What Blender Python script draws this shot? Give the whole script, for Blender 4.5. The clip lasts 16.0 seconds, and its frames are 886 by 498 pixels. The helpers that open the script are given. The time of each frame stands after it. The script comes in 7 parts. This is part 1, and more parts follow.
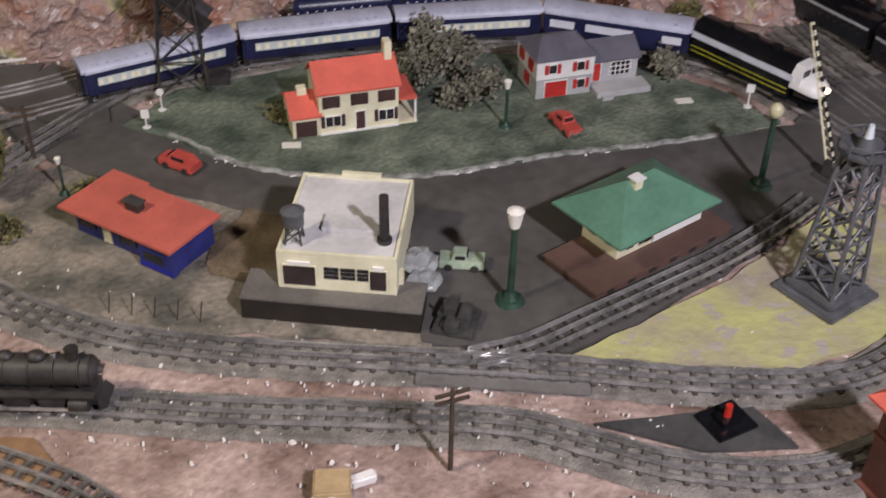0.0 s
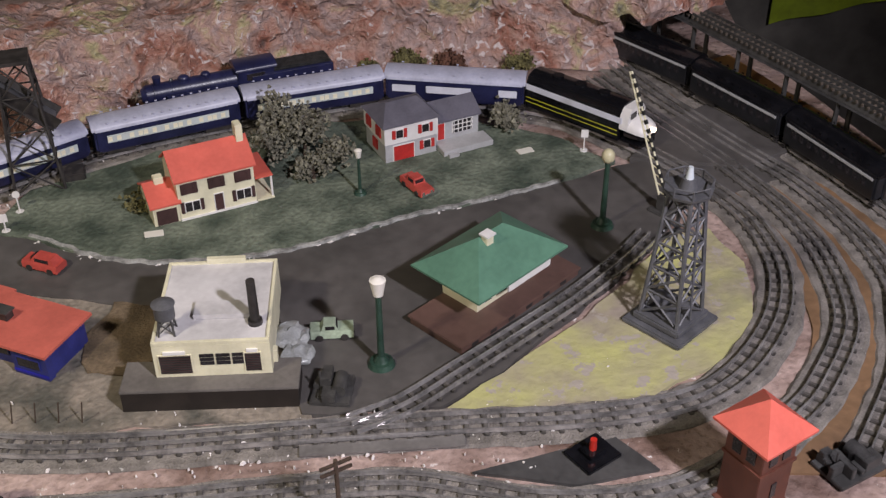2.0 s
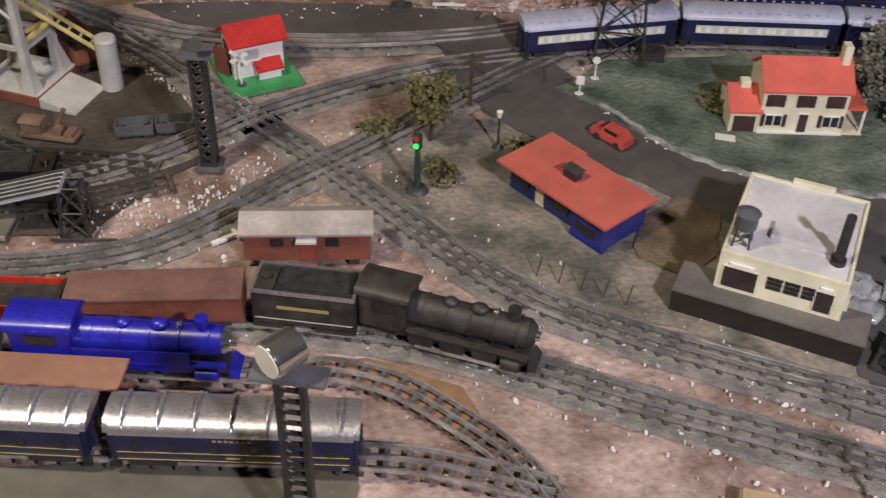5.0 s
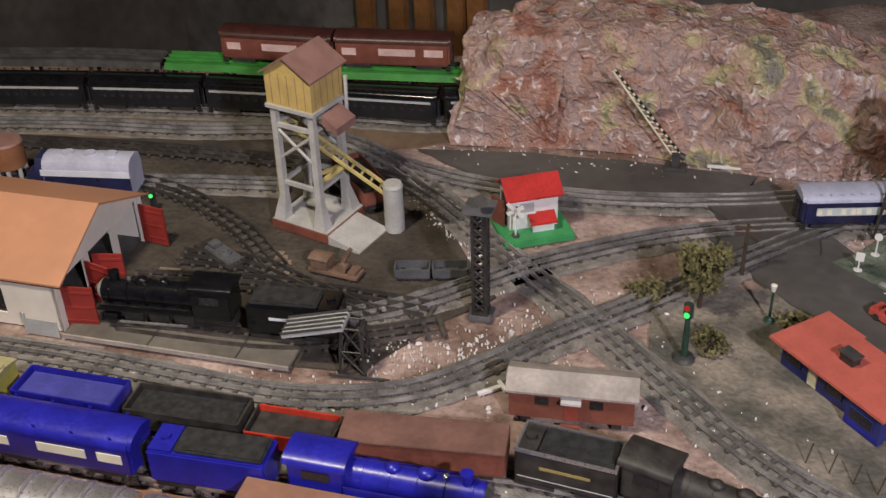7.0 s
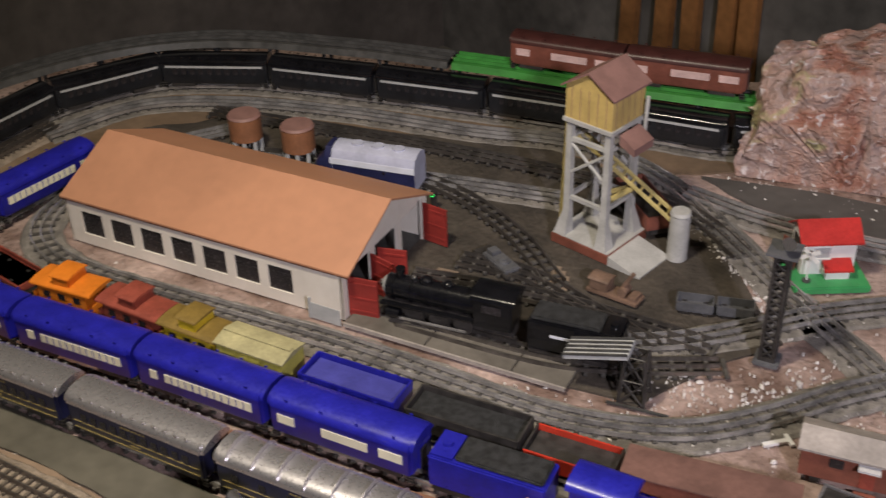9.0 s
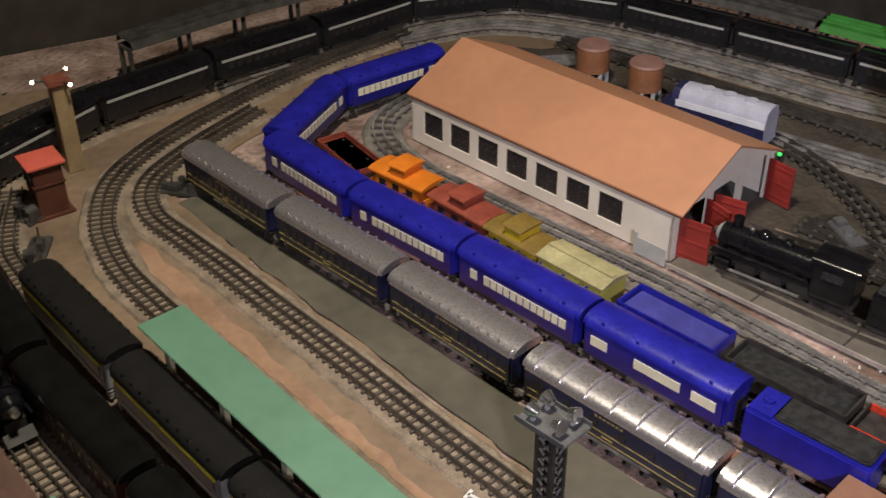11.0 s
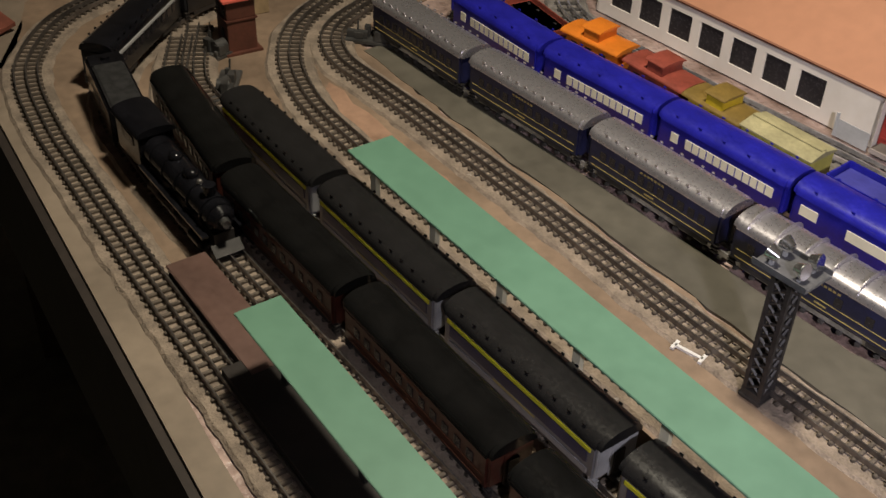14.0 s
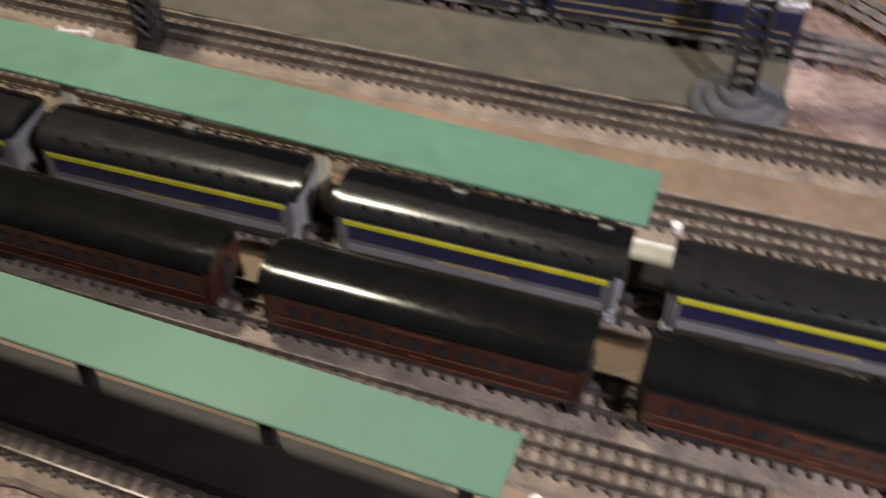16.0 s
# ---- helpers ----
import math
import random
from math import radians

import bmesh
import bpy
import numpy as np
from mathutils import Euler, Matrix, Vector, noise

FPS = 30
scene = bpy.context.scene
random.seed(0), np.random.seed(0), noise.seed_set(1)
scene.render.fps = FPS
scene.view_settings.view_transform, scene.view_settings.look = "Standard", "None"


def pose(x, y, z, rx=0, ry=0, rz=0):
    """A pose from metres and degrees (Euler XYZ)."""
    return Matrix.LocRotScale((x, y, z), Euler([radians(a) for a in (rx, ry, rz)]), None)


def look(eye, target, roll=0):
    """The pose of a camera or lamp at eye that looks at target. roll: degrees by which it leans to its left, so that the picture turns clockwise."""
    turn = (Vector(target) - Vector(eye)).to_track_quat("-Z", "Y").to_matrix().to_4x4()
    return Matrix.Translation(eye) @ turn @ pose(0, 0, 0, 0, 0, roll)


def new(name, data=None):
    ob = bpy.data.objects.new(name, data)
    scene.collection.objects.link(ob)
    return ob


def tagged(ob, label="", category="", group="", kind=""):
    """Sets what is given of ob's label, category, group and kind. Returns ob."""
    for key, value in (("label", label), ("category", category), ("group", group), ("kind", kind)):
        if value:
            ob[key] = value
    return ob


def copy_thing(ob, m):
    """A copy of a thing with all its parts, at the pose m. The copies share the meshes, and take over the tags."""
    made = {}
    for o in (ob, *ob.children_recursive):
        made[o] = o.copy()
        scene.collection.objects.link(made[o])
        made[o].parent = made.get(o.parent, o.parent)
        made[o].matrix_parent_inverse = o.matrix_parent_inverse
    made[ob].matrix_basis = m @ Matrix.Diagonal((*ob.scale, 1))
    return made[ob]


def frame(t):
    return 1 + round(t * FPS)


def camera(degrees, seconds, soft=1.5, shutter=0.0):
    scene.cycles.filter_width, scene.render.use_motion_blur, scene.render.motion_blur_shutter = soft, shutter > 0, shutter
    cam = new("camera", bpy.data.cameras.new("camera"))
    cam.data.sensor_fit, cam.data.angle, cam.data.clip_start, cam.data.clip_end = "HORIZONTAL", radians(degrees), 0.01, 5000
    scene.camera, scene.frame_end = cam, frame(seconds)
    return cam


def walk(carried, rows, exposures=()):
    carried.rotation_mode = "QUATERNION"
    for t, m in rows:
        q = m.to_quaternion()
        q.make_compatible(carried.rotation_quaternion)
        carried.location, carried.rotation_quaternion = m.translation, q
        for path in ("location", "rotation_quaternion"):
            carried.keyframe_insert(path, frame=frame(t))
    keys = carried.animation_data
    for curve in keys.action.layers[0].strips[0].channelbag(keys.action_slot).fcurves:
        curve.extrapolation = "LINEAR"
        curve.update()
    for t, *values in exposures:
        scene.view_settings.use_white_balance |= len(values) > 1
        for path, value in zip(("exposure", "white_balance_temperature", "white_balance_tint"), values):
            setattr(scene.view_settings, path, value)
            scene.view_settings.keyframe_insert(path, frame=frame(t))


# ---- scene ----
cam = camera(43.0, 16.0, soft=1.35, shutter=0.3)
PATH = [
    (0, (0.131, 0.147, 0.879), (0.035, 1.736, -0.332), 1.2),
    (0.5, (0.128, 0.133, 0.932), (0.159, 1.756, -0.236), 1.1),
    (1, (0.138, 0.124, 0.948), (0.259, 1.742, -0.221), 0.5),
    (1.5, (0.14, 0.113, 0.957), (0.289, 1.74, -0.196), 0.2),
    (2, (0.142, 0.111, 0.954), (0.273, 1.736, -0.204), -0.4),
    (2.5, (0.142, 0.115, 0.944), (0.232, 1.731, -0.231), -1.1),
    (3, (0.13, 0.126, 0.94), (0.141, 1.73, -0.254), -1.0),
    (3.5, (0.113, 0.134, 0.937), (0.002, 1.731, -0.263), -0.7),
    (4, (0.052, 0.139, 0.92), (-0.246, 1.716, -0.274), 0.0),
    (4.5, (-0.018, 0.146, 0.889), (-0.472, 1.67, -0.324), 1.5),
    (5, (-0.064, 0.144, 0.877), (-0.619, 1.586, -0.393), 1.7),
    (7.5, (-0.114, 0.133, 0.946), (-1.142, 1.473, -0.125), -2.6),
    (8, (-0.132, 0.131, 0.951), (-1.183, 1.445, -0.13), -2.6),
    (8.5, (-0.171, 0.114, 0.935), (-1.299, 1.358, -0.152), -1.7),
    (9, (-0.222, 0.083, 0.941), (-1.466, 1.211, -0.146), -1.6),
    (9.5, (-0.253, 0.052, 0.929), (-1.58, 1.09, -0.148), -1.5),
    (12, (-0.265, -0.008, 0.829), (-1.838, 0.504, -0.296), 0.3),
    (12.5, (-0.297, -0.094, 0.817), (-1.891, 0.376, -0.296), 0.5),
    (13, (-0.305, -0.139, 0.797), (-1.863, 0.377, -0.346), 1.3),
    (13.5, (-0.285, -0.141, 0.783), (-1.797, 0.398, -0.409), 2.8),
    (14, (-0.279, -0.131, 0.773), (-1.762, 0.435, -0.444), 2.3),
    (14.5, (-0.26, -0.13, 0.75), (-1.695, 0.496, -0.494), 1.5),
    (15, (-0.233, -0.128, 0.735), (-1.572, 0.587, -0.567), 0.7),
    (15.4, (-0.238, -0.150, 0.725), (-1.345, 0.771, -0.66), 1.3),
    (15.7, (-0.198, -0.150, 0.690), (-1.192, 0.914, -0.684), 0.6),
    (16, (-0.159, -0.125, 0.669), (-0.946, 0.989, -0.794), 0.3),
]
EXPOSURES = [(0.0, 0.0), (5.0, 0.0), (8.0, 0.0), (12.0, 0.0), (16.0, 0.0)]
walk(cam, [(t, look(eye, target, roll)) for t, eye, target, roll in PATH], EXPOSURES)

# ---- light ----
world = bpy.data.worlds.new("room_air")
scene.world = world
world.use_nodes = True
world.node_tree.nodes["Background"].inputs[0].default_value = (0.9, 0.85, 0.95, 1)
world.node_tree.nodes["Background"].inputs[1].default_value = 0.14


def ceiling_lamp(eye, target, size, watts, colour):
    data = bpy.data.lights.new("ceiling_lamp", "AREA")
    data.shape, data.size, data.size_y, data.energy, data.color = "RECTANGLE", size[0], size[1], watts, colour
    ob = new("ceiling_lamp_light", data)
    ob.matrix_world = look(eye, target)
    return ob


ceiling_lamp((-1.05, 0.34, 1.56), (-1.1, 0.42, 0), (0.16, 0.16), 25, (0.98, 0.88, 0.69))
# a spot under the ceiling at the village end
data = bpy.data.lights.new("ceiling_spot", "SPOT")
data.energy, data.color, data.spot_size, data.spot_blend, data.shadow_soft_size = 206, (0.93, 0.885, 0.98), math.radians(84), 0.75, 0.06
new("ceiling_spot_light", data).matrix_world = look((1.02, -0.22, 1.54), (-0.05, 1.35, 0))

# ---- materials ----
MATS = {}


def mat(name, colour, rough=0.6, metal=0.0, vary=0.18, scale=30.0, bump=0.15, fleck=None, spec=0.5, coat=0.0, second=None, glow=0.0):
    """A painted, worn surface: two scales of tone, fine relief, and flecks of another colour where given."""
    if name in MATS:
        return MATS[name]
    m = bpy.data.materials.new(name)
    m.use_nodes = True
    nt, n = m.node_tree, m.node_tree.nodes
    b = n["Principled BSDF"]
    co = n.new("ShaderNodeTexCoord")
    big, fine = n.new("ShaderNodeTexNoise"), n.new("ShaderNodeTexNoise")
    big.inputs["Scale"].default_value, fine.inputs["Scale"].default_value = scale, scale * 9
    big.inputs["Detail"].default_value, fine.inputs["Detail"].default_value = 6, 4
    for k in (big, fine):
        nt.links.new(co.outputs["Object"], k.inputs["Vector"])
    ramp = n.new("ShaderNodeValToRGB")
    lo = tuple(c * (1 - vary) for c in colour)
    hi = tuple(min(1, c * (1 + vary)) for c in (second or colour))
    ramp.color_ramp.elements[0].color, ramp.color_ramp.elements[1].color = (*lo, 1), (*hi, 1)
    ramp.color_ramp.elements[0].position, ramp.color_ramp.elements[1].position = 0.36, 0.64
    nt.links.new(big.outputs["Fac"], ramp.inputs["Fac"])
    mix = n.new("ShaderNodeMix")
    mix.data_type, mix.blend_type = "RGBA", "OVERLAY"
    mix.inputs[0].default_value = min(1.0, vary * 1.6)
    nt.links.new(ramp.outputs["Color"], mix.inputs[6])
    nt.links.new(fine.outputs["Fac"], mix.inputs[7])
    out = mix.outputs[2]
    if fleck:
        f_col, f_scale, f_cut = fleck
        f = n.new("ShaderNodeTexNoise")
        f.inputs["Scale"].default_value, f.inputs["Detail"].default_value = f_scale, 5
        f.inputs["Roughness"].default_value = 0.7
        nt.links.new(co.outputs["Object"], f.inputs["Vector"])
        fr = n.new("ShaderNodeValToRGB")
        fr.color_ramp.elements[0].position, fr.color_ramp.elements[1].position = f_cut, f_cut + 0.04
        nt.links.new(f.outputs["Fac"], fr.inputs["Fac"])
        mf = n.new("ShaderNodeMix")
        mf.data_type = "RGBA"
        nt.links.new(fr.outputs["Color"], mf.inputs[0])
        nt.links.new(out, mf.inputs[6])
        mf.inputs[7].default_value = (*f_col, 1)
        out = mf.outputs[2]
    nt.links.new(out, b.inputs["Base Color"])
    rr = n.new("ShaderNodeMapRange")
    rr.inputs["To Min"].default_value, rr.inputs["To Max"].default_value = max(0.03, rough - 0.12), min(1, rough + 0.12)
    nt.links.new(fine.outputs["Fac"], rr.inputs["Value"])
    nt.links.new(rr.outputs["Result"], b.inputs["Roughness"])
    b.inputs["Metallic"].default_value, b.inputs["Specular IOR Level"].default_value = metal, spec
    b.inputs["Coat Weight"].default_value = coat
    if bump:
        bp = n.new("ShaderNodeBump")
        bp.inputs["Strength"].default_value, bp.inputs["Distance"].default_value = bump, 0.004 if bump >= 0.3 else 0.0009
        nt.links.new(fine.outputs["Fac"], bp.inputs["Height"])
        nt.links.new(bp.outputs["Normal"], b.inputs["Normal"])
    if glow:
        b.inputs["Emission Color"].default_value, b.inputs["Emission Strength"].default_value = (*colour, 1), glow
    MATS[name] = m
    return m


# plaster flecks: white specks, with surface glints put into the colour too
PLASTER = mat("pink_plaster", (0.26, 0.17, 0.14), 0.30, vary=0.32, scale=11, bump=0.95, second=(0.35, 0.26, 0.235), fleck=((0.72, 0.66, 0.65), 52, 0.645))
TAN = mat("tan_painted_board", (0.235, 0.165, 0.115), 0.7, vary=0.2, scale=7, bump=0.3, fleck=((0.45, 0.40, 0.36), 60, 0.70))
BROWN = mat("brown_path", (0.20, 0.115, 0.06), 0.75, vary=0.22, scale=8, bump=0.4)
PINKTAN = mat("pink_tan_board", (0.36, 0.22, 0.15), 0.75, vary=0.2, scale=8, bump=0.35, fleck=((0.5, 0.42, 0.36), 55, 0.68))
GRASS = mat("green_ground_foam", (0.085, 0.115, 0.085), 0.9, vary=0.4, scale=14, bump=0.9, second=(0.13, 0.15, 0.115), fleck=((0.33, 0.32, 0.30), 90, 0.70))
ROAD = mat("grey_road_paint", (0.085, 0.078, 0.075), 0.6, vary=0.22, scale=6, bump=0.15, fleck=((0.16, 0.15, 0.14), 80, 0.72))
YARD = mat("grey_green_yard", (0.105, 0.095, 0.075), 0.62, vary=0.2, scale=5, bump=0.2, fleck=((0.2, 0.18, 0.16), 70, 0.72))
DIRT = mat("dark_yard_dirt", (0.056, 0.045, 0.036), 0.85, vary=0.35, scale=12, bump=0.7, fleck=((0.2, 0.17, 0.15), 60, 0.70))
YELLOW = mat("yellow_green_scatter", (0.34, 0.285, 0.24), 0.85, vary=0.08, scale=9, bump=0.6, second=(0.43, 0.42, 0.17), fleck=((0.38, 0.335, 0.29), 26, 0.56))
BALLAST = mat("grey_roadbed", (0.195, 0.176, 0.16), 0.85, vary=0.3, scale=40, bump=0.8, fleck=((0.42, 0.40, 0.38), 60, 0.66))
RIM = mat("grey_tan_rim", (0.25, 0.20, 0.155), 0.6, vary=0.15, scale=6, bump=0.2, fleck=((0.42, 0.36, 0.3), 40, 0.72))
ROCK = None
RAIL = mat("tin_rail", (0.52, 0.50, 0.50), 0.18, 0.7, vary=0.35, scale=25, bump=0.05)
OLDRAIL = mat("dull_steel_rail", (0.20, 0.18, 0.17), 0.35, 0.8, vary=0.3, scale=25, bump=0.05)
BROWNTIE = mat("brown_tie", (0.10, 0.08, 0.064), 0.7, vary=0.3, scale=60)
TANBED = mat("tan_roadbed", (0.27, 0.215, 0.17), 0.85, vary=0.25, scale=40, bump=0.7, fleck=((0.42, 0.38, 0.34), 70, 0.68))
TIE = mat("dark_tie", (0.075, 0.068, 0.062), 0.6, vary=0.3, scale=60)
BLACK = mat("black_enamel", (0.007, 0.007, 0.009), 0.16, vary=0.3, scale=40, bump=0.04)
DARK = mat("dark_grey_iron", (0.055, 0.053, 0.052), 0.5, vary=0.3, scale=50)
DOORRED = mat("dull_red_door", (0.27, 0.03, 0.025), 0.5, vary=0.15)
SHEDROOF = mat("dusty_grey_roof", (0.33, 0.29, 0.27), 0.65, vary=0.2, scale=20)
BLACKSIDE = mat("black_coach_side", (0.017, 0.018, 0.022), 0.32, vary=0.25, scale=40)
GUN = mat("gunmetal_plastic", (0.10, 0.10, 0.11), 0.5, vary=0.2, scale=40)
SOOT = mat("sooty_black", (0.032, 0.028, 0.027), 0.55, vary=0.4, scale=50)
SILVER = mat("silver_roof", (0.72, 0.69, 0.73), 0.30, 0.86, vary=0.03, scale=30, bump=0.0)
LILAC = mat("pale_grey_roof", (0.46, 0.47, 0.60), 0.42, vary=0.12, scale=22, bump=0.08)
NAVY = mat("navy_enamel", (0.018, 0.020, 0.065), 0.35, vary=0.25, scale=30, bump=0.06)
BLUE = mat("royal_blue_plastic", (0.016, 0.016, 0.30), 0.33, vary=0.2, scale=25, bump=0.06)
MOTEL_BLUE = mat("dark_blue_plastic", (0.025, 0.03, 0.16), 0.45, vary=0.2)
CREAM = mat("cream_plastic", (0.72, 0.68, 0.50), 0.5, vary=0.1, scale=30)
CREAMWIN = mat("cream_window_strip", (0.82, 0.77, 0.60), 0.45, vary=0.08)
PALEWIN = mat("pale_window", (0.55, 0.60, 0.60), 0.4, vary=0.1)
WHITE = mat("white_plastic", (0.76, 0.74, 0.73), 0.45, vary=0.08, scale=30)
CHALK = mat("chalky_white_wall", (0.72, 0.66, 0.60), 0.75, vary=0.08, scale=9)
GREYROOF = mat("pale_grey_flat_roof", (0.58, 0.56, 0.57), 0.6, vary=0.14, scale=14, fleck=((0.35, 0.33, 0.32), 50, 0.74))
REDROOF = mat("salmon_red_roof", (0.66, 0.13, 0.095), 0.5, vary=0.1, scale=20)
REDROOF2 = mat("orange_red_roof", (0.52, 0.125, 0.095), 0.5, vary=0.1, scale=20)
DEEPRED = mat("deep_red_plastic", (0.45, 0.028, 0.025), 0.45, vary=0.15)
REDCAR = mat("faded_red_plastic", (0.48, 0.075, 0.06), 0.4, vary=0.15)
SLATE = mat("slate_blue_roof", (0.115, 0.11, 0.14), 0.55, vary=0.14)
PALEGREY = mat("pale_grey_plastic", (0.42, 0.42, 0.43), 0.5, vary=0.1)
STGREEN = mat("station_green_roof", (0.095, 0.21, 0.145), 0.5, vary=0.12, scale=14)
MINT = mat("mint_green_canopy", (0.115, 0.24, 0.17), 0.5, vary=0.07, scale=6, bump=0.1)
MAROON_PL = mat("maroon_brown_platform", (0.115, 0.066, 0.054), 0.5, vary=0.15, scale=12)
HUTWALL = mat("dark_red_brown_wall", (0.105, 0.036, 0.024), 0.55, vary=0.2, scale=25)
BRICKBROWN = mat("red_brown_plastic", (0.19, 0.062, 0.042), 0.55, vary=0.2, scale=25)
DOCK = mat("dark_grey_dock", (0.13, 0.118, 0.11), 0.6, vary=0.2, scale=16)
DOCKSIDE = mat("black_brown_dock_side", (0.022, 0.017, 0.015), 0.55, vary=0.2)
COPPER = mat("terracotta_shed_roof", (0.45, 0.215, 0.125), 0.6, vary=0.07, scale=6, bump=0.08)
TOWERYEL = mat("mustard_bin", (0.50, 0.36, 0.13), 0.55, vary=0.12)
TOWERROOF = mat("dusty_brown_roof", (0.24, 0.13, 0.115), 0.6, vary=0.12)
CONC = mat("pale_concrete_plastic", (0.42, 0.41, 0.40), 0.55, vary=0.12)
CONVEYOR = mat("straw_yellow_plastic", (0.46, 0.37, 0.15), 0.5, vary=0.15)
LAMPGREEN = mat("dark_green_post", (0.025, 0.055, 0.04), 0.4, vary=0.25)
LAMPGLASS = mat("milky_lamp_globe", (0.80, 0.76, 0.70), 0.3, vary=0.06)
CHROME = mat("chrome_reflector", (0.75, 0.75, 0.75), 0.15, 0.95, vary=0.1, bump=0)
GREENBASE = mat("bright_green_base", (0.05, 0.30, 0.10), 0.5, vary=0.12)
GREENDECK = mat("green_trestle_deck", (0.045, 0.22, 0.04), 0.5, vary=0.15)
ORANGE = mat("orange_plastic", (0.70, 0.20, 0.02), 0.4, vary=0.12)
RUST = mat("rust_red_plastic", (0.27, 0.06, 0.04), 0.5, vary=0.2)
YELCAR = mat("yellow_plastic", (0.62, 0.45, 0.03), 0.45, vary=0.12)
YELDULL = mat("dull_yellow_box_car", (0.48, 0.43, 0.10), 0.5, vary=0.15)
COAL = mat("coal_load", (0.03, 0.03, 0.032), 0.7, vary=0.5, scale=120, bump=1.0)
STRIPEYEL = mat("yellow_stripe", (0.62, 0.58, 0.03), 0.4, vary=0.08)
STRIPEWH = mat("white_stripe", (0.66, 0.67, 0.76), 0.4, vary=0.08)
OLIVEGREY = mat("grey_coach_side", (0.16, 0.155, 0.165), 0.45, vary=0.15)
GREYROOF2 = mat("charcoal_coach_roof", (0.015, 0.0145, 0.015), 0.22, vary=0.12, bump=0.05)
MAROON = mat("maroon_coach_side", (0.06, 0.017, 0.012), 0.35, vary=0.2)
BLACKROOF = mat("black_coach_roof", (0.007, 0.007, 0.007), 0.10, vary=0.2, bump=0.0)
GOLD = mat("gold_lettering_bar", (0.36, 0.28, 0.10), 0.45, vary=0.1)
PALEGREENCAR = mat("pale_green_toy_paint", (0.33, 0.40, 0.30), 0.45, vary=0.2)
LEAF = mat("olive_lichen_leaf", (0.15, 0.135, 0.055), 0.9, vary=0.45, scale=60, bump=0.6)
LEAFGREY = mat("grey_green_lichen", (0.20, 0.19, 0.145), 0.9, vary=0.4, scale=60, bump=0.6)
TRUNK = mat("brown_twig", (0.06, 0.04, 0.028), 0.8, vary=0.3)
WALLMAT = mat("stained_room_wall", (0.13, 0.12, 0.108), 0.8, vary=0.42, scale=1.6, bump=0.2)
WALLSIDE = mat("dark_blue_grey_cloth", (0.03, 0.035, 0.045), 0.9, vary=0.3, scale=2)
FLOORMAT = mat("dark_floor", (0.15, 0.138, 0.11), 0.7, vary=0.3, scale=3)
CARDB = mat("brown_panel", (0.085, 0.052, 0.028), 0.7, vary=0.25, scale=4)
PAPER = mat("white_paper_sign", (0.72, 0.69, 0.62), 0.7, vary=0.06, scale=12)
INK = mat("black_ink", (0.02, 0.02, 0.02), 0.6, vary=0.1)
REDINK = mat("red_ink", (0.5, 0.05, 0.04), 0.6, vary=0.1)
LIMEBOX = mat("lime_cloth", (0.28, 0.36, 0.02), 0.7, vary=0.2, scale=5)
GLITTER = mat("white_crumb_and_glint", (0.80, 0.76, 0.74), 0.35, vary=0.15, scale=80)
WIN = mat("dark_window", (0.025, 0.022, 0.025), 0.25, vary=0.2)
BROWNWIN = mat("dark_brown_shutter", (0.06, 0.03, 0.03), 0.45, vary=0.2)
GLOWLAMP = mat("warm_bulb", (1.0, 0.75, 0.5), 0.4, vary=0.02, glow=6.0)
GREENLAMP = mat("green_signal_lens", (0.05, 0.8, 0.15), 0.3, vary=0.02, glow=0.8)
CEILMAT = mat("ceiling_paint", (0.45, 0.42, 0.40), 0.8, vary=0.1, scale=2)
ORANGEWOOD = mat("orange_wood_slat", (0.34, 0.15, 0.05), 0.6, vary=0.3, scale=4)



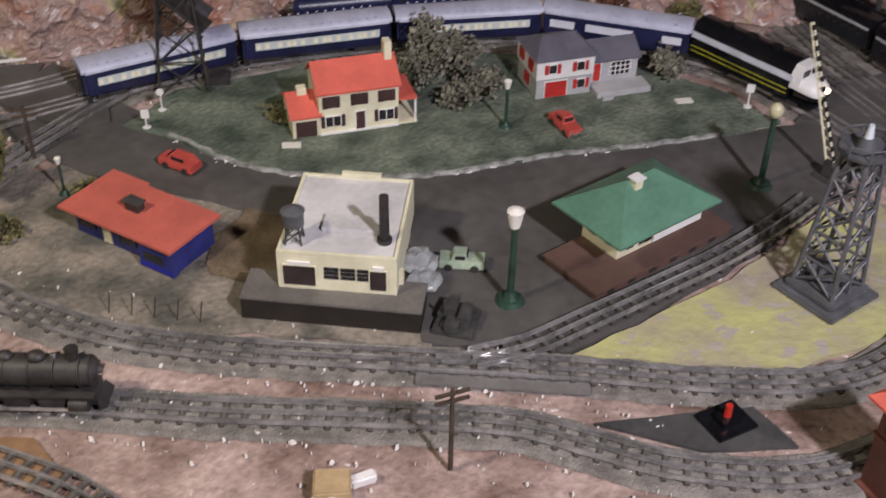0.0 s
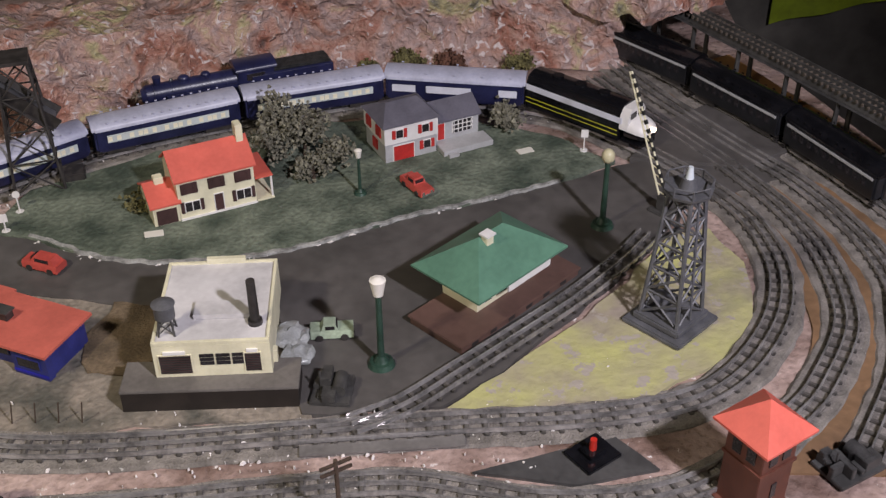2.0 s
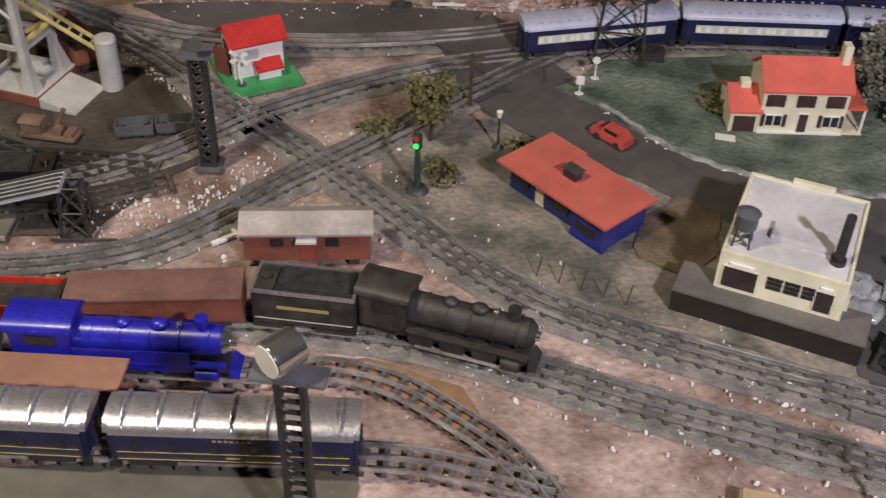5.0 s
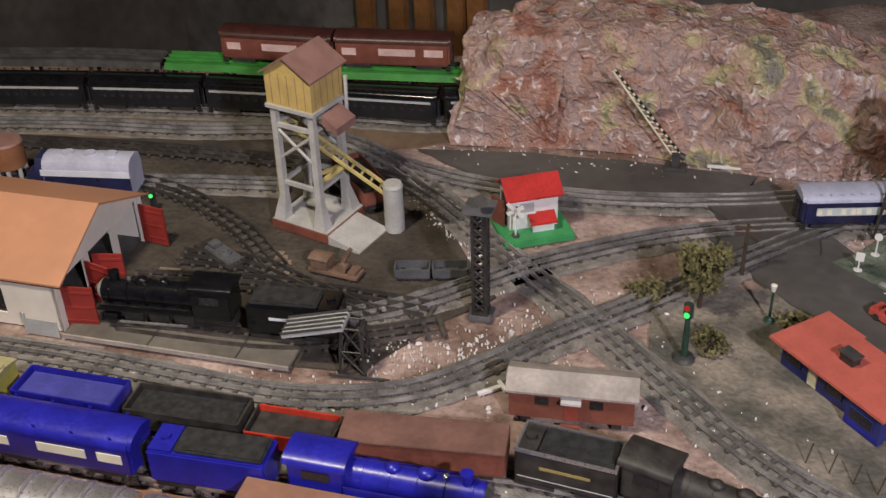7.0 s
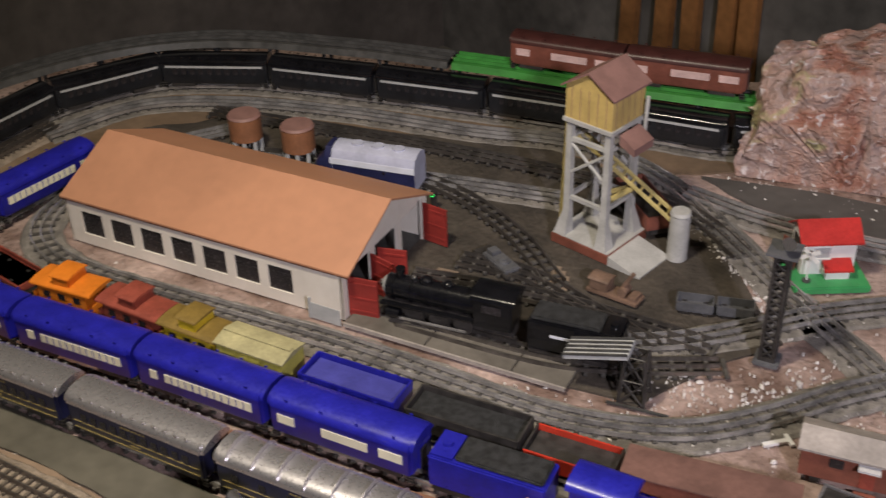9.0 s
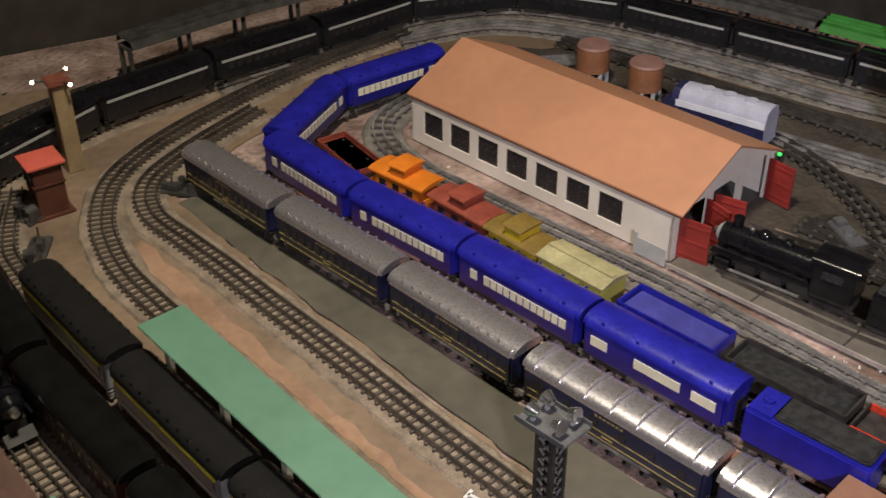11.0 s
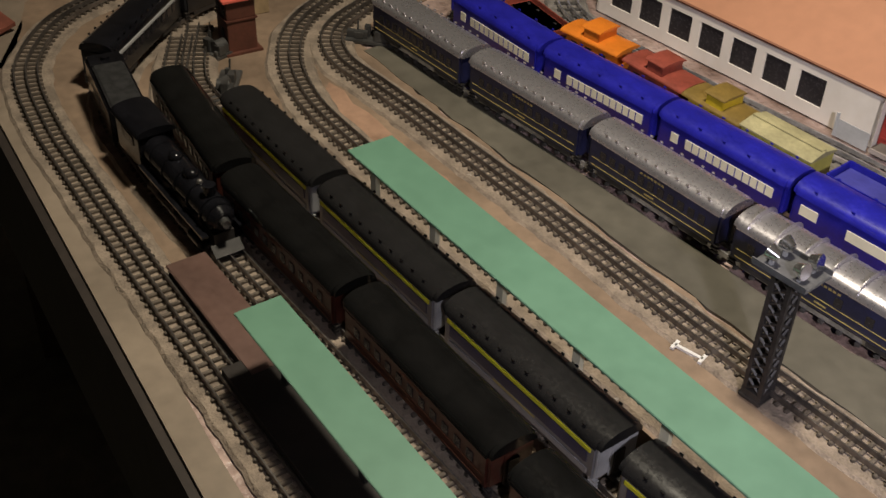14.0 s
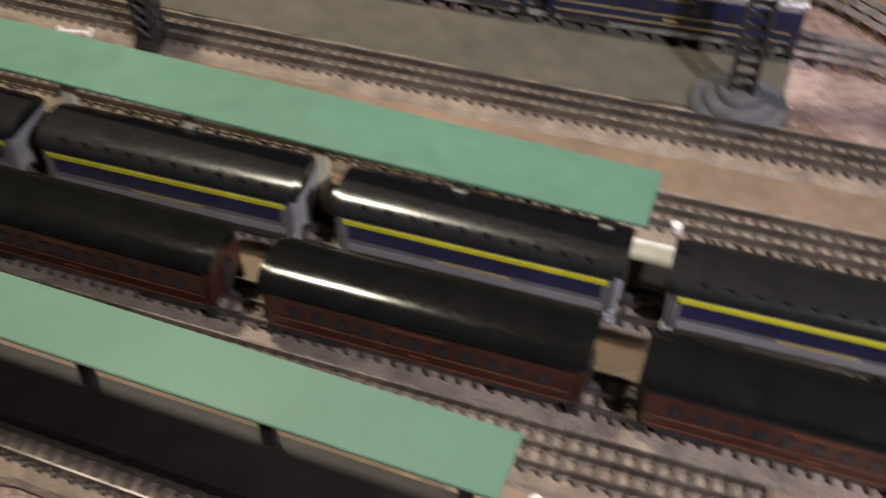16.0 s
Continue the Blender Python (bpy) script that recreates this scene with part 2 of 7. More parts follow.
def rock_paint():
    """Brush-painted plaster rock: blotches of several colours, rough and a little shiny."""
    m = bpy.data.materials.new("painted_rock")
    m.use_nodes = True
    nt, n = m.node_tree, m.node_tree.nodes
    b = n["Principled BSDF"]
    co = n.new("ShaderNodeTexCoord")
    warp, fine, tiny = n.new("ShaderNodeTexNoise"), n.new("ShaderNodeTexNoise"), n.new("ShaderNodeTexNoise")
    for k, sc, det, dist in ((warp, 8.5, 10, 1.4), (fine, 62, 8, 1.1), (tiny, 170, 4, 0.2)):
        k.inputs["Scale"].default_value, k.inputs["Detail"].default_value, k.inputs["Distortion"].default_value = sc, det, dist
        nt.links.new(co.outputs["Object"], k.inputs["Vector"])
    ramp = n.new("ShaderNodeValToRGB")
    stops = ((0.26, (0.13, 0.085, 0.075)), (0.36, (0.32, 0.14, 0.10)), (0.44, (0.41, 0.25, 0.205)), (0.50, (0.35, 0.255, 0.24)), (0.56, (0.44, 0.28, 0.235)), (0.63, (0.42, 0.37, 0.20)), (0.69, (0.19, 0.18, 0.14)), (0.76, (0.44, 0.35, 0.40)))
    els = ramp.color_ramp.elements
    els[0].position, els[0].color = stops[0][0], (*stops[0][1], 1)
    els[1].position, els[1].color = stops[-1][0], (*stops[-1][1], 1)
    for p, c in stops[1:-1]:
        e = els.new(p)
        e.color = (*c, 1)
    nt.links.new(warp.outputs["Fac"], ramp.inputs["Fac"])
    mix = n.new("ShaderNodeMix")
    mix.data_type, mix.blend_type = "RGBA", "OVERLAY"
    mix.inputs[0].default_value = 0.55
    nt.links.new(ramp.outputs["Color"], mix.inputs[6])
    nt.links.new(fine.outputs["Fac"], mix.inputs[7])
    # pale flecks paint the white sparkle of the rough plaster into its colour
    fr = n.new("ShaderNodeValToRGB")
    fr.color_ramp.elements[0].position, fr.color_ramp.elements[1].position = 0.605, 0.655
    nt.links.new(fine.outputs["Fac"], fr.inputs["Fac"])
    mf = n.new("ShaderNodeMix")
    mf.data_type = "RGBA"
    nt.links.new(fr.outputs["Color"], mf.inputs[0])
    nt.links.new(mix.outputs[2], mf.inputs[6])
    mf.inputs[7].default_value = (0.62, 0.54, 0.54, 1)
    nt.links.new(mf.outputs[2], b.inputs["Base Color"])
    b.inputs["Roughness"].default_value = 0.30
    bp, bq = n.new("ShaderNodeBump"), n.new("ShaderNodeBump")
    bp.inputs["Strength"].default_value, bp.inputs["Distance"].default_value = 1.0, 0.012
    bq.inputs["Strength"].default_value, bq.inputs["Distance"].default_value = 0.7, 0.004
    nt.links.new(fine.outputs["Fac"], bp.inputs["Height"])
    nt.links.new(tiny.outputs["Fac"], bq.inputs["Height"])
    nt.links.new(bp.outputs["Normal"], bq.inputs["Normal"])
    nt.links.new(bq.outputs["Normal"], b.inputs["Normal"])
    return m


ROCK = rock_paint()

# ---- building helpers ----


def thing(name, label, category, m, group=""):
    ob = new(name)
    ob.empty_display_size = 0.02
    ob.matrix_world = m
    return tagged(ob, label, category, group)


def part(name, bm, material, parent=None, label="", bevel=0.0):
    me = bpy.data.meshes.new(name)
    if bevel:
        bmesh.ops.bevel(bm, geom=[e for e in bm.edges if len(e.link_faces) == 2 and e.calc_face_angle() > 0.6], offset=bevel, segments=2, affect="EDGES", clamp_overlap=True)
    bmesh.ops.recalc_face_normals(bm, faces=bm.faces)
    for f in bm.faces:
        f.smooth = True
    for e in bm.edges:
        e.smooth = len(e.link_faces) == 2 and e.calc_face_angle() < 0.62
    bm.to_mesh(me)
    bm.free()
    me.materials.append(material)
    ob = new(name, me)
    if parent:
        ob.parent = parent
    if label:
        tagged(ob, label)
    return ob


def structure(name, bm, material, label, category="", kind="structure", bevel=0.0):
    return tagged(part(name, bm, material, None, "", bevel), label, category or name.split("_")[0], "", kind)


def again(ob, parent, m):
    o = new(ob.name.split(".")[0], ob.data)
    o.parent = parent
    o.matrix_local = m
    return o


def box(bm, x0, y0, z0, x1, y1, z1, m=None):
    mm = Matrix.Translation(((x0 + x1) / 2, (y0 + y1) / 2, (z0 + z1) / 2)) @ Matrix.Diagonal((abs(x1 - x0), abs(y1 - y0), abs(z1 - z0), 1))
    bmesh.ops.create_cube(bm, size=1, matrix=(m @ mm) if m else mm)
    return bm


def B(*a, m=None):
    return box(bmesh.new(), *a, m=m)


def rod(bm, a, b, r, r2=None, seg=8):
    a, b = Vector(a), Vector(b)
    d = b - a
    m = Matrix.Translation((a + b) / 2) @ d.to_track_quat("Z", "Y").to_matrix().to_4x4()
    bmesh.ops.create_cone(bm, cap_ends=True, segments=seg, radius1=r, radius2=r if r2 is None else r2, depth=d.length, matrix=m)
    return bm


def Rod(*a, **k):
    return rod(bmesh.new(), *a, **k)


def ball(bm, c, r, sub=2, squash=(1, 1, 1)):
    bmesh.ops.create_icosphere(bm, subdivisions=sub, radius=r, matrix=Matrix.Translation(c) @ Matrix.Diagonal((*squash, 1)))
    return bm


def extrude_profile(bm, prof, y0, y1):
    """A prism along y of a closed profile in x, z."""
    a = [bm.verts.new((x, y0, z)) for x, z in prof]
    b = [bm.verts.new((x, y1, z)) for x, z in prof]
    n = len(prof)
    bm.faces.new(a)
    bm.faces.new(b[::-1])
    for i in range(n):
        bm.faces.new((a[i], b[i], b[(i + 1) % n], a[(i + 1) % n]))
    return bm


def along_x(bm, prof, x0, x1):
    """A prism along x of a closed profile in y, z."""
    a = [bm.verts.new((x0, y, z)) for y, z in prof]
    b = [bm.verts.new((x1, y, z)) for y, z in prof]
    n = len(prof)
    bm.faces.new(a)
    bm.faces.new(b[::-1])
    for i in range(n):
        bm.faces.new((a[i], b[i], b[(i + 1) % n], a[(i + 1) % n]))
    return bm


def slab(pts, z0, z1, rough=0.0, step=0.0):
    """A flat patch with an outline through pts, its edge wandering by rough."""
    out = []
    n = len(pts)
    for i in range(n):
        a, b = Vector(pts[i]), Vector(pts[(i + 1) % n])
        k = max(1, int((b - a).length / step)) if step else 1
        for j in range(k):
            p = a.lerp(b, j / k)
            v = noise.noise_vector((p.x * 25, p.y * 25, z1 * 50)) * rough
            out.append((p.x + v.x, p.y + v.y))
    bm = bmesh.new()
    lo = [bm.verts.new((x, y, z0)) for x, y in out]
    hi = [bm.verts.new((x, y, z1)) for x, y in out]
    bm.faces.new(hi)
    m = len(out)
    for i in range(m):
        bm.faces.new((lo[i], lo[(i + 1) % m], hi[(i + 1) % m], hi[i]))
    bmesh.ops.triangulate(bm, faces=bm.faces)
    return bm


def glide(pts, step):
    """Evenly spaced places and headings along a smooth line through pts."""
    p = [Vector(q) for q in pts]
    p = [p[0] * 2 - p[1]] + p + [p[-1] * 2 - p[-2]]
    fine = []
    for i in range(1, len(p) - 2):
        for k in range(24):
            t = k / 24
            fine.append(0.5 * (2 * p[i] + (p[i + 1] - p[i - 1]) * t + (2 * p[i - 1] - 5 * p[i] + 4 * p[i + 1] - p[i + 2]) * t * t + (3 * p[i] - p[i - 1] - 3 * p[i + 1] + p[i + 2]) * t ** 3))
    fine.append(p[-2])
    out, left = [], 0.0
    for a, b in zip(fine, fine[1:]):
        d = b - a
        L = d.length
        s = left
        while s < L:
            out.append((a + d * (s / L), d.normalized()))
            s += step
        left = s - L
    return out


def ribbon(line, half, z0, z1, wander=0.0):
    bm = bmesh.new()
    prev = None
    for i, (p, d) in enumerate(line):
        n = Vector((-d.y, d.x))
        w1 = half + noise.noise((p.x * 40, p.y * 40, 1)) * wander
        w2 = half + noise.noise((p.x * 40, p.y * 40, 7)) * wander
        a, b = p + n * w1, p - n * w2
        row = [bm.verts.new((a.x + n.x * 0.004, a.y + n.y * 0.004, z0)), bm.verts.new((a.x, a.y, z1)), bm.verts.new((b.x, b.y, z1)), bm.verts.new((b.x - n.x * 0.004, b.y - n.y * 0.004, z0))]
        if prev:
            for k in range(3):
                bm.faces.new((prev[k], row[k], row[k + 1], prev[k + 1]))
        prev = row
    return bm


def rail_mesh(line, off, z, w=0.0022, h=0.006):
    bm = bmesh.new()
    prev = None
    for p, d in line:
        n = Vector((-d.y, d.x))
        c = p + n * off
        row = [bm.verts.new((c.x + n.x * a, c.y + n.y * a, zz)) for a, zz in ((-w * 0.6, z), (-w * 0.5, z + h), (w * 0.5, z + h), (w * 0.6, z))]
        if prev:
            for k in range(3):
                bm.faces.new((prev[k], prev[k + 1], row[k + 1], row[k]))
        prev = row
    return bm


TIE_MESH = []
LAID = []


def track(pts, z=0.003, bed=0.03, ties=0.0225, close=False, label="three-rail tin toy track with dark ties on a grey roadbed", bed_mat=None, dull=False):
    ob = tagged(new("track"), label, "track", "tracks of the layout", "structure")
    z += 0.00017 + 0.00023 * len(LAID)
    LAID.append(z)
    fine = glide(pts, 0.012)
    if bed:
        part("roadbed", ribbon(fine, bed, z - 0.004, z, 0.004), bed_mat or BALLAST, ob)
    for off in (-0.0155, 0.0, 0.0155):
        part("rail", rail_mesh(fine, off, z + 0.0035, 0.0018 if close else 0.0024), OLDRAIL if close or dull else RAIL, ob)
    if not TIE_MESH:
        t = part("tie", B(-0.0031, -0.0200, -0.0028, 0.0031, 0.0200, 0.0022), TIE, ob, bevel=0.001)
        TIE_MESH.append(t.data)
        bpy.data.objects.remove(t)
        t = part("tie", B(-0.0021, -0.0205, -0.0028, 0.0021, 0.0205, 0.0022), BROWNTIE, ob, bevel=0.0007)
        TIE_MESH.append(t.data)
        bpy.data.objects.remove(t)
    for p, d in glide(pts, 0.0125 if close else ties):
        t = new("tie", TIE_MESH[1 if close else 0])
        t.parent = ob
        t.matrix_local = pose(p.x, p.y, z + 0.0014, 0, 0, math.degrees(math.atan2(d.y, d.x)) + random.uniform(-2, 2))
    return ob

# ---- the room and the table ----
structure("floor", B(-4.5, -3, -0.92, 3.5, 4.2, -0.86), FLOORMAT, "bare grey-tan concrete floor of the train room")
structure("ceiling", B(-4.5, -3, 1.62, 3.5, 4.2, 1.70), CEILMAT, "plain pale ceiling of the train room")
structure("wall_north", B(-4.5, 3.0, -0.86, 3.5, 3.1, 1.62), WALLMAT, "grey stained wall behind the layout")
structure("wall_south", B(-4.5, -2.6, -0.86, 3.5, -2.5, 1.62), WALLMAT, "plain grey wall of the train room")
structure("wall_east", B(3.0, -2.5, -0.86, 3.1, 3.0, 1.62), WALLMAT, "plain grey wall of the train room")
structure("wall_west", B(-3.5, -2.5, -0.86, -3.4, 3.0, 1.62), mat("dark_brown_wall", (0.10, 0.085, 0.075), 0.85, vary=0.3, scale=1.8), "dark wall of the train room")


def ceiling_fixture(x, y):
    f = thing("ceiling_light", "small square white ceiling light fixture on the ceiling", "ceiling light", pose(x, y, 1.62), "ceiling lights")
    part("housing", B(-0.11, -0.11, -0.03, 0.11, 0.11, 0.0), WHITE, f, bevel=0.008)
    part("rim", B(-0.12, -0.12, -0.036, 0.12, -0.105, -0.002), PALEGREY, f)
    part("rim", B(-0.12, 0.105, -0.036, 0.12, 0.12, -0.002), PALEGREY, f)


ceiling_fixture(1.02, -0.22)
ceiling_fixture(-1.05, 0.34)

TABLE = [(-2.35, -0.372), (1.18, 0.345), (1.13, 1.2), (1.0, 1.7), (0.90, 2.1), (0.95, 2.6), (-0.7, 2.6), (-1.35, 1.86), (-2.05, 1.45), (-2.4, 1.05)]
table = tagged(new("layout_table"), "wide layout table with a painted plaster top", "table", "", "structure")
part("tabletop", slab(TABLE, -0.05, -0.002, 0.002, 0.06), PLASTER, table)
part("apron", slab([(-2.33, -0.358), (1.18, 0.366), (1.18, 0.34), (-2.33, -0.385)], -0.26, -0.004), mat("dark_table_edge", (0.03, 0.022, 0.018), 0.7, vary=0.2), table, "dark brown board edge of the table")
for x, y in ((-2.2, -0.25), (-0.5, 0.1), (1.05, 0.5), (0.85, 2.45), (-2.1, 1.2)):
    part("leg", B(x - 0.04, y - 0.04, -0.86, x + 0.04, y + 0.04, -0.05), CARDB, table)


def patch(name, pts, z, material, label, rough=0.012, step=0.03):
    return structure(name, slab(pts, -0.004, z, rough, step), material, label, "ground")


patch("ground_rim", [(-2.34, -0.3725), (1.15, 0.3375), (1.1, 0.40), (-1.0, -0.07), (-1.35, -0.135), (-1.62, -0.20), (-1.8, -0.225), (-2.0, -0.17), (-2.2, 0.1)], 0.0006, RIM, "bare grey-tan painted table margin", 0.0)
patch("ground_front_yard", [(-2.2, 0.05), (-2.0, -0.18), (-1.75, -0.21), (-1.3, -0.12), (-0.4, 0.09), (0.5, 0.32), (0.6, 0.8), (-0.3, 0.66), (-1.0, 0.47), (-1.5, 0.33), (-1.75, 0.27), (-2.05, 0.75)], 0.0012, TAN, "dusty tan painted board under the station tracks")
patch("ground_strip", [(-1.62, 0.205), (-1.0, 0.37), (-0.2, 0.60), (0.2, 0.73), (0.2, 0.62), (-0.9, 0.33), (-1.55, 0.165)], 0.0018, PINKTAN, "pinkish tan strip between two tracks")
patch("ground_grey_yard", [(-1.73, 0.345), (-1.70, 0.275), (-1.45, 0.345), (-0.95, 0.49), (-0.55, 0.61), (-0.36, 0.70), (-0.40, 0.80), (-0.7, 0.66), (-1.05, 0.53), (-1.5, 0.385)], 0.0020, YARD, "bare grey-green painted yard floor", 0.006)
patch("ground_path", [(-1.66, 0.43), (-1.62, 0.395), (-1.1, 0.585), (-0.62, 0.765), (-0.66, 0.80), (-1.1, 0.615)], 0.0045, mat("red_brown_path", (0.26, 0.125, 0.085), 0.7, vary=0.15, scale=10), "red-brown painted strip between two trains", 0.002)
patch("ground_dark_yard", [(-1.78, 0.72), (-1.3, 0.84), (-1.0, 0.92), (-0.86, 0.985), (-0.84, 1.12), (-0.80, 1.22), (-0.95, 1.33), (-1.15, 1.44), (-1.4, 1.42), (-1.9, 1.11), (-2.0, 0.95)], 0.0016, DIRT, "dark dirty engine yard ground")
patch("ground_tan_back", [(-2.28, 0.75), (-2.15, 1.2), (-1.7, 1.5), (-1.2, 1.72), (-1.1, 1.6), (-1.2, 1.48), (-1.5, 1.33), (-1.9, 1.08), (-2.0, 0.7)], 0.0010, mat("tan_back_strip", (0.17, 0.115, 0.075), 0.75, vary=0.2, scale=8), "brown painted ground along the back tracks")
patch("ground_brown_inlay", [(-0.52, 0.89), (-0.45, 0.93), (-0.34, 0.93), (-0.29, 0.88), (-0.33, 0.865), (-0.40, 0.89)], 0.0026, BROWN, "brown painted patch between tracks", 0.004)
patch("ground_curve_brown", [(0.5, 0.98), (0.66, 1.10), (0.725, 1.22), (0.745, 1.38), (0.72, 1.53), (0.6, 1.76), (0.7, 1.9), (0.80, 1.62), (0.95, 1.5), (1.0, 1.2), (0.8, 0.95)], 0.0014, BROWN, "brown painted ground between curved tracks", 0.006)
patch("ground_grass", [(-0.43, 1.55), (-0.33, 1.51), (-0.245, 1.465), (-0.15, 1.445), (-0.03, 1.448), (0.065, 1.474), (0.197, 1.53), (0.341, 1.573), (0.455, 1.613), (0.55, 1.66), (0.46, 1.76), (0.30, 1.83), (0.08, 1.84), (-0.2, 1.76), (-0.38, 1.66)], 0.0065, GRASS, "grey-green scenic grass lawn", 0.01)
patch("ground_lot", [(-0.62, 1.36), (-0.56, 1.21), (-0.42, 1.135), (-0.3, 1.11), (-0.15, 1.115), (0.06, 1.11), (0.06, 1.2), (-0.1, 1.4), (-0.3, 1.42), (-0.48, 1.45)], 0.0022, mat("dull_grey_green_lot", (0.135, 0.13, 0.11), 0.9, vary=0.35, scale=14, bump=0.8, second=(0.2, 0.17, 0.14), fleck=((0.45, 0.43, 0.41), 60, 0.68)), "grey-green scattered ground round the low buildings", 0.012)
patch("road", [(-0.62, 1.52), (-0.50, 1.64), (-0.40, 1.58), (-0.33, 1.505), (-0.24, 1.46), (-0.15, 1.44), (-0.03, 1.443), (0.065, 1.468), (0.197, 1.525), (0.341, 1.568), (0.455, 1.608), (0.58, 1.66), (0.80, 1.72), (0.84, 1.60), (0.62, 1.52), (0.57, 1.44), (0.42, 1.28), (0.30, 1.17), (0.22, 1.115), (0.05, 1.115), (0.03, 1.2), (0.02, 1.30), (-0.12, 1.33), (-0.26, 1.37), (-0.45, 1.42)], 0.0045, ROAD, "dark grey painted road", 0.006)
patch("ground_yellow", [(0.225, 1.112), (0.36, 1.105), (0.48, 1.115), (0.56, 1.15), (0.63, 1.215), (0.665, 1.29), (0.675, 1.37), (0.65, 1.46), (0.585, 1.45), (0.50, 1.345), (0.40, 1.245)], 0.0035, YELLOW, "pale ground dusted with yellow-green scatter", 0.008)
patch("ground_dark_triangle", [(0.245, 1.005), (0.42, 1.045), (0.46, 0.99), (0.36, 0.975)], 0.0028, mat("dark_grey_card", (0.06, 0.058, 0.058), 0.55, vary=0.2, scale=14), "dark grey painted triangle", 0.002)
patch("ground_crossing", [(-0.655, 1.60), (-0.60, 1.72), (-0.50, 1.67), (-0.455, 1.56), (-0.52, 1.53)], 0.0105, ROAD, "dark road crossing laid over the tracks", 0.003)
patch("ground_crossing_east", [(0.575, 1.665), (0.66, 1.78), (0.80, 1.86), (0.90, 1.70), (0.76, 1.62)], 0.0105, ROAD, "dark road crossing over three tracks", 0.004)
patch("ground_back_road", [(-1.15, 1.52), (-1.0, 1.60), (-0.8, 1.68), (-0.62, 1.73), (-0.62, 1.66), (-0.82, 1.545), (-1.0, 1.49)], 0.0035, ROAD, "dark grey road along the foot of the hill", 0.006)

# ---- tracks ----
LOOP = [(-2.09, 0.80), (-2.075, 0.99), (-1.95, 1.13), (-1.755, 1.255), (-1.54, 1.36), (-1.41, 1.44), (-1.29, 1.472), (-1.146, 1.45), (-1.0, 1.387), (-0.858, 1.32), (-0.656, 1.236), (-0.52, 1.172), (-0.392, 1.115), (-0.279, 1.086), (-0.144, 1.078), (0.049, 1.08), (0.241, 1.08), (0.376, 1.076), (0.481, 1.084), (0.559, 1.111), (0.627, 1.169), (0.688, 1.257), (0.72, 1.36), (0.715, 1.474), (0.675, 1.575), (0.595, 1.70), (0.47, 1.83), (0.247, 1.9), (0.08, 1.885), (-0.17, 1.81), (-0.34, 1.735), (-0.50, 1.625), (-0.62, 1.53), (-0.70, 1.445), (-0.79, 1.32), (-0.835, 1.235), (-0.90, 1.12), (-0.99, 1.02)]
BACK = [(0.02, 1.95), (-0.2, 1.88), (-0.441, 1.765), (-0.623, 1.63), (-0.80, 1.53), (-0.98, 1.47), (-1.14, 1.452)]
YARDLEAD = [(-0.46, 1.655), (-0.545, 1.48), (-0.59, 1.375), (-0.65, 1.25), (-0.69, 1.17), (-0.73, 1.07), (-0.79, 0.975), (-0.903, 0.895), (-1.05, 0.845), (-1.22, 0.79), (-1.478, 0.687), (-1.627, 0.633), (-1.729, 0.62), (-1.808, 0.656), (-1.855, 0.75), (-1.84, 0.9), (-1.76, 1.0), (-1.6, 1.1), (-1.4, 1.22), (-1.25, 1.3)]
FREIGHT = [(-1.76, 0.53), (-1.6, 0.556), (-1.497, 0.597), (-1.385, 0.632), (-1.288, 0.662), (-1.175, 0.70), (-1.03, 0.752), (-0.89, 0.806), (-0.775, 0.850), (-0.68, 0.892), (-0.59, 0.935), (-0.469, 0.966), (-0.374, 0.982), (-0.27, 0.981), (-0.15, 0.982), (0.0, 0.989), (0.154, 0.991), (0.243, 0.968), (0.33, 0.945), (0.45, 0.945), (0.55, 0.985), (0.65, 1.063), (0.695, 1.11), (0.759, 1.203), (0.784, 1.286), (0.791, 1.393), (0.77, 1.508), (0.726, 1.629), (0.672, 1.745), (0.62, 1.85), (0.57, 1.97)]
OUTER = [(0.70, 0.98), (0.80, 1.12), (0.845, 1.232), (0.866, 1.305), (0.862, 1.416), (0.824, 1.56), (0.773, 1.661), (0.72, 1.77), (0.66, 1.9), (0.62, 2.02)]
BLACKLINE = [(1.02, 1.15), (0.95, 1.42), (0.86, 1.662), (0.767, 1.838), (0.681, 1.991), (0.55, 2.1), (0.2, 2.22), (-0.3, 2.2), (-0.75, 1.93), (-1.148, 1.635), (-1.286, 1.565), (-1.52, 1.46), (-1.804, 1.31), (-2.0, 1.19), (-2.13, 1.05), (-2.16, 0.85), (-2.10, 0.62), (-2.05, 0.42), (-1.99, 0.24), (-1.92, 0.11), (-1.84, 0.01), (-1.77, -0.05), (-1.70, -0.08), (-1.61, -0.087), (-1.52, -0.073), (-1.41, -0.048), (-1.3, -0.015), (-1.19, 0.018), (-1.0, 0.075), (-0.6, 0.19), (-0.2, 0.31)]
MARGIN = [(-2.13, 0.25), (-2.075, 0.10), (-1.996, -0.028), (-1.912, -0.13), (-1.808, -0.18), (-1.721, -0.19), (-1.589, -0.172), (-1.477, -0.146), (-1.298, -0.103), (-1.1, -0.053), (-0.8, 0.025), (-0.4, 0.13), (0.1, 0.26)]
MAROONLINE = [(-1.80, 0.03), (-1.68, 0.0), (-1.6, -0.01), (-1.51, -0.002), (-1.30, 0.038), (-1.085, 0.103), (-0.838, 0.172), (-0.61, 0.242), (-0.385, 0.312), (-0.1, 0.40), (0.2, 0.49)]
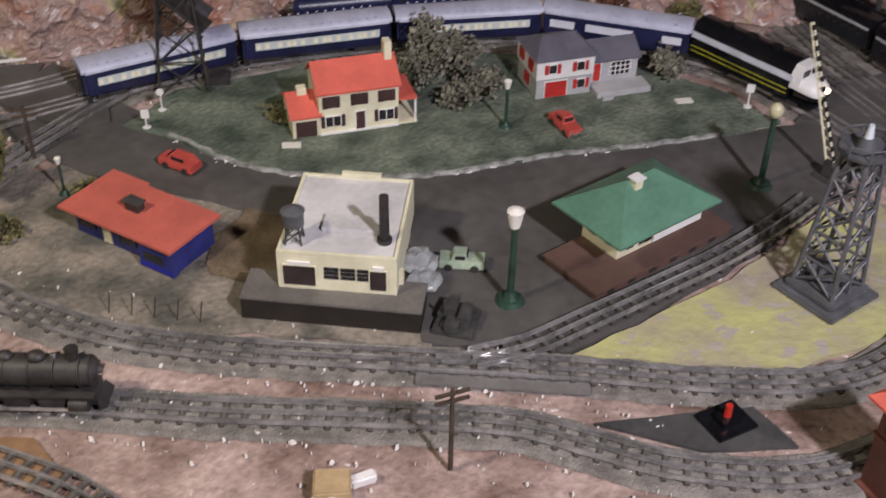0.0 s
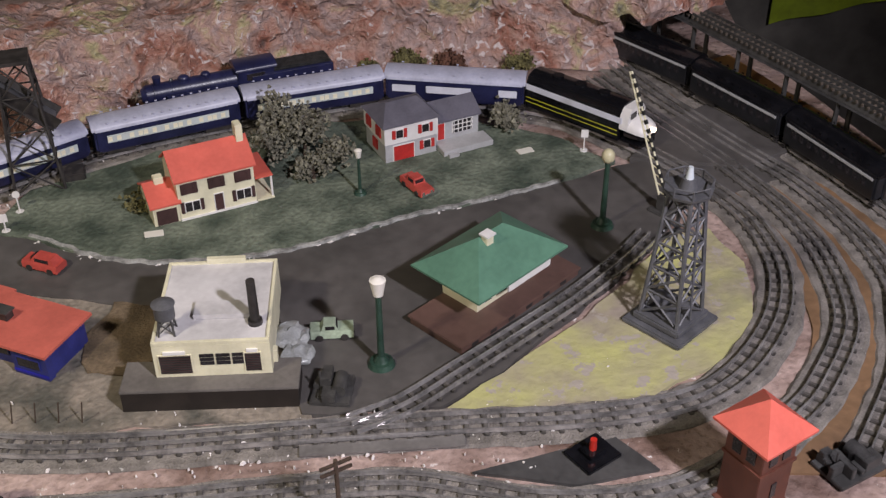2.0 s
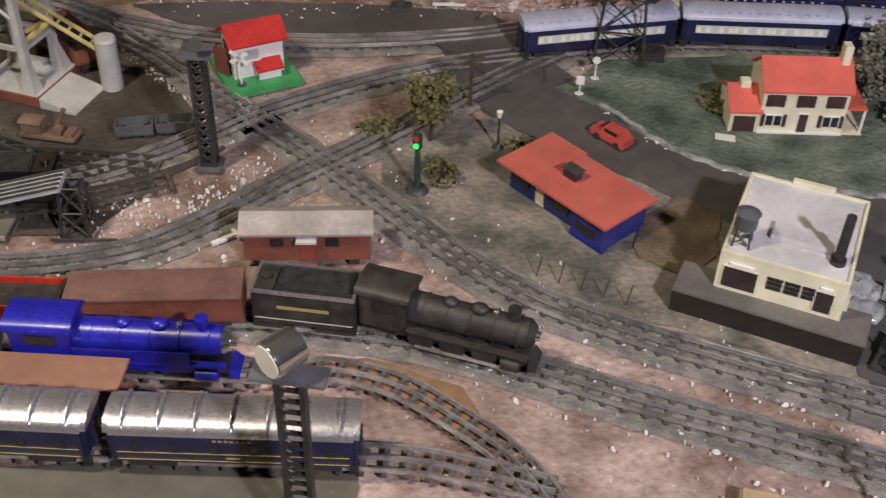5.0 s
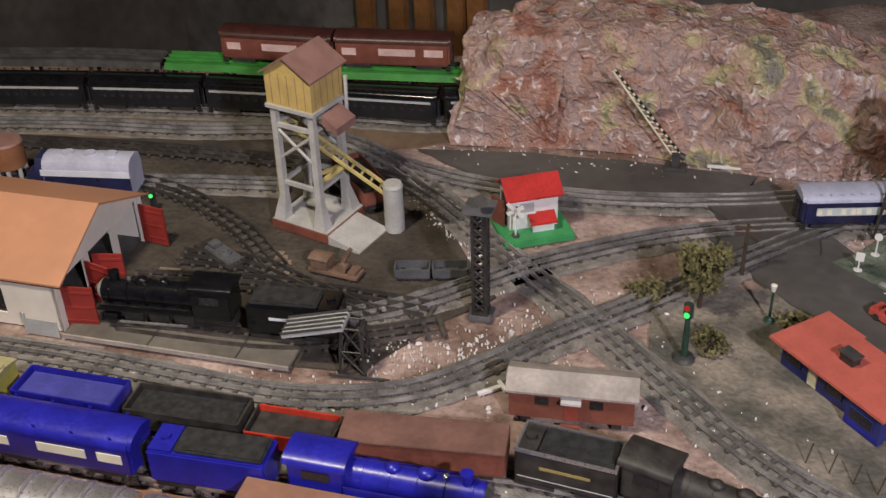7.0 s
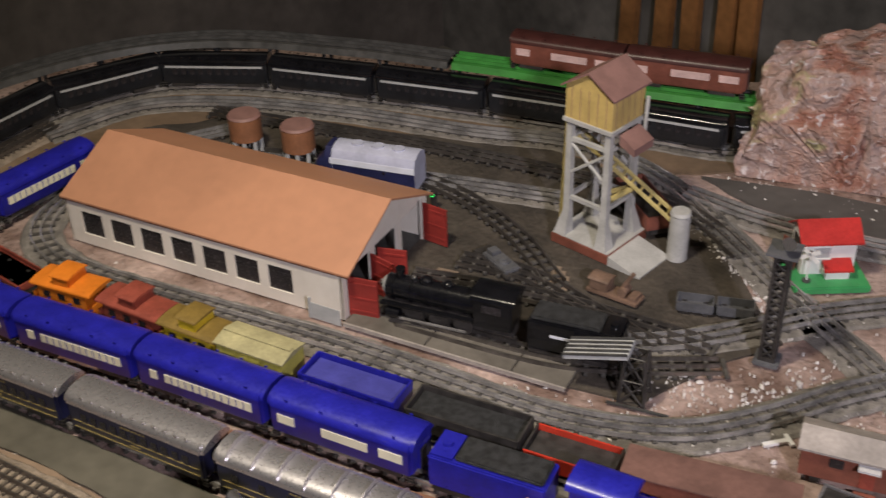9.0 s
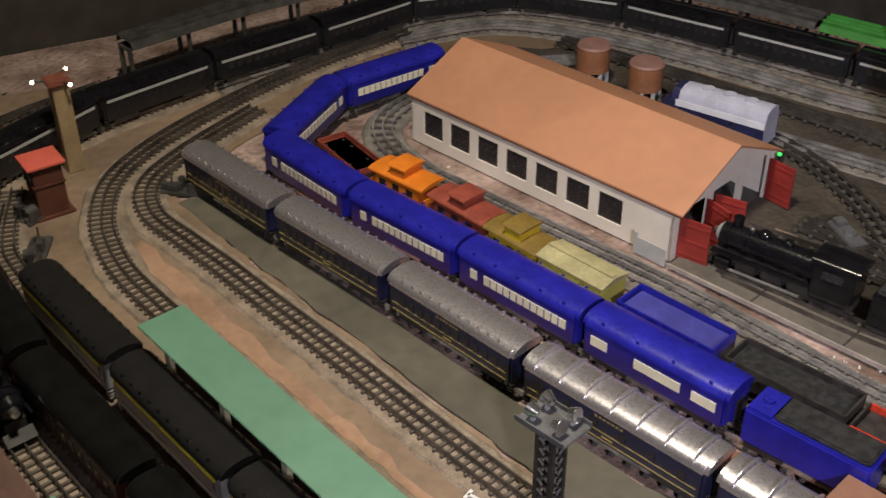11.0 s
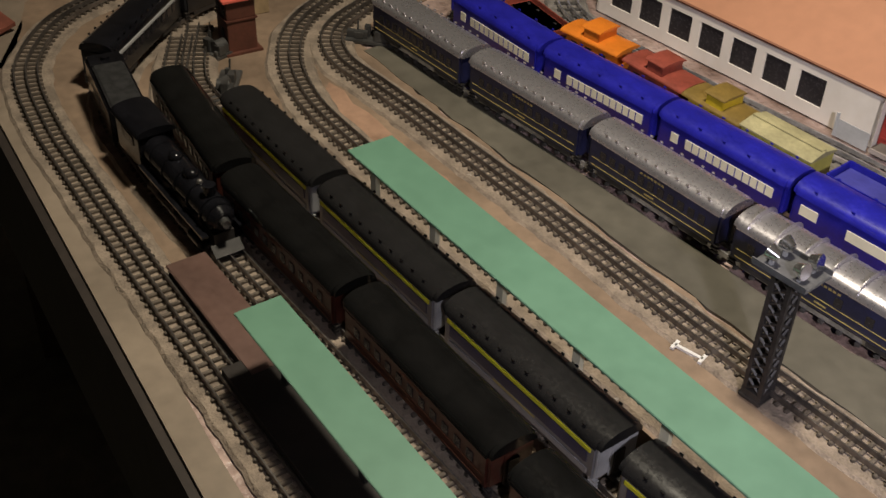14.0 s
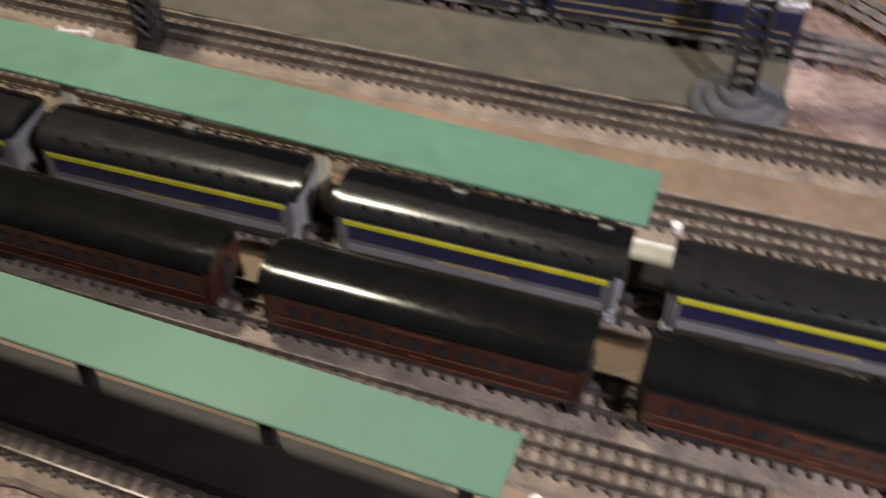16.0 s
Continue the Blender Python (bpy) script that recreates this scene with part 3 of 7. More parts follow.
GREYLINE = [(-1.83, 0.06), (-1.70, 0.03), (-1.62, 0.032), (-1.453, 0.077), (-1.265, 0.13), (-1.05, 0.194), (-0.82, 0.264), (-0.605, 0.335), (-0.39, 0.404), (-0.1, 0.50), (0.2, 0.60)]
PLATLINE = [(-2.12, 0.83), (-2.05, 0.6), (-1.932, 0.362), (-1.824, 0.223), (-1.712, 0.168), (-1.581, 0.160), (-1.449, 0.188), (-1.2, 0.262), (-0.8, 0.385), (-0.4, 0.515), (0.1, 0.68)]
MAIN = [(-1.93, 0.47), (-1.84, 0.33), (-1.763, 0.248), (-1.676, 0.232), (-1.585, 0.259), (-1.5, 0.287), (-1.398, 0.317), (-1.24, 0.365), (-1.097, 0.405), (-0.975, 0.442), (-0.6, 0.565), (-0.2, 0.70), (0.1, 0.8)]
SILVERLINE = [(-1.75, 0.315), (-1.66, 0.345), (-1.52, 0.392), (-1.315, 0.466), (-1.095, 0.540), (-0.88, 0.617), (-0.63, 0.706), (-0.38, 0.80), (-0.29, 0.82), (-0.2, 0.83)]
BLUELINE = [(-1.86, 1.05), (-1.885, 0.96), (-1.897, 0.83), (-1.888, 0.72), (-1.85, 0.58), (-1.78, 0.49), (-1.69, 0.445), (-1.52, 0.496), (-1.335, 0.567), (-1.13, 0.641), (-0.907, 0.722), (-0.75, 0.785), (-0.548, 0.856), (-0.476, 0.89), (-0.403, 0.897), (-0.332, 0.88), (-0.263, 0.855), (-0.2, 0.81), (-0.12, 0.73)]
SPUR = [(0.11, 1.085), (0.175, 1.114), (0.249, 1.17), (0.329, 1.232), (0.416, 1.302), (0.495, 1.377), (0.56, 1.45)]
for line in (LOOP, FREIGHT, BLACKLINE[:18]):
    track(line)
for line in (BACK, YARDLEAD, OUTER):
    track(line)
for line in (MARGIN, MAIN, PLATLINE, BLACKLINE[17:], MAROONLINE, GREYLINE):
    track(line, close=True, bed_mat=TANBED, label="three-rail toy track with close-set brown ties on tan roadbed")
track(SILVERLINE, bed=0.0)
track(BLUELINE, bed=0.0)
track(SPUR, bed=0.0)
for line in ([(-1.2, 0.885), (-1.0, 0.965), (-0.9, 1.04), (-0.82, 1.12)], [(-1.27, 0.97), (-1.1, 1.06), (-0.99, 1.1), (-0.85, 1.14)], [(-1.25, 1.05), (-1.15, 1.09), (-1.05, 1.09), (-0.9, 1.08)], [(-1.75, 1.03), (-1.6, 1.13), (-1.42, 1.18), (-1.25, 1.16), (-1.1, 1.1)], [(-1.95, 1.07), (-1.6, 1.24), (-1.3, 1.36), (-1.1, 1.40), (-0.95, 1.35)]):
    track(line, z=0.0005, bed=0.0, label="three-rail yard lead track half sunk in dirt", dull=True)


def elevated(pts, z, deck, label, half=0.026):
    ob = tagged(new("trestle"), label, "trestle", "", "structure")
    fine = glide(pts, 0.015)
    part("deck", ribbon(fine, half, z - 0.012, z, 0), deck, ob)
    under = ribbon(fine, 0.02, z - 0.014, z - 0.013, 0)
    part("girder", under, DARK, ob)
    for off in (-0.0155, 0.0, 0.0155):
        part("rail", rail_mesh(fine, off, z + 0.001), DARK if deck is DARK else deck, ob)
    if half < 0.02:
        for p, d in glide(pts, 0.0125):
            t = new("tie", TIE_MESH[1])
            t.parent = ob
            t.matrix_local = pose(p.x, p.y, z + 0.001, 0, 0, math.degrees(math.atan2(d.y, d.x)))
    for p, d in glide(pts, 0.115):
        n = Vector((-d.y, d.x))
        bm = bmesh.new()
        for s in (-0.017, 0.017):
            c = p + n * s
            rod(bm, (c.x, c.y, 0), (c.x, c.y, z - 0.012), 0.005, 0.004, 6)
        a, b = p + n * 0.02, p - n * 0.02
        rod(bm, (a.x, a.y, z - 0.016), (b.x, b.y, z - 0.016), 0.004, None, 6)
        part("bent", bm, DARK, ob)
    return ob


ELEV = [(-2.12, 0.30), (-2.2, 0.6), (-2.2, 0.95), (-2.08, 1.18), (-1.84, 1.345), (-1.66, 1.435)]
ELEVG = [(-1.66, 1.435), (-1.56, 1.483), (-1.44, 1.53), (-1.3, 1.60), (-1.16, 1.67), (-0.95, 1.79), (-0.8, 1.9)]
ELEVE = [(0.55, 2.25), (0.72, 2.08), (0.81, 1.92), (0.90, 1.74), (0.985, 1.55), (1.06, 1.3), (1.1, 1.1)]
elevated(ELEV, 0.092, DARK, "dark elevated trestle track on short posts")
elevated(ELEVG, 0.092, GREENDECK, "bright green girder bridge on the elevated track")
elevated(ELEVE, 0.105, DARK, "dark elevated trestle track above the curve", 0.015)
patch("ground_brown_board", [(0.80, 2.0), (0.845, 2.02), (0.93, 1.80), (1.02, 1.52), (0.985, 1.51), (0.90, 1.76)], 0.012, mat("orange_brown_board", (0.30, 0.155, 0.06), 0.6, vary=0.15, scale=12), "orange-brown board beside the black train", 0.002)

# ---- the hill ----


def hill(name, foot, depth, height, label, seed):
    """A rock face that rises from a foot line and leans back to a lumpy top."""
    bm = bmesh.new()
    line = glide(foot, 0.012)
    rows = []
    U = 44
    for i, (p, d) in enumerate(line):
        n = Vector((-d.y, d.x))
        end = min(1.0, min(i, len(line) - 1 - i) / 9)
        row = []
        for k in range(U):
            u = k / (U - 1)
            face = min(1.0, u / 0.55)
            z = height(i / len(line)) * (face ** 0.8) * (0.55 + 0.45 * end)
            out = 0.035 * face + max(0, u - 0.5) * 2 * depth
            q = p + n * out
            v = noise.noise_vector((q.x * 7 + seed, q.y * 7, z * 7))
            w = noise.noise_vector((q.x * 26 + seed, q.y * 26, z * 26))
            x = noise.noise_vector((q.x * 70 + seed, q.y * 70, z * 70))
            amp = min(1.0, u * 8)
            row.append(bm.verts.new((q.x + amp * (v.x * 0.034 + w.x * 0.013 + x.x * 0.008), q.y + amp * (v.y * 0.034 + w.y * 0.013 + x.y * 0.008), max(-0.004, z + amp * (v.z * 0.03 + w.z * 0.013 + x.z * 0.008)))))
        rows.append(row)
    for a, b in zip(rows, rows[1:]):
        for k in range(U - 1):
            bm.faces.new((a[k], b[k], b[k + 1], a[k + 1]))
    # end caps, to close the block
    for row in (rows[0], rows[-1]):
        base = bm.verts.new((row[-1].co.x, row[-1].co.y, -0.004))
        for k in range(U - 1):
            bm.faces.new((row[k], row[k + 1], base))
    return structure(name, bm, ROCK, label, "hill")


hill("hill", [(0.645, 1.985), (0.43, 2.03), (0.16, 2.03), (-0.05, 1.985), (-0.23, 1.93), (-0.38, 1.86), (-0.50, 1.79), (-0.64, 1.735), (-0.83, 1.70), (-0.97, 1.64), (-1.115, 1.565)][::-1], 0.17, lambda s: 0.175 + 0.03 * math.sin(s * 9), "lumpy painted plaster hill in pink, brown and grey", 3.0)
hill("hill_end", [(-1.115, 1.565), (-1.17, 1.66), (-1.16, 1.78), (-1.1, 1.95)][::-1], 0.15, lambda s: 0.19, "rounded end of the painted plaster hill", 9.0)
# tunnel mouth roof over the tracks
bm = slab([(0.58, 1.99), (0.66, 1.955), (0.78, 2.0), (0.86, 2.06), (0.9, 2.4), (0.4, 2.5), (0.3, 2.2)], 0.115, 0.19, 0.02, 0.03)
bmesh.ops.subdivide_edges(bm, edges=bm.edges, cuts=2, use_grid_fill=True)
for v in bm.verts:
    w = noise.noise_vector(v.co * 20)
    v.co += w * 0.022
structure("hill_tunnel_roof", bm, ROCK, "rough plaster rock roof over the tunnel mouth", "hill")

# ---- rolling stock ----


def truck_mesh(bm, x, r=0.0075):
    box(bm, x - 0.022, -0.017, 0.012, x + 0.022, 0.017, 0.022)
    for dx in (-0.013, 0.013):
        for s in (-0.0165, 0.0135):
            rod(bm, (x + dx, s, 0.0155 + 0.004), (x + dx, s + 0.003, 0.0155 + 0.004), r, None, 12)
    for s in (-0.0225, 0.0185):
        box(bm, x - 0.023, s, 0.015, x + 0.023, s + 0.004, 0.021)
    return bm


def roof_profile(w, z0, rise, seg=14, clerestory=0.0):
    pts = [(w * math.cos(math.pi * k / seg), z0 + rise * math.sin(math.pi * k / seg) ** 0.75) for k in range(seg + 1)]
    return pts


def coach(L, side, roof, name="passenger_coach", label="toy passenger coach", win=None, strip=None, low=None, ribs=False, nwin=9, vents=True, group="", lay="even", ends=None, zb=0.062, lines=None):
    """A toy coach, lengthways on x, its wheels on the rails."""
    c = thing(name, label, "train car", Matrix.Identity(4), group)
    h, w = L / 2, 0.0255
    body = along_x(bmesh.new(), [(-w + 0.003, 0.021), (w - 0.003, 0.021), (w, 0.026), (w, zb), (-w, zb), (-w, 0.026)], -h, h)
    part("body", body, side, c, bevel=0.0012)
    r = along_x(bmesh.new(), roof_profile(w + 0.0012, zb, 0.021), -h - 0.001, h + 0.001)
    for v in r.verts:
        e = max(0.0, (abs(v.co.x) - (h - 0.012)) / 0.013)
        v.co.z = zb + (v.co.z - zb) * (1 - 0.35 * e * e)
    part("roof", r, roof, c, bevel=0.0018)
    if ribs:
        first = None
        for k in range(nwin + 1):
            x = -h + 0.012 + (L - 0.024) * k / nwin
            if first is None:
                rb = along_x(bmesh.new(), [(a * 1.0005, zb + (z - zb) * 1.0012) for a, z in roof_profile(w + 0.0012, zb, 0.021)], -0.0003, 0.0003)
                first = part("roof_rib", rb, roof, c)
                first.location.x = x
            else:
                again(first, c, pose(x, 0, 0))
    if vents:
        first = None
        for k in range(nwin):
            x = -h + 0.02 + (L - 0.04) * k / max(1, nwin - 1)
            for s in (-1, 1):
                y = s * 0.0215
                if first is None:
                    first = part("roof_vent", B(-0.0019, -0.0008, -0.001, 0.0019, 0.0008, 0.0009), roof, c)
                    first.matrix_local = pose(x, y, zb + 0.0118)
                else:
                    again(first, c, pose(x, y, zb + 0.0118))
    if strip:
        for s in (-1, 1):
            part("stripe", B(-h + 0.004, s * w - 0.0016, zb - 0.0068, h - 0.004, s * w + 0.0016, zb - 0.0028), strip, c, "bright stripe under the eaves")
    if low:
        for s in (-1, 1):
            part("lower_panel", B(-h + 0.006, s * w - 0.0008, 0.027, h - 0.006, s * w + 0.0008, 0.034), low, c)
            part("letter_board", B(-0.03, s * w - 0.0009, 0.0355, 0.03, s * w + 0.0009, 0.0372), GOLD, c, "dull gold bar of lettering")
    if lines:
        for s in (-1, 1):
            for z in (0.0275, zb - 0.0245):
                part("gold_line", B(-h + 0.004, s * w - 0.0006, z, h - 0.004, s * w + 0.0006, z + 0.0008), lines, c)
            for k in range(7):
                part("letter", B(-0.018 + k * 0.0055, s * w - 0.0006, zb - 0.0068, -0.0145 + k * 0.0055, s * w + 0.0006, zb - 0.0042), lines, c)
            part("number_bar", B(-0.007, s * w - 0.0006, 0.0315, 0.007, s * w + 0.0006, 0.0332), lines, c)
    if win:
        first = None
        spans = []
        if lay == "strip":
            spans = [(-h + 0.012, h * 0.55), (h * 0.68, h * 0.80)]
        elif lay == "belt":
            spans = [(-h + 0.016, h - 0.016)]
        elif lay == "band":
            spans = [(-h + 0.008, h - 0.008)]
        elif lay == "baggage":
            spans = [(-h + 0.008, -h * 0.66), (-h * 0.25, h * 0.42), (h * 0.58, h - 0.008)]
        if spans:
            for a, b in spans:
                for s in (-1, 1):
                    part("window_strip", B(a, s * w - 0.0009, zb - 0.022, b, s * w + 0.0009, zb - 0.009), win, c)
                    if lay == "belt":
                        k = nwin
                        for j in range(k):
                            x = a + (b - a) * (j + 0.5) / k + (0.003 if j % 4 < 2 else -0.003)
                            m = pose(x, s * (w + 0.0009), zb - 0.0155)
                            if first is None:
                                first = part("window", B(-0.0036, -0.0004, -0.0042, 0.0036, 0.0004, 0.0042), CREAMWIN, c)
                                first.matrix_local = m
                            else:
                                again(first, c, m)
                    if lay == "strip" and b - a > 0.05:
                        k = int((b - a) / 0.0105)
                        for j in range(1, k):
                            x = a + (b - a) * j / k
                            m = pose(x, s * (w + 0.0008), zb - 0.0155)
                            if first is None:
                                first = part("window_post", B(-0.0006, -0.0005, -0.0062, 0.0006, 0.0005, 0.0062), side, c)
                                first.matrix_local = m
                            else:
                                again(first, c, m)
        else:
            for k in range(nwin):
                x = -h + 0.022 + (L - 0.044) * k / max(1, nwin - 1)
                for s in (-1, 1):
                    m = pose(x, s * w, zb - 0.0155)
                    if first is None:
                        first = part("window", B(-0.0048, -0.0008, -0.0058, 0.0048, 0.0008, 0.0058), win, c, bevel=0.0004)
                        first.matrix_local = m
                    else:
                        again(first, c, m)
    for s in (-1, 1):
        part("end_platform", B(s * h, -0.0235, 0.026, s * (h + 0.004), 0.0235, zb + 0.003), ends or side, c, bevel=0.001)
        part("diaphragm", B(s * (h + 0.004), -0.009, 0.024, s * (h + 0.0052), 0.009, zb - 0.002), ends or side, c)
        part("end_hood", along_x(bmesh.new(), roof_profile(w - 0.001, zb + 0.001, 0.0128), *sorted((s * h, s * (h + 0.0062)))), roof, c, bevel=0.0012)
        for q in (-1, 1):
            for k in range(3):
                part("step", B(s * h - 0.0045, q * 0.0215 - 0.0025, 0.0125 + k * 0.0045, s * h + 0.0045, q * 0.0215 + 0.0025, 0.0145 + k * 0.0045), ends or SOOT, c)
        part("door", B(s * (h + 0.0052), -0.006, 0.024, s * (h + 0.007), 0.006, zb - 0.010), SOOT, c)
        part("truck", truck_mesh(bmesh.new(), s * (h - 0.035)), SOOT, c)
        part("coupler", B(s * (h + 0.002), -0.003, 0.016, s * (h + 0.014), 0.003, 0.020), DARK, c)
    return c


def steam_engine(L, paint, cab_roof, label, shroud=False, smokebox=None):
    """A toy steam locomotive that faces +x."""
    c = thing("steam_locomotive", label, "locomotive", Matrix.Identity(4))
    h = L / 2
    r = 0.0185
    zc = 0.056
    part("boiler", Rod((-h * 0.45, 0, zc), (h * 0.86, 0, zc), r, r * 0.92, seg=22), paint, c, bevel=0.001)
    part("smokebox_front", Rod((h * 0.86, 0, zc), (h * 0.93, 0, zc), r * 0.9, r * 0.55, seg=22), smokebox or paint, c, bevel=0.001)
    part("headlight", Rod((h * 0.93, 0, zc), (h * 0.985, 0, zc), 0.006, 0.005, seg=14), CHROME, c)
    bm = B(-h, -0.022, 0.032, -h * 0.45, 0.022, 0.078)
    part("cab", bm, paint, c, bevel=0.0015)
    part("cab_roof", along_x(bmesh.new(), roof_profile(0.025, 0.077, 0.010), -h - 0.004, -h * 0.42), cab_roof, c, bevel=0.001)
    for s in (-1, 1):
        part("cab_window", B(-h * 0.85, s * 0.0225 - 0.0006, 0.058, -h * 0.58, s * 0.0225 + 0.0006, 0.070), WIN, c)
        part("running_board", B(-h * 0.45, s * 0.018, 0.039, h * 0.9, s * 0.026, 0.042), paint, c)
        part("cylinder", Rod((h * 0.62, s * 0.021, 0.026), (h * 0.82, s * 0.021, 0.026), 0.0075, seg=14), paint, c)
        part("side_rod", B(-h * 0.35, s * 0.0215, 0.018, h * 0.65, s * 0.0235, 0.021), RAIL, c, "bright metal side rod")
        for k in range(3):
            x = -h * 0.3 + k * h * 0.36
            part("driving_wheel", Rod((x, s * 0.0145, 0.0265), (x, s * 0.0185, 0.0265), 0.0145, seg=22), SOOT, c)
        part("leading_wheel", Rod((h * 0.75, s * 0.0145, 0.019), (h * 0.75, s * 0.0175, 0.019), 0.0075, seg=14), SOOT, c)
        if shroud:
            part("skirt", B(-h * 0.45, s * 0.0235, 0.030, h * 0.6, s * 0.0255, 0.060), paint, c, bevel=0.001)
    part("funnel", Rod((h * 0.68, 0, zc + r * 0.8), (h * 0.68, 0, zc + r + 0.012), 0.006, 0.0075, seg=14), paint, c)
    part("sand_dome", ball(bmesh.new(), (h * 0.30, 0, zc + r), 0.009, 2, (1.2, 1, 0.8)), paint, c)
    part("steam_dome", ball(bmesh.new(), (-h * 0.02, 0, zc + r), 0.008, 2, (1.1, 1, 0.8)), paint, c)
    part("bell", ball(bmesh.new(), (h * 0.48, 0, zc + r + 0.001), 0.004, 2), CHROME, c)
    part("frame", B(-h, -0.012, 0.02, h * 0.9, 0.012, 0.04), SOOT, c)
    part("pilot", extrude_profile(bmesh.new(), [(h * 0.90, 0.027), (h * 0.99, 0.017), (h * 0.90, 0.016)], -0.017, 0.017), SOOT if paint is BLACK else paint, c)
    for k in range(5):
        x = -h * 0.3 + k * h * 0.26
        part("boiler_band", Rod((x, 0, zc), (x + 0.0015, 0, zc), r + 0.0008, seg=22), paint, c)
    return c


def tender(L, paint, label, load=None, bar=None):
    c = thing("tender", label, "train car", Matrix.Identity(4))
    h = L / 2
    part("tank", B(-h, -0.024, 0.022, h, 0.024, 0.066), paint, c, bevel=0.002)
    part("coal_bunker", B(-h * 0.55, -0.02, 0.066, h * 0.95, 0.02, 0.072), load or COAL, c, bevel=0.002)
    part("water_deck", B(-h * 0.97, -0.021, 0.066, -h * 0.58, 0.021, 0.069), paint, c)
    part("water_hatch", Rod((-h * 0.78, 0, 0.069), (-h * 0.78, 0, 0.073), 0.006, seg=14), paint, c)
    for s in (-1, 1):
        part("truck", truck_mesh(bmesh.new(), s * h * 0.6), SOOT, c)
        if bar is GOLD:
            part("edge_rail", B(-h, s * 0.0235 - 0.0012, 0.066, h, s * 0.0235 + 0.0012, 0.0705), SILVER, c, "bright metal edge rail")
            part("end_rail", B(s * (h - 0.003), -0.022, 0.066, s * h, 0.022, 0.0705), SILVER, c)
            part("side_line", B(-h * 0.95, s * 0.0242 - 0.0004, 0.030, h * 0.95, s * 0.0242 + 0.0006, 0.0312), PALEGREY, c)
        if bar:
            part("lettering_bar", B(-h * 0.5, s * 0.0242 - 0.0004, 0.046, h * 0.5, s * 0.0242 + 0.0006, 0.050), bar, c)
    return c


def diesel(L, label, stripe, roof=None, lower=None, nose=None, lamp=None):
    """A rounded-nose diesel unit that faces +x."""
    c = thing("diesel_locomotive", label, "locomotive", Matrix.Identity(4))
    h, w = L / 2, 0.0265
    prof = [(-w, 0.022), (w, 0.022), (w, 0.066), (w * 0.8, 0.079), (w * 0.35, 0.084), (-w * 0.35, 0.084), (-w * 0.8, 0.079), (-w, 0.066)]
    part("body", along_x(bmesh.new(), prof, -h, h * 0.62), roof or BLACK, c, bevel=0.0015)
    bm = bmesh.new()
    rings = []
    for k, (x, sw, top) in enumerate(((0.70, 1.0, 0.066), (0.80, 0.99, 0.064), (0.90, 0.94, 0.061), (0.97, 0.82, 0.056), (1.02, 0.6, 0.050), (1.035, 0.3, 0.044))):
        low = 0.024 + 0.010 * (k / 5) ** 2
        rings.append([bm.verts.new((h * x, w * sw * math.cos(a), (low + top) / 2 + (top - low) / 2 * math.copysign(abs(math.sin(a)) ** 0.7, math.sin(a)))) for a in [j * math.pi / 8 for j in range(16)]])
    for p, q in zip(rings, rings[1:]):
        for j in range(16):
            bm.faces.new((p[j], p[(j + 1) % 16], q[(j + 1) % 16], q[j]))
    bm.faces.new(rings[-1])
    bm.faces.new(rings[0][::-1])
    o = part("nose", bm, nose or WHITE, c)
    o.data.materials.append(BLACK)
    for f in o.data.polygons:
        f.material_index = 1 if f.center.z < 0.043 else 0
    part("cab", along_x(bmesh.new(), [(-w, 0.045), (w, 0.045), (w * 0.92, 0.070), (w * 0.6, 0.081), (-w * 0.6, 0.081), (-w * 0.92, 0.070)], h * 0.615, h * 0.76), nose or WHITE, c, bevel=0.002)
    for s in (-1, 1):
        part("windscreen", B(h * 0.752, s * 0.003, 0.064, h * 0.768, s * 0.019, 0.074), WIN, c)
        if roof:
            part("side_panel", B(-h, s * w - 0.0004, 0.023, h * 0.61, s * w + 0.0004, 0.0545), lower, c, "dark lower side")
        part("stripe", B(-h, s * w - 0.0008, 0.055, h * 0.66, s * w + 0.0008, 0.0655), stripe, c, "pale side stripe")
        for z in (0.032, 0.040):
            part("thin_stripe", B(-h, s * w - 0.0007, z, h * 0.6, s * w + 0.0007, z + 0.0009), STRIPEYEL if not lower else lower, c)
        part("porthole", Rod((-h * 0.4, s * w - 0.001, 0.05), (-h * 0.4, s * (w + 0.001), 0.05), 0.003, seg=12), WIN, c)
        part("truck", truck_mesh(bmesh.new(), s * h * 0.58), SOOT, c)
    part("pilot", B(h * 0.6, -0.022, 0.016, h * 1.0, 0.022, 0.034), BLACK, c, bevel=0.006)
    part("headlight", Rod((h * 1.03, 0, 0.05), (h * 1.07, 0, 0.05), 0.004, seg=12), lamp or GLOWLAMP, c)
    for k in range(3):
        x = -h * 0.6 + k * h * 0.4
        part("roof_fan", Rod((x, 0, 0.083), (x, 0, 0.0865), 0.010, seg=18), roof or BLACK, c)
    return c


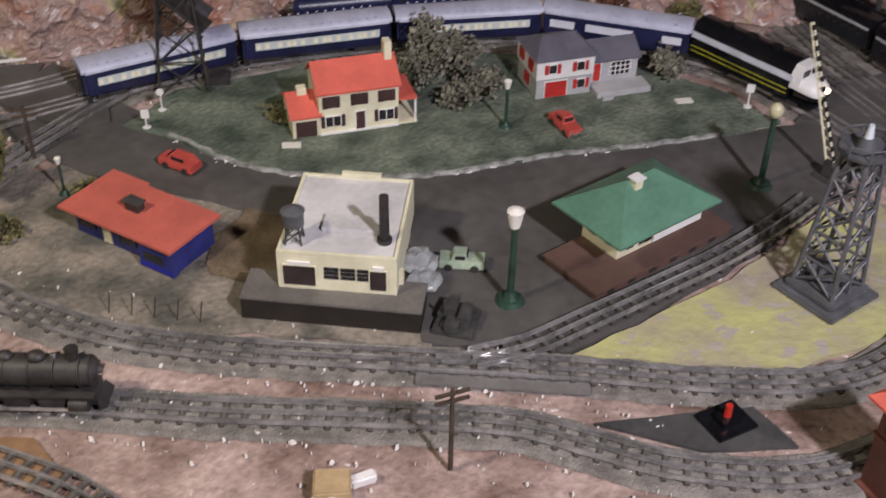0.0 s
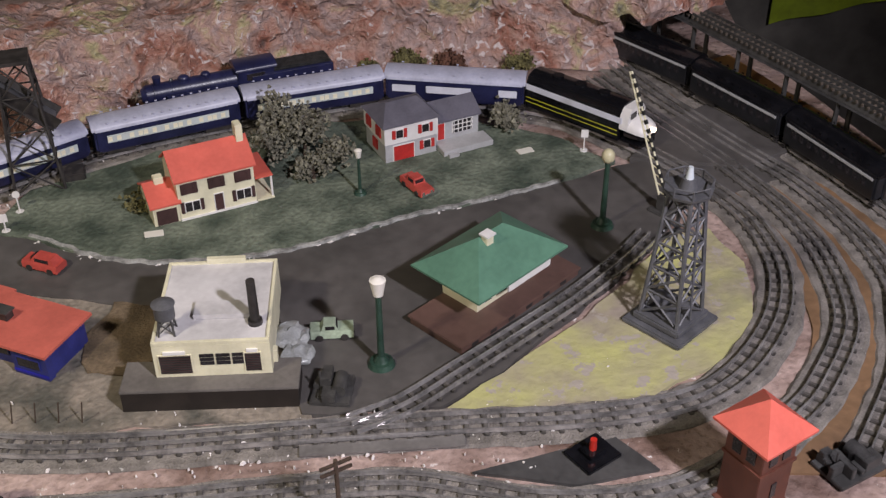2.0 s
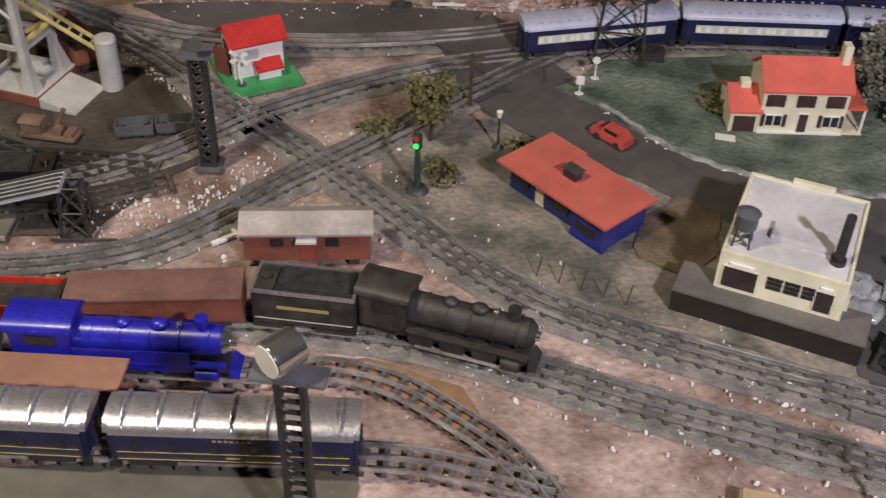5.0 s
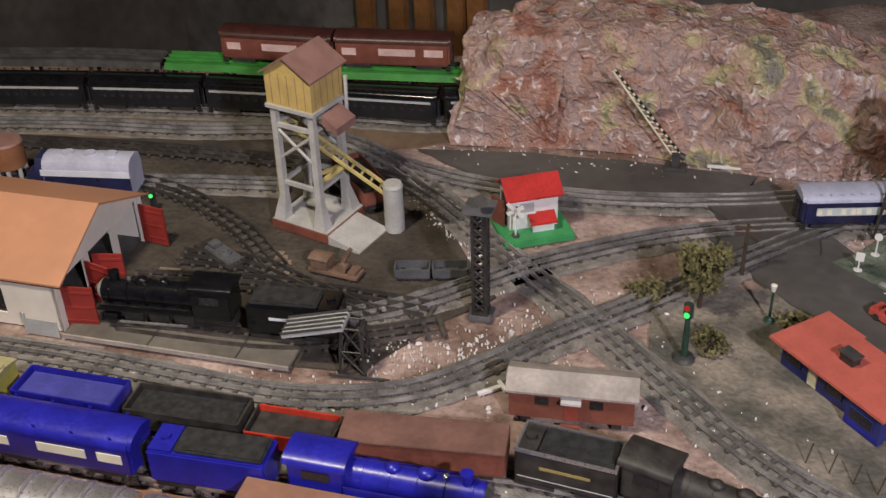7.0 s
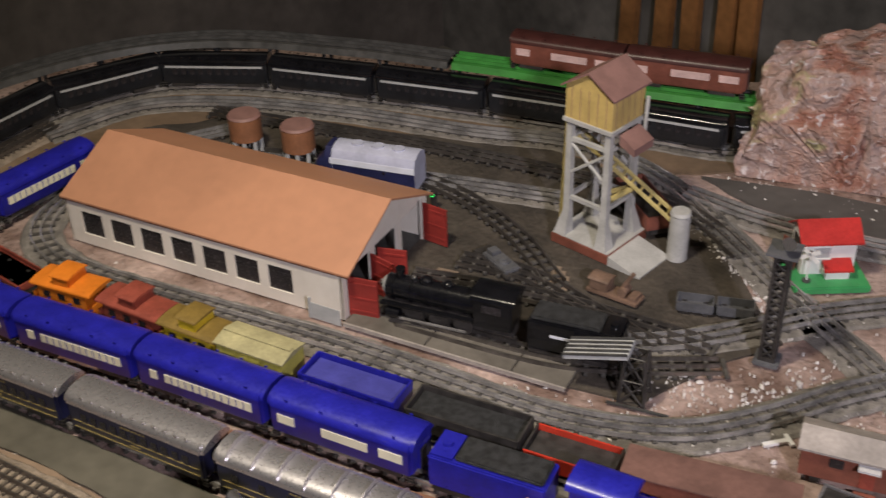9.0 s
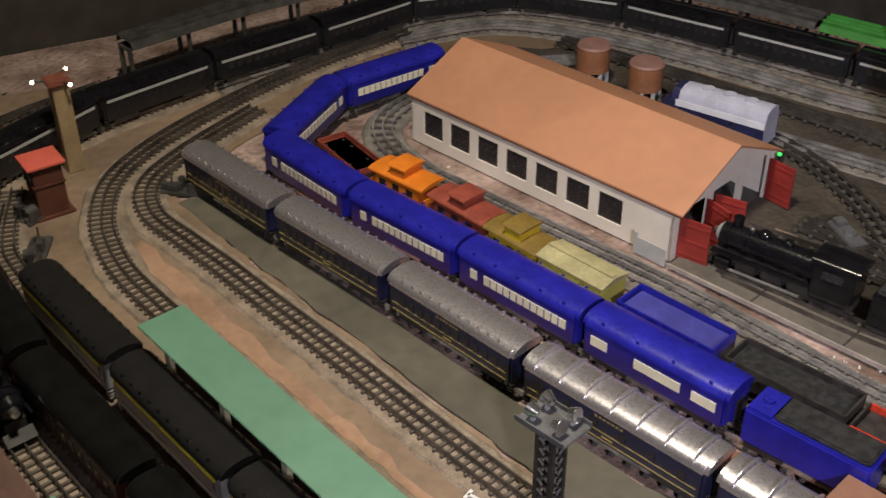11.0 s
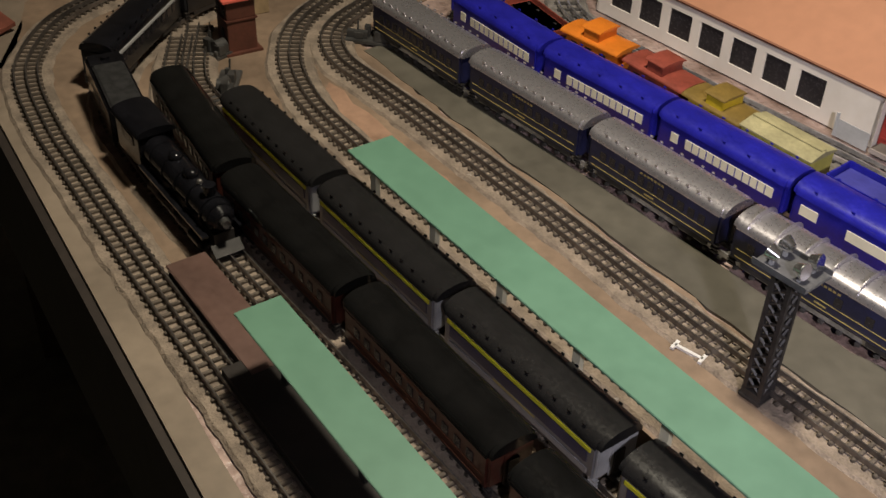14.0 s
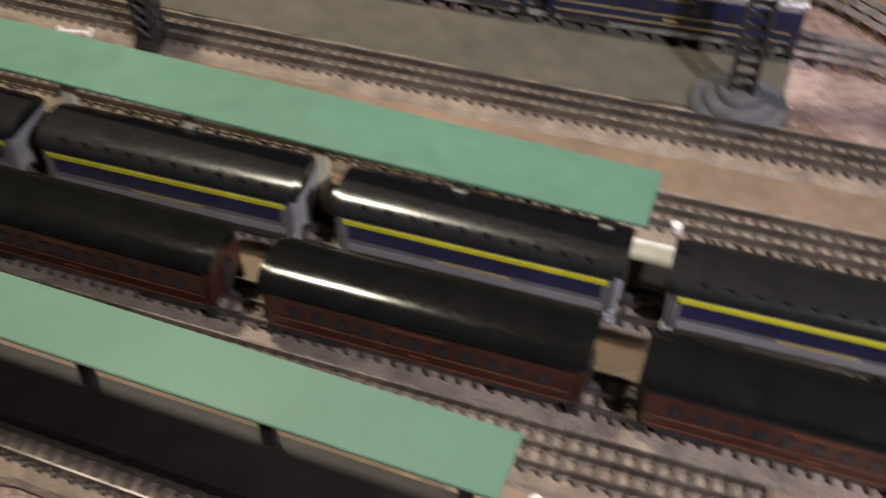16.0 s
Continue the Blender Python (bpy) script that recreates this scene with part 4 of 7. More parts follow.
def box_car(L, paint, roof, label, top=0.062, hatch=False):
    c = thing("box_car", label, "train car", Matrix.Identity(4))
    h = L / 2
    part("body", B(-h, -0.024, 0.022, h, 0.024, top), paint, c, bevel=0.001)
    part("roof", along_x(bmesh.new(), [(-0.026, top), (0.026, top), (0.026, top + 0.002), (0, top + 0.008), (-0.026, top + 0.002)], -h - 0.002, h + 0.002), roof, c)
    part("roof_walk", B(-h, -0.004, top + 0.0075, h, 0.004, top + 0.0095), roof, c)
    for s in (-1, 1):
        part("door", B(-0.016, s * 0.0242 - 0.0006, 0.025, 0.016, s * 0.0242 + 0.0012, top - 0.003), paint, c)
        part("lettering_bar", B(-h * 0.85, s * 0.0242 - 0.0005, top - 0.016, -h * 0.4, s * 0.0242 + 0.0006, top - 0.012), DARK, c)
        for k in range(6):
            x = -h + 0.008 + k * (L - 0.016) / 5
            part("rib", B(x - 0.0008, s * 0.0242 - 0.0005, 0.024, x + 0.0008, s * 0.0242 + 0.0011, top - 0.002), paint, c)
        part("truck", truck_mesh(bmesh.new(), s * h * 0.62), SOOT, c)
    return c


def caboose(L, paint, roof, label, cupola=True):
    c = thing("caboose", label, "train car", Matrix.Identity(4))
    h = L / 2
    part("body", B(-h * 0.8, -0.023, 0.022, h * 0.8, 0.023, 0.054), paint, c, bevel=0.001)
    part("roof", along_x(bmesh.new(), roof_profile(0.0255, 0.054, 0.006), -h, h), roof, c)
    if cupola:
        part("cupola", B(-0.014, -0.02, 0.056, 0.014, 0.02, 0.072), paint, c, bevel=0.001)
        part("cupola_roof", along_x(bmesh.new(), roof_profile(0.022, 0.072, 0.004), -0.017, 0.017), roof, c)
    for s in (-1, 1):
        for x in (-h * 0.5, 0.0, h * 0.5):
            part("window", B(x - 0.006, s * 0.0232 - 0.0005, 0.037, x + 0.006, s * 0.0232 + 0.0008, 0.047), WIN, c)
        part("porch", B(s * h * 0.8, -0.022, 0.022, s * h, 0.022, 0.025), paint, c)
        part("railing", B(s * (h - 0.002), -0.022, 0.025, s * h, 0.022, 0.038), paint, c)
        part("truck", truck_mesh(bmesh.new(), s * h * 0.6), SOOT, c)
    return c


def gondola(L, paint, inside, label, top=0.05, trim=None, cover=None):
    c = thing("gondola_car", label, "train car", Matrix.Identity(4))
    h = L / 2
    part("floor", B(-h, -0.024, 0.022, h, 0.024, 0.026), paint, c)
    for s in (-1, 1):
        part("side", B(-h, s * 0.024 - 0.0012, 0.026, h, s * 0.024 + 0.0012, top), trim or paint, c, bevel=0.0005)
        part("end", B(s * h - 0.0012, -0.024, 0.026, s * h + 0.0012, 0.024, top), paint, c)
        for k in range(8):
            x = -h + 0.006 + k * (L - 0.012) / 7
            part("rib", B(x - 0.001, s * 0.0252 - 0.0004, 0.027, x + 0.001, s * 0.0252 + 0.0014, top - 0.001), trim or paint, c)
        part("truck", truck_mesh(bmesh.new(), s * h * 0.62), SOOT, c)
    part("load", B(-h + 0.003, -0.022, 0.026, h - 0.003, 0.022, top - 0.008), inside, c)
    if cover:
        part("cover", B(-h - 0.001, -0.0262, top + 0.0003, h + 0.001, 0.0262, top + 0.0026), cover, c, "flat dusty brown cover board", bevel=0.0006)
    return c


class Line:
    def __init__(self, pts, z=0.0):
        self.fine, self.z = glide(pts, 0.004), z

    def near(self, x, y):
        q = Vector((x, y))
        return min(range(len(self.fine)), key=lambda i: (self.fine[i][0] - q).length_squared) * 0.004

    def m(self, s, L, flip=False):
        n = len(self.fine) - 1
        a = self.fine[max(0, min(n, int((s - L * 0.36) / 0.004)))][0]
        b = self.fine[max(0, min(n, int((s + L * 0.36) / 0.004)))][0]
        c, d = (a + b) / 2, b - a
        return pose(c.x, c.y, self.z, 0, 0, math.degrees(math.atan2(d.y, d.x)) + (180 if flip else 0))


def place(ob, line, s, L, flip=False):
    ob.matrix_world = line.m(s, L, flip)
    return ob


def row_of(ob, line, ss, L, flip=False):
    place(ob, line, ss[0], L, flip)
    for s in ss[1:]:
        copy_thing(ob, line.m(s, L, flip))


# silver-roofed heavyweight coaches in the yard
ln = Line(SILVERLINE)
SILVER_LABEL = "navy heavyweight toy coach with gold lines under a bright silver roof"
row_of(coach(0.200, NAVY, SILVER, label=SILVER_LABEL, win=WIN, nwin=11, group="silver-roofed coaches", lines=GOLD), ln, [0.122, 0.345, 0.570], 0.21)
row_of(coach(0.230, NAVY, SILVER, label=SILVER_LABEL, win=WIN, nwin=6, group="silver-roofed coaches", lines=GOLD, ribs=True, vents=False), ln, [0.8105, 1.061, 1.320], 0.236)
# royal blue streamlined coaches
ln = Line(BLUELINE)
s0 = ln.near(-1.52, 0.496)
row_of(coach(0.186, BLUE, BLUE, label="royal blue toy coach with a cream window strip", win=CREAMWIN, lay="strip", vents=True, nwin=5, group="blue coaches"), ln, [s0 + (k - 0.5) * 0.204 for k in (-2, -1, 0, 1, 2)], 0.186, True)
row_of(coach(0.186, BLUE, BLUE, name="baggage_coach", label="royal blue toy baggage coach with cream panels", win=CREAMWIN, lay="baggage", vents=True, nwin=4, group="blue coaches"), ln, [s0 + 2.5 * 0.204], 0.186)
place(tender(0.14, BLUE, "royal blue tender heaped with coal"), ln, s0 + 3.0 * 0.204 + 0.085, 0.14)
place(steam_engine(0.235, BLUE, BLUE, "royal blue streamlined steam locomotive with a silver nose", True, CHROME), ln, s0 + 3.0 * 0.204 + 0.298, 0.235)
# grey coaches with a yellow line, and maroon coaches, at the station
ln = Line(GREYLINE)
row_of(coach(0.213, OLIVEGREY, GREYROOF2, label="grey toy coach with a yellow line under a charcoal roof", strip=STRIPEYEL, low=mat("mid_grey_panel", (0.22, 0.215, 0.225), 0.45, vary=0.12), nwin=10, win=NAVY, lay="band", group="grey coaches", ends=mat("pale_grey_coach_end", (0.33, 0.33, 0.34), 0.45, vary=0.12)), ln, [0.436, 0.673, 0.911, 1.156, 1.411, 1.665, 1.92], 0.22)
ln = Line(MAROONLINE)
row_of(coach(0.229, MAROON, BLACKROOF, label="dark maroon toy coach with a glossy black roof", nwin=11, win=WIN, vents=False, group="maroon coaches", lines=mat("dull_orange_line", (0.16, 0.06, 0.03), 0.45)), ln, [0.335, 0.589, 0.8445, 1.107, 1.384, 1.66], 0.236)
# black train round the back
ln = Line(BLACKLINE)
s0 = ln.near(-1.375, -0.04)
place(steam_engine(0.25, BLACK, BLACK, "glossy black steam locomotive beside the station platform"), ln, s0, 0.25)
place(tender(0.15, BLACK, "black tender with coal", bar=PALEGREY), ln, s0 - 0.215, 0.15)
row_of(coach(0.200, BLACKSIDE, BLACK, label="black and dark grey toy coach with thin pale lines", win=WIN, strip=PALEGREY, nwin=10, group="black coaches"), ln, [s0 - 0.41 - k * 0.222 for k in range(0, 23)], 0.205)
# silver and blue train behind the houses
ln = Line(LOOP)
s0 = ln.near(0.53, 1.775)
place(diesel(0.235, "black diesel locomotive with a white nose and side stripe", STRIPEWH), ln, s0, 0.235, True)
row_of(coach(0.235, NAVY, LILAC, label="navy toy coach with a pale lilac-grey roof", win=PALEWIN, lay="belt", nwin=14, group="navy coaches", zb=0.06), ln, [s0 + 0.51 + k * 0.257 for k in range(0, 3)], 0.235)
place(coach(0.235, NAVY, LILAC, name="baggage_coach", label="navy toy baggage coach with pale panels and a pale roof", win=STRIPEWH, lay="baggage", nwin=5, group="navy coaches", zb=0.06), ln, s0 + 0.253, 0.235)
# dark blue steam engine at the foot of the hill
ln = Line(BACK)
s0 = ln.near(-0.13, 1.905)
place(steam_engine(0.24, NAVY, NAVY, "dark blue steam locomotive at the foot of the hill", True), ln, s0, 0.24)
place(tender(0.15, NAVY, "dark blue tender with a black load"), ln, s0 - 0.205, 0.15, True)
# freight line
ln = Line(FREIGHT)


def freight(ob, x, y, L, flip=False):
    return place(ob, ln, ln.near(x, y), L, flip)


freight(gondola(0.12, RUST, SOOT, "low rust-red work car with a boom", 0.034), -1.68, 0.545, 0.12)
freight(caboose(0.105, ORANGE, ORANGE, "bright orange caboose on the freight track"), -1.545, 0.577, 0.105)
freight(caboose(0.11, RUST, RUST, "rust-red caboose on the freight track"), -1.435, 0.618, 0.11)
freight(caboose(0.10, YELCAR, mat("olive_brown_roof", (0.20, 0.13, 0.03), 0.55), "yellow caboose with a brown roof", True), -1.335, 0.647, 0.10)
freight(box_car(0.105, YELDULL, mat("dusty_yellow_roof", (0.40, 0.36, 0.20), 0.6, vary=0.18, scale=25), "dull yellow stock box car", 0.058), -1.235, 0.682, 0.105)
freight(gondola(0.135, BLUE, mat("pale_blue_inside", (0.06, 0.06, 0.30), 0.4, vary=0.15), "blue open hopper car", 0.056), -1.10, 0.727, 0.135)
freight(gondola(0.145, SOOT, COAL, "black hopper car with coal", 0.056), -0.955, 0.782, 0.145)
freight(gondola(0.105, SOOT, SOOT, "black gondola with a red side", 0.048, mat("red_side", (0.5, 0.04, 0.02), 0.45)), -0.828, 0.83, 0.105)
freight(gondola(0.19, BRICKBROWN, MAROON_PL, "brown gondola with a flat cover", 0.056, None, mat("dusty_brown_cover", (0.16, 0.082, 0.068), 0.6, vary=0.18, scale=20)), -0.685, 0.89, 0.19)
freight(tender(0.115, SOOT, "black tender with a pale edge", bar=GOLD), -0.53, 0.952, 0.115)
freight(steam_engine(0.20, SOOT, SOOT, "dull black steam locomotive"), -0.37, 0.982, 0.20)
# engine at the shed and a blue diesel in the yard
e = steam_engine(0.2, BLACK, BLACK, "black steam locomotive with a grey nose at the shed doors", False, PALEGREY)
e.matrix_world = pose(-1.145, 0.925, 0, 0, 0, 205)
e = tender(0.125, BLACK, "black tender with a white lettering bar", bar=STRIPEWH)
e.matrix_world = pose(-0.975, 1.0, 0, 0, 0, 205)
e = diesel(0.18, "navy diesel with a pale grey roof and white stripe", STRIPEWH, LILAC, NAVY, NAVY, WIN)
e.matrix_world = pose(-1.52, 1.10, 0, 0, 0, 208)
# red coaches on the elevated track
ln = Line(ELEV + ELEVG[1:], 0.086)
s0 = ln.near(-1.58, 1.475)
row_of(coach(0.198, BRICKBROWN, mat("dark_maroon_roof", (0.05, 0.016, 0.014), 0.4), label="brick red toy coach with pale lettering", win=mat("pale_pink_panel", (0.6, 0.42, 0.4), 0.5), lay="baggage", nwin=5, group="red coaches"), ln, [s0 + 0.132, s0 + 0.347], 0.198)

# ---- buildings ----
GR = 0.0065


def gable(x0, x1, y0, y1, z0, z1, over=0.004, th=0.003):
    """A pitched roof whose ridge runs along x."""
    ym = (y0 + y1) / 2
    bm = along_x(bmesh.new(), [(y0 - over, z0 - 0.002), (ym, z1), (y1 + over, z0 - 0.002), (y1 + over, z0 - 0.002 + th), (ym, z1 + th), (y0 - over, z0 - 0.002 + th)], x0 - over, x1 + over)
    return bm


def gable_wall(x0, x1, y0, y1, z0, z1, z2):
    ym = (y0 + y1) / 2
    return along_x(bmesh.new(), [(y0, z0), (y1, z0), (y1, z1), (ym, z2), (y0, z1)], x0, x1)


def opening(h, x, z, w, ht, y, frame_mat, pane_mat, name="window", depth=0.0012):
    o = part(name, B(x - w / 2, y - depth, z - ht / 2, x + w / 2, y + 0.0005, z + ht / 2), pane_mat, h)
    for a in (B(x - w / 2 - 0.0012, y - depth - 0.0006, z - ht / 2, x - w / 2, y, z + ht / 2), B(x + w / 2, y - depth - 0.0006, z - ht / 2, x + w / 2 + 0.0012, y, z + ht / 2), B(x - w / 2 - 0.0012, y - depth - 0.0006, z + ht / 2, x + w / 2 + 0.0012, y, z + ht / 2 + 0.0012)):
        part("frame", a, frame_mat, o)
    return o


def yellow_house():
    h = thing("house", "cream toy house with a salmon red roof, garage wing and porch", "house", pose(-0.138, 1.551, GR, 0, 0, 20.8), "houses")
    part("wall", gable_wall(0, 0.119, 0, 0.08, 0, 0.068, 0.098), CREAM, h)
    part("roof", gable(0, 0.119, 0, 0.08, 0.068, 0.098), REDROOF, h)
    part("garage_wall", gable_wall(-0.04, -0.0005, 0.0, 0.075, 0, 0.034, 0.052), CREAM, h)
    part("garage_roof", gable(-0.04, -0.0005, 0.0, 0.075, 0.034, 0.054), REDROOF, h)
    opening(h, -0.02, 0.014, 0.031, 0.026, 0, CREAM, BROWNWIN, "garage_door")
    for x in (0.018, 0.060, 0.101):
        opening(h, x, 0.052, 0.012, 0.017, 0, BROWNWIN, BROWNWIN)
        for s in (-1, 1):
            part("shutter", B(x + s * 0.0098 - 0.0032, -0.002, 0.043, x + s * 0.0098 + 0.0032, 0.0, 0.062), BROWNWIN, h, bevel=0.0008)
    for x in (0.02, 0.1):
        o = opening(h, x, 0.021, 0.022, 0.016, 0, WHITE, WIN)
        part("glazing_bar", B(x - 0.0006, -0.0022, 0.013, x + 0.0006, -0.0008, 0.029), WHITE, o)
        for s in (-1, 1):
            part("shutter", B(x + s * 0.0148 - 0.003, -0.002, 0.011, x + s * 0.0148 + 0.003, 0.0, 0.031), BROWNWIN, h, bevel=0.0008)
    opening(h, 0.061, 0.0165, 0.013, 0.031, 0, WHITE, BROWNWIN, "door")
    part("sill", B(0, -0.003, 0, 0.119, 0, 0.003), WHITE, h)
    part("chimney", B(0.106, 0.03, 0.085, 0.117, 0.048, 0.122), CREAM, h, bevel=0.0008)
    part("garage_chimney", B(-0.026, 0.03, 0.045, -0.012, 0.044, 0.064), CREAM, h, bevel=0.0008)
    part("porch_roof", B(0.1205, 0.0, 0.040, 0.148, 0.075, 0.0425, m=pose(0, 0, 0)), REDROOF, h)
    for y in (0.003, 0.072):
        part("porch_post", B(0.144, y - 0.0015, 0, 0.147, y + 0.0015, 0.040), WHITE, h)
    part("porch_floor", B(0.1205, 0.0, 0, 0.148, 0.075, 0.003), CREAM, h)


def white_house():
    h = thing("house", "white and grey two-storey toy house with slate roof and red shutters", "house", pose(0.177, 1.689, GR, 0, 0, 21.2), "houses")
    part("lower_wall", B(0, 0, 0, 0.091, 0.08, 0.034), PALEGREY, h)
    part("upper_wall", B(-0.002, -0.003, 0.034, 0.093, 0.083, 0.066), WHITE, h)
    bm = bmesh.new()
    b = [bm.verts.new(p) for p in ((-0.006, -0.007, 0.066), (0.097, -0.007, 0.066), (0.097, 0.087, 0.066), (-0.006, 0.087, 0.066))]
    t = [bm.verts.new(p) for p in ((0.02, 0.04, 0.088), (0.075, 0.04, 0.088))]
    for f in ((b[0], b[1], t[1], t[0]), (b[1], b[2], t[1]), (b[2], b[3], t[0], t[1]), (b[3], b[0], t[0]), tuple(b)):
        bm.faces.new(f)
    part("roof", bm, SLATE, h)
    part("wing_wall", B(0.0935, 0.012, 0.008, 0.175, 0.075, 0.046), PALEGREY, h)
    part("wing_roof", gable(0.0975, 0.175, 0.012, 0.075, 0.046, 0.066), SLATE, h)
    part("terrace", B(0.0935, -0.025, 0.0, 0.185, 0.012, 0.010), PALEGREY, h, bevel=0.001)
    part("step", B(0.1, -0.033, 0.0, 0.118, -0.0255, 0.005), PALEGREY, h)
    opening(h, 0.032, 0.0145, 0.036, 0.027, 0, WHITE, DEEPRED, "garage_door")
    for x, z, y in ((0.024, 0.051, -0.003), (0.07, 0.051, -0.003), (0.074, 0.019, 0.0)):
        opening(h, x, z, 0.012, 0.014, y, WHITE, WIN)
        for s in (-1, 1):
            part("shutter", B(x + s * 0.0098 - 0.0034, y - 0.0022, z - 0.008, x + s * 0.0098 + 0.0034, y, z + 0.008), DEEPRED, h, bevel=0.0006)
    for y, z in ((0.02, 0.051), (0.06, 0.051), (0.04, 0.019)):
        part("side_shutter", B(-0.0045 if z > 0.03 else -0.0022, y - 0.009, z - 0.009, -0.002 if z > 0.03 else 0.0, y + 0.009, z + 0.009), DEEPRED, h, "red side shutter")
    opening(h, 0.105, 0.027, 0.012, 0.03, 0.012, WHITE, DEEPRED, "door")
    o = opening(h, 0.145, 0.03, 0.036, 0.022, 0.012, WHITE, WIN, "picture_window")
    for k in range(5):
        part("glazing_bar", B(0.129 + k * 0.008 - 0.0006, 0.0098, 0.019, 0.129 + k * 0.008 + 0.0006, 0.011, 0.041), WHITE, o)
    for z in (0.026, 0.034):
        part("glazing_bar", B(0.127, 0.0098, z - 0.0006, 0.163, 0.0108, z + 0.0006), WHITE, o)


def factory():
    d = thing("loading_dock", "long dark grey loading dock beside the track", "platform", pose(-0.167, 1.140, 0, 0, 0, -2.5))
    part("deck", B(0, 0, 0.031, 0.216, 0.056, 0.035), DOCK, d, bevel=0.0008)
    part("skirt", B(0.001, 0.001, 0.0, 0.215, 0.055, 0.031), DOCKSIDE, d)
    f = thing("factory", "cream toy factory with a flat pale grey roof", "building", pose(-0.124, 1.163, 0.0352, 0, 0, -1.5))
    z = 0.054
    part("wall", B(0, 0, 0, 0.141, 0.165, z - 0.006), CREAM, f)
    part("base", B(0.004, 0.04, -0.0335, 0.137, 0.162, 0), CREAM, f)
    part("flat_roof", B(0.004, 0.004, z - 0.006, 0.137, 0.161, z - 0.003), GREYROOF, f)
    for a in ((0, 0, 0.141, 0.004), (0, 0.161, 0.141, 0.165), (0, 0.004, 0.004, 0.161), (0.137, 0.004, 0.141, 0.161)):
        part("parapet", B(a[0], a[1], z - 0.006, a[2], a[3], z), CREAM, f, bevel=0.0006)
    part("raised_parapet", B(0.05, 0.160, z, 0.1, 0.166, z + 0.006), CREAM, f)
    part("roof_hatch", B(0.045, 0.045, z - 0.003, 0.115, 0.075, z + 0.004), GREYROOF, f, bevel=0.001)
    for x, w, top in ((0.026, 0.038, 0.034), (0.119, 0.019, 0.034)):
        o = opening(f, x, 0.02, w, 0.028, 0, CREAM, BROWNWIN, "door")
        for k in range(7):
            part("slat", B(x - w / 2, -0.002, 0.008 + k * 0.0038, x + w / 2, -0.0009, 0.0095 + k * 0.0038), SOOT, o)
        part("name_board", B(x - w * 0.35, -0.0022, 0.036, x + w * 0.35, 0, 0.0405), WHITE, f)
    for k in range(3):
        x = 0.064 + k * 0.0195
        for j in range(3):
            part("window_pane", B(x - 0.0085, -0.0012, 0.018 + j * 0.006, x + 0.0085, 0.0004, 0.0225 + j * 0.006), WIN, f)
    part("downpipe", B(0.141, 0.02, 0, 0.146, 0.03, 0.018), CREAM, f)
    c = part("chimney", Rod((0.122, 0.035, z - 0.003), (0.122, 0.035, z + 0.062), 0.0062, 0.0055, seg=18), SOOT, f, "black round chimney")
    part("chimney_foot", Rod((0.122, 0.035, z - 0.003), (0.122, 0.035, z + 0.003), 0.009, seg=18), SOOT, c)
    w = thing("water_tank", "small dark water tank on four legs on the factory roof", "water tank", pose(-0.106, 1.187, 0.0862, 0, 0, 0))
    part("tank", Rod((0, 0, 0.024), (0, 0, 0.043), 0.0125, seg=20), GUN, w)
    part("lid", Rod((0, 0, 0.043), (0, 0, 0.048), 0.0145, 0.004, seg=20), GUN, w)
    for a in range(4):
        x, y = 0.01 * math.cos(a * 1.571 + 0.78), 0.01 * math.sin(a * 1.571 + 0.78)
        part("leg", Rod((x * 1.35, y * 1.35, 0), (x, y, 0.025), 0.0014, seg=6), DARK, w)
    for a in range(4):
        p = [(0.0118 * math.cos(k * 1.571 + 0.78), 0.0118 * math.sin(k * 1.571 + 0.78)) for k in (a, a + 1)]
        part("brace", Rod((*p[0], 0.004), (*p[1], 0.02), 0.0008, seg=5), DARK, w)
        part("brace", Rod((*p[1], 0.004), (*p[0], 0.02), 0.0008, seg=5), DARK, w)
    # clutter by the dock
    for x, y, s in ((0.035, 1.255, 0.026), (0.045, 1.22, 0.022)):
        o = thing("plastic_bag", "crumpled clear plastic scrap on the road", "scrap", pose(x, y, 0.004))
        bm = ball(bmesh.new(), (0, 0, 0.008), s, 3, (1, 1, 0.35))
        for v in bm.verts:
            v.co += noise.noise_vector(v.co * 90 + Vector((x * 50, 0, 0))) * 0.006
            v.co.z = max(0.0006, v.co.z)
        part("sheet", bm, mat("crumpled_film", (0.35, 0.36, 0.36), 0.2, vary=0.2, scale=40), o)


def junk(x, y, z, w, d, name, label, material, seed, n=9, turn=0):
    o = thing(name, label, "machine", pose(x, y, z, 0, 0, turn))
    rnd = random.Random(seed)
    part("base", B(-w / 2, -d / 2, 0, w / 2, d / 2, 0.006), material, o, bevel=0.001)
    for k in range(n):
        a, b = rnd.uniform(-w * 0.4, w * 0.4), rnd.uniform(-d * 0.4, d * 0.4)
        s, t = rnd.uniform(0.003, w * 0.18), rnd.uniform(0.003, d * 0.2)
        part("block", B(a - s, b - t, 0.006, a + s, b + t, 0.006 + rnd.uniform(0.004, 0.02)), material, o, bevel=0.0008)
    part("drum", Rod((w * 0.2, -d * 0.3, 0.016), (w * 0.2, d * 0.3, 0.016), 0.009, seg=16), material, o)
    part("lever", Rod((-w * 0.3, 0, 0.006), (-w * 0.3, 0.002, 0.032), 0.0015, seg=6), material, o)
    return o


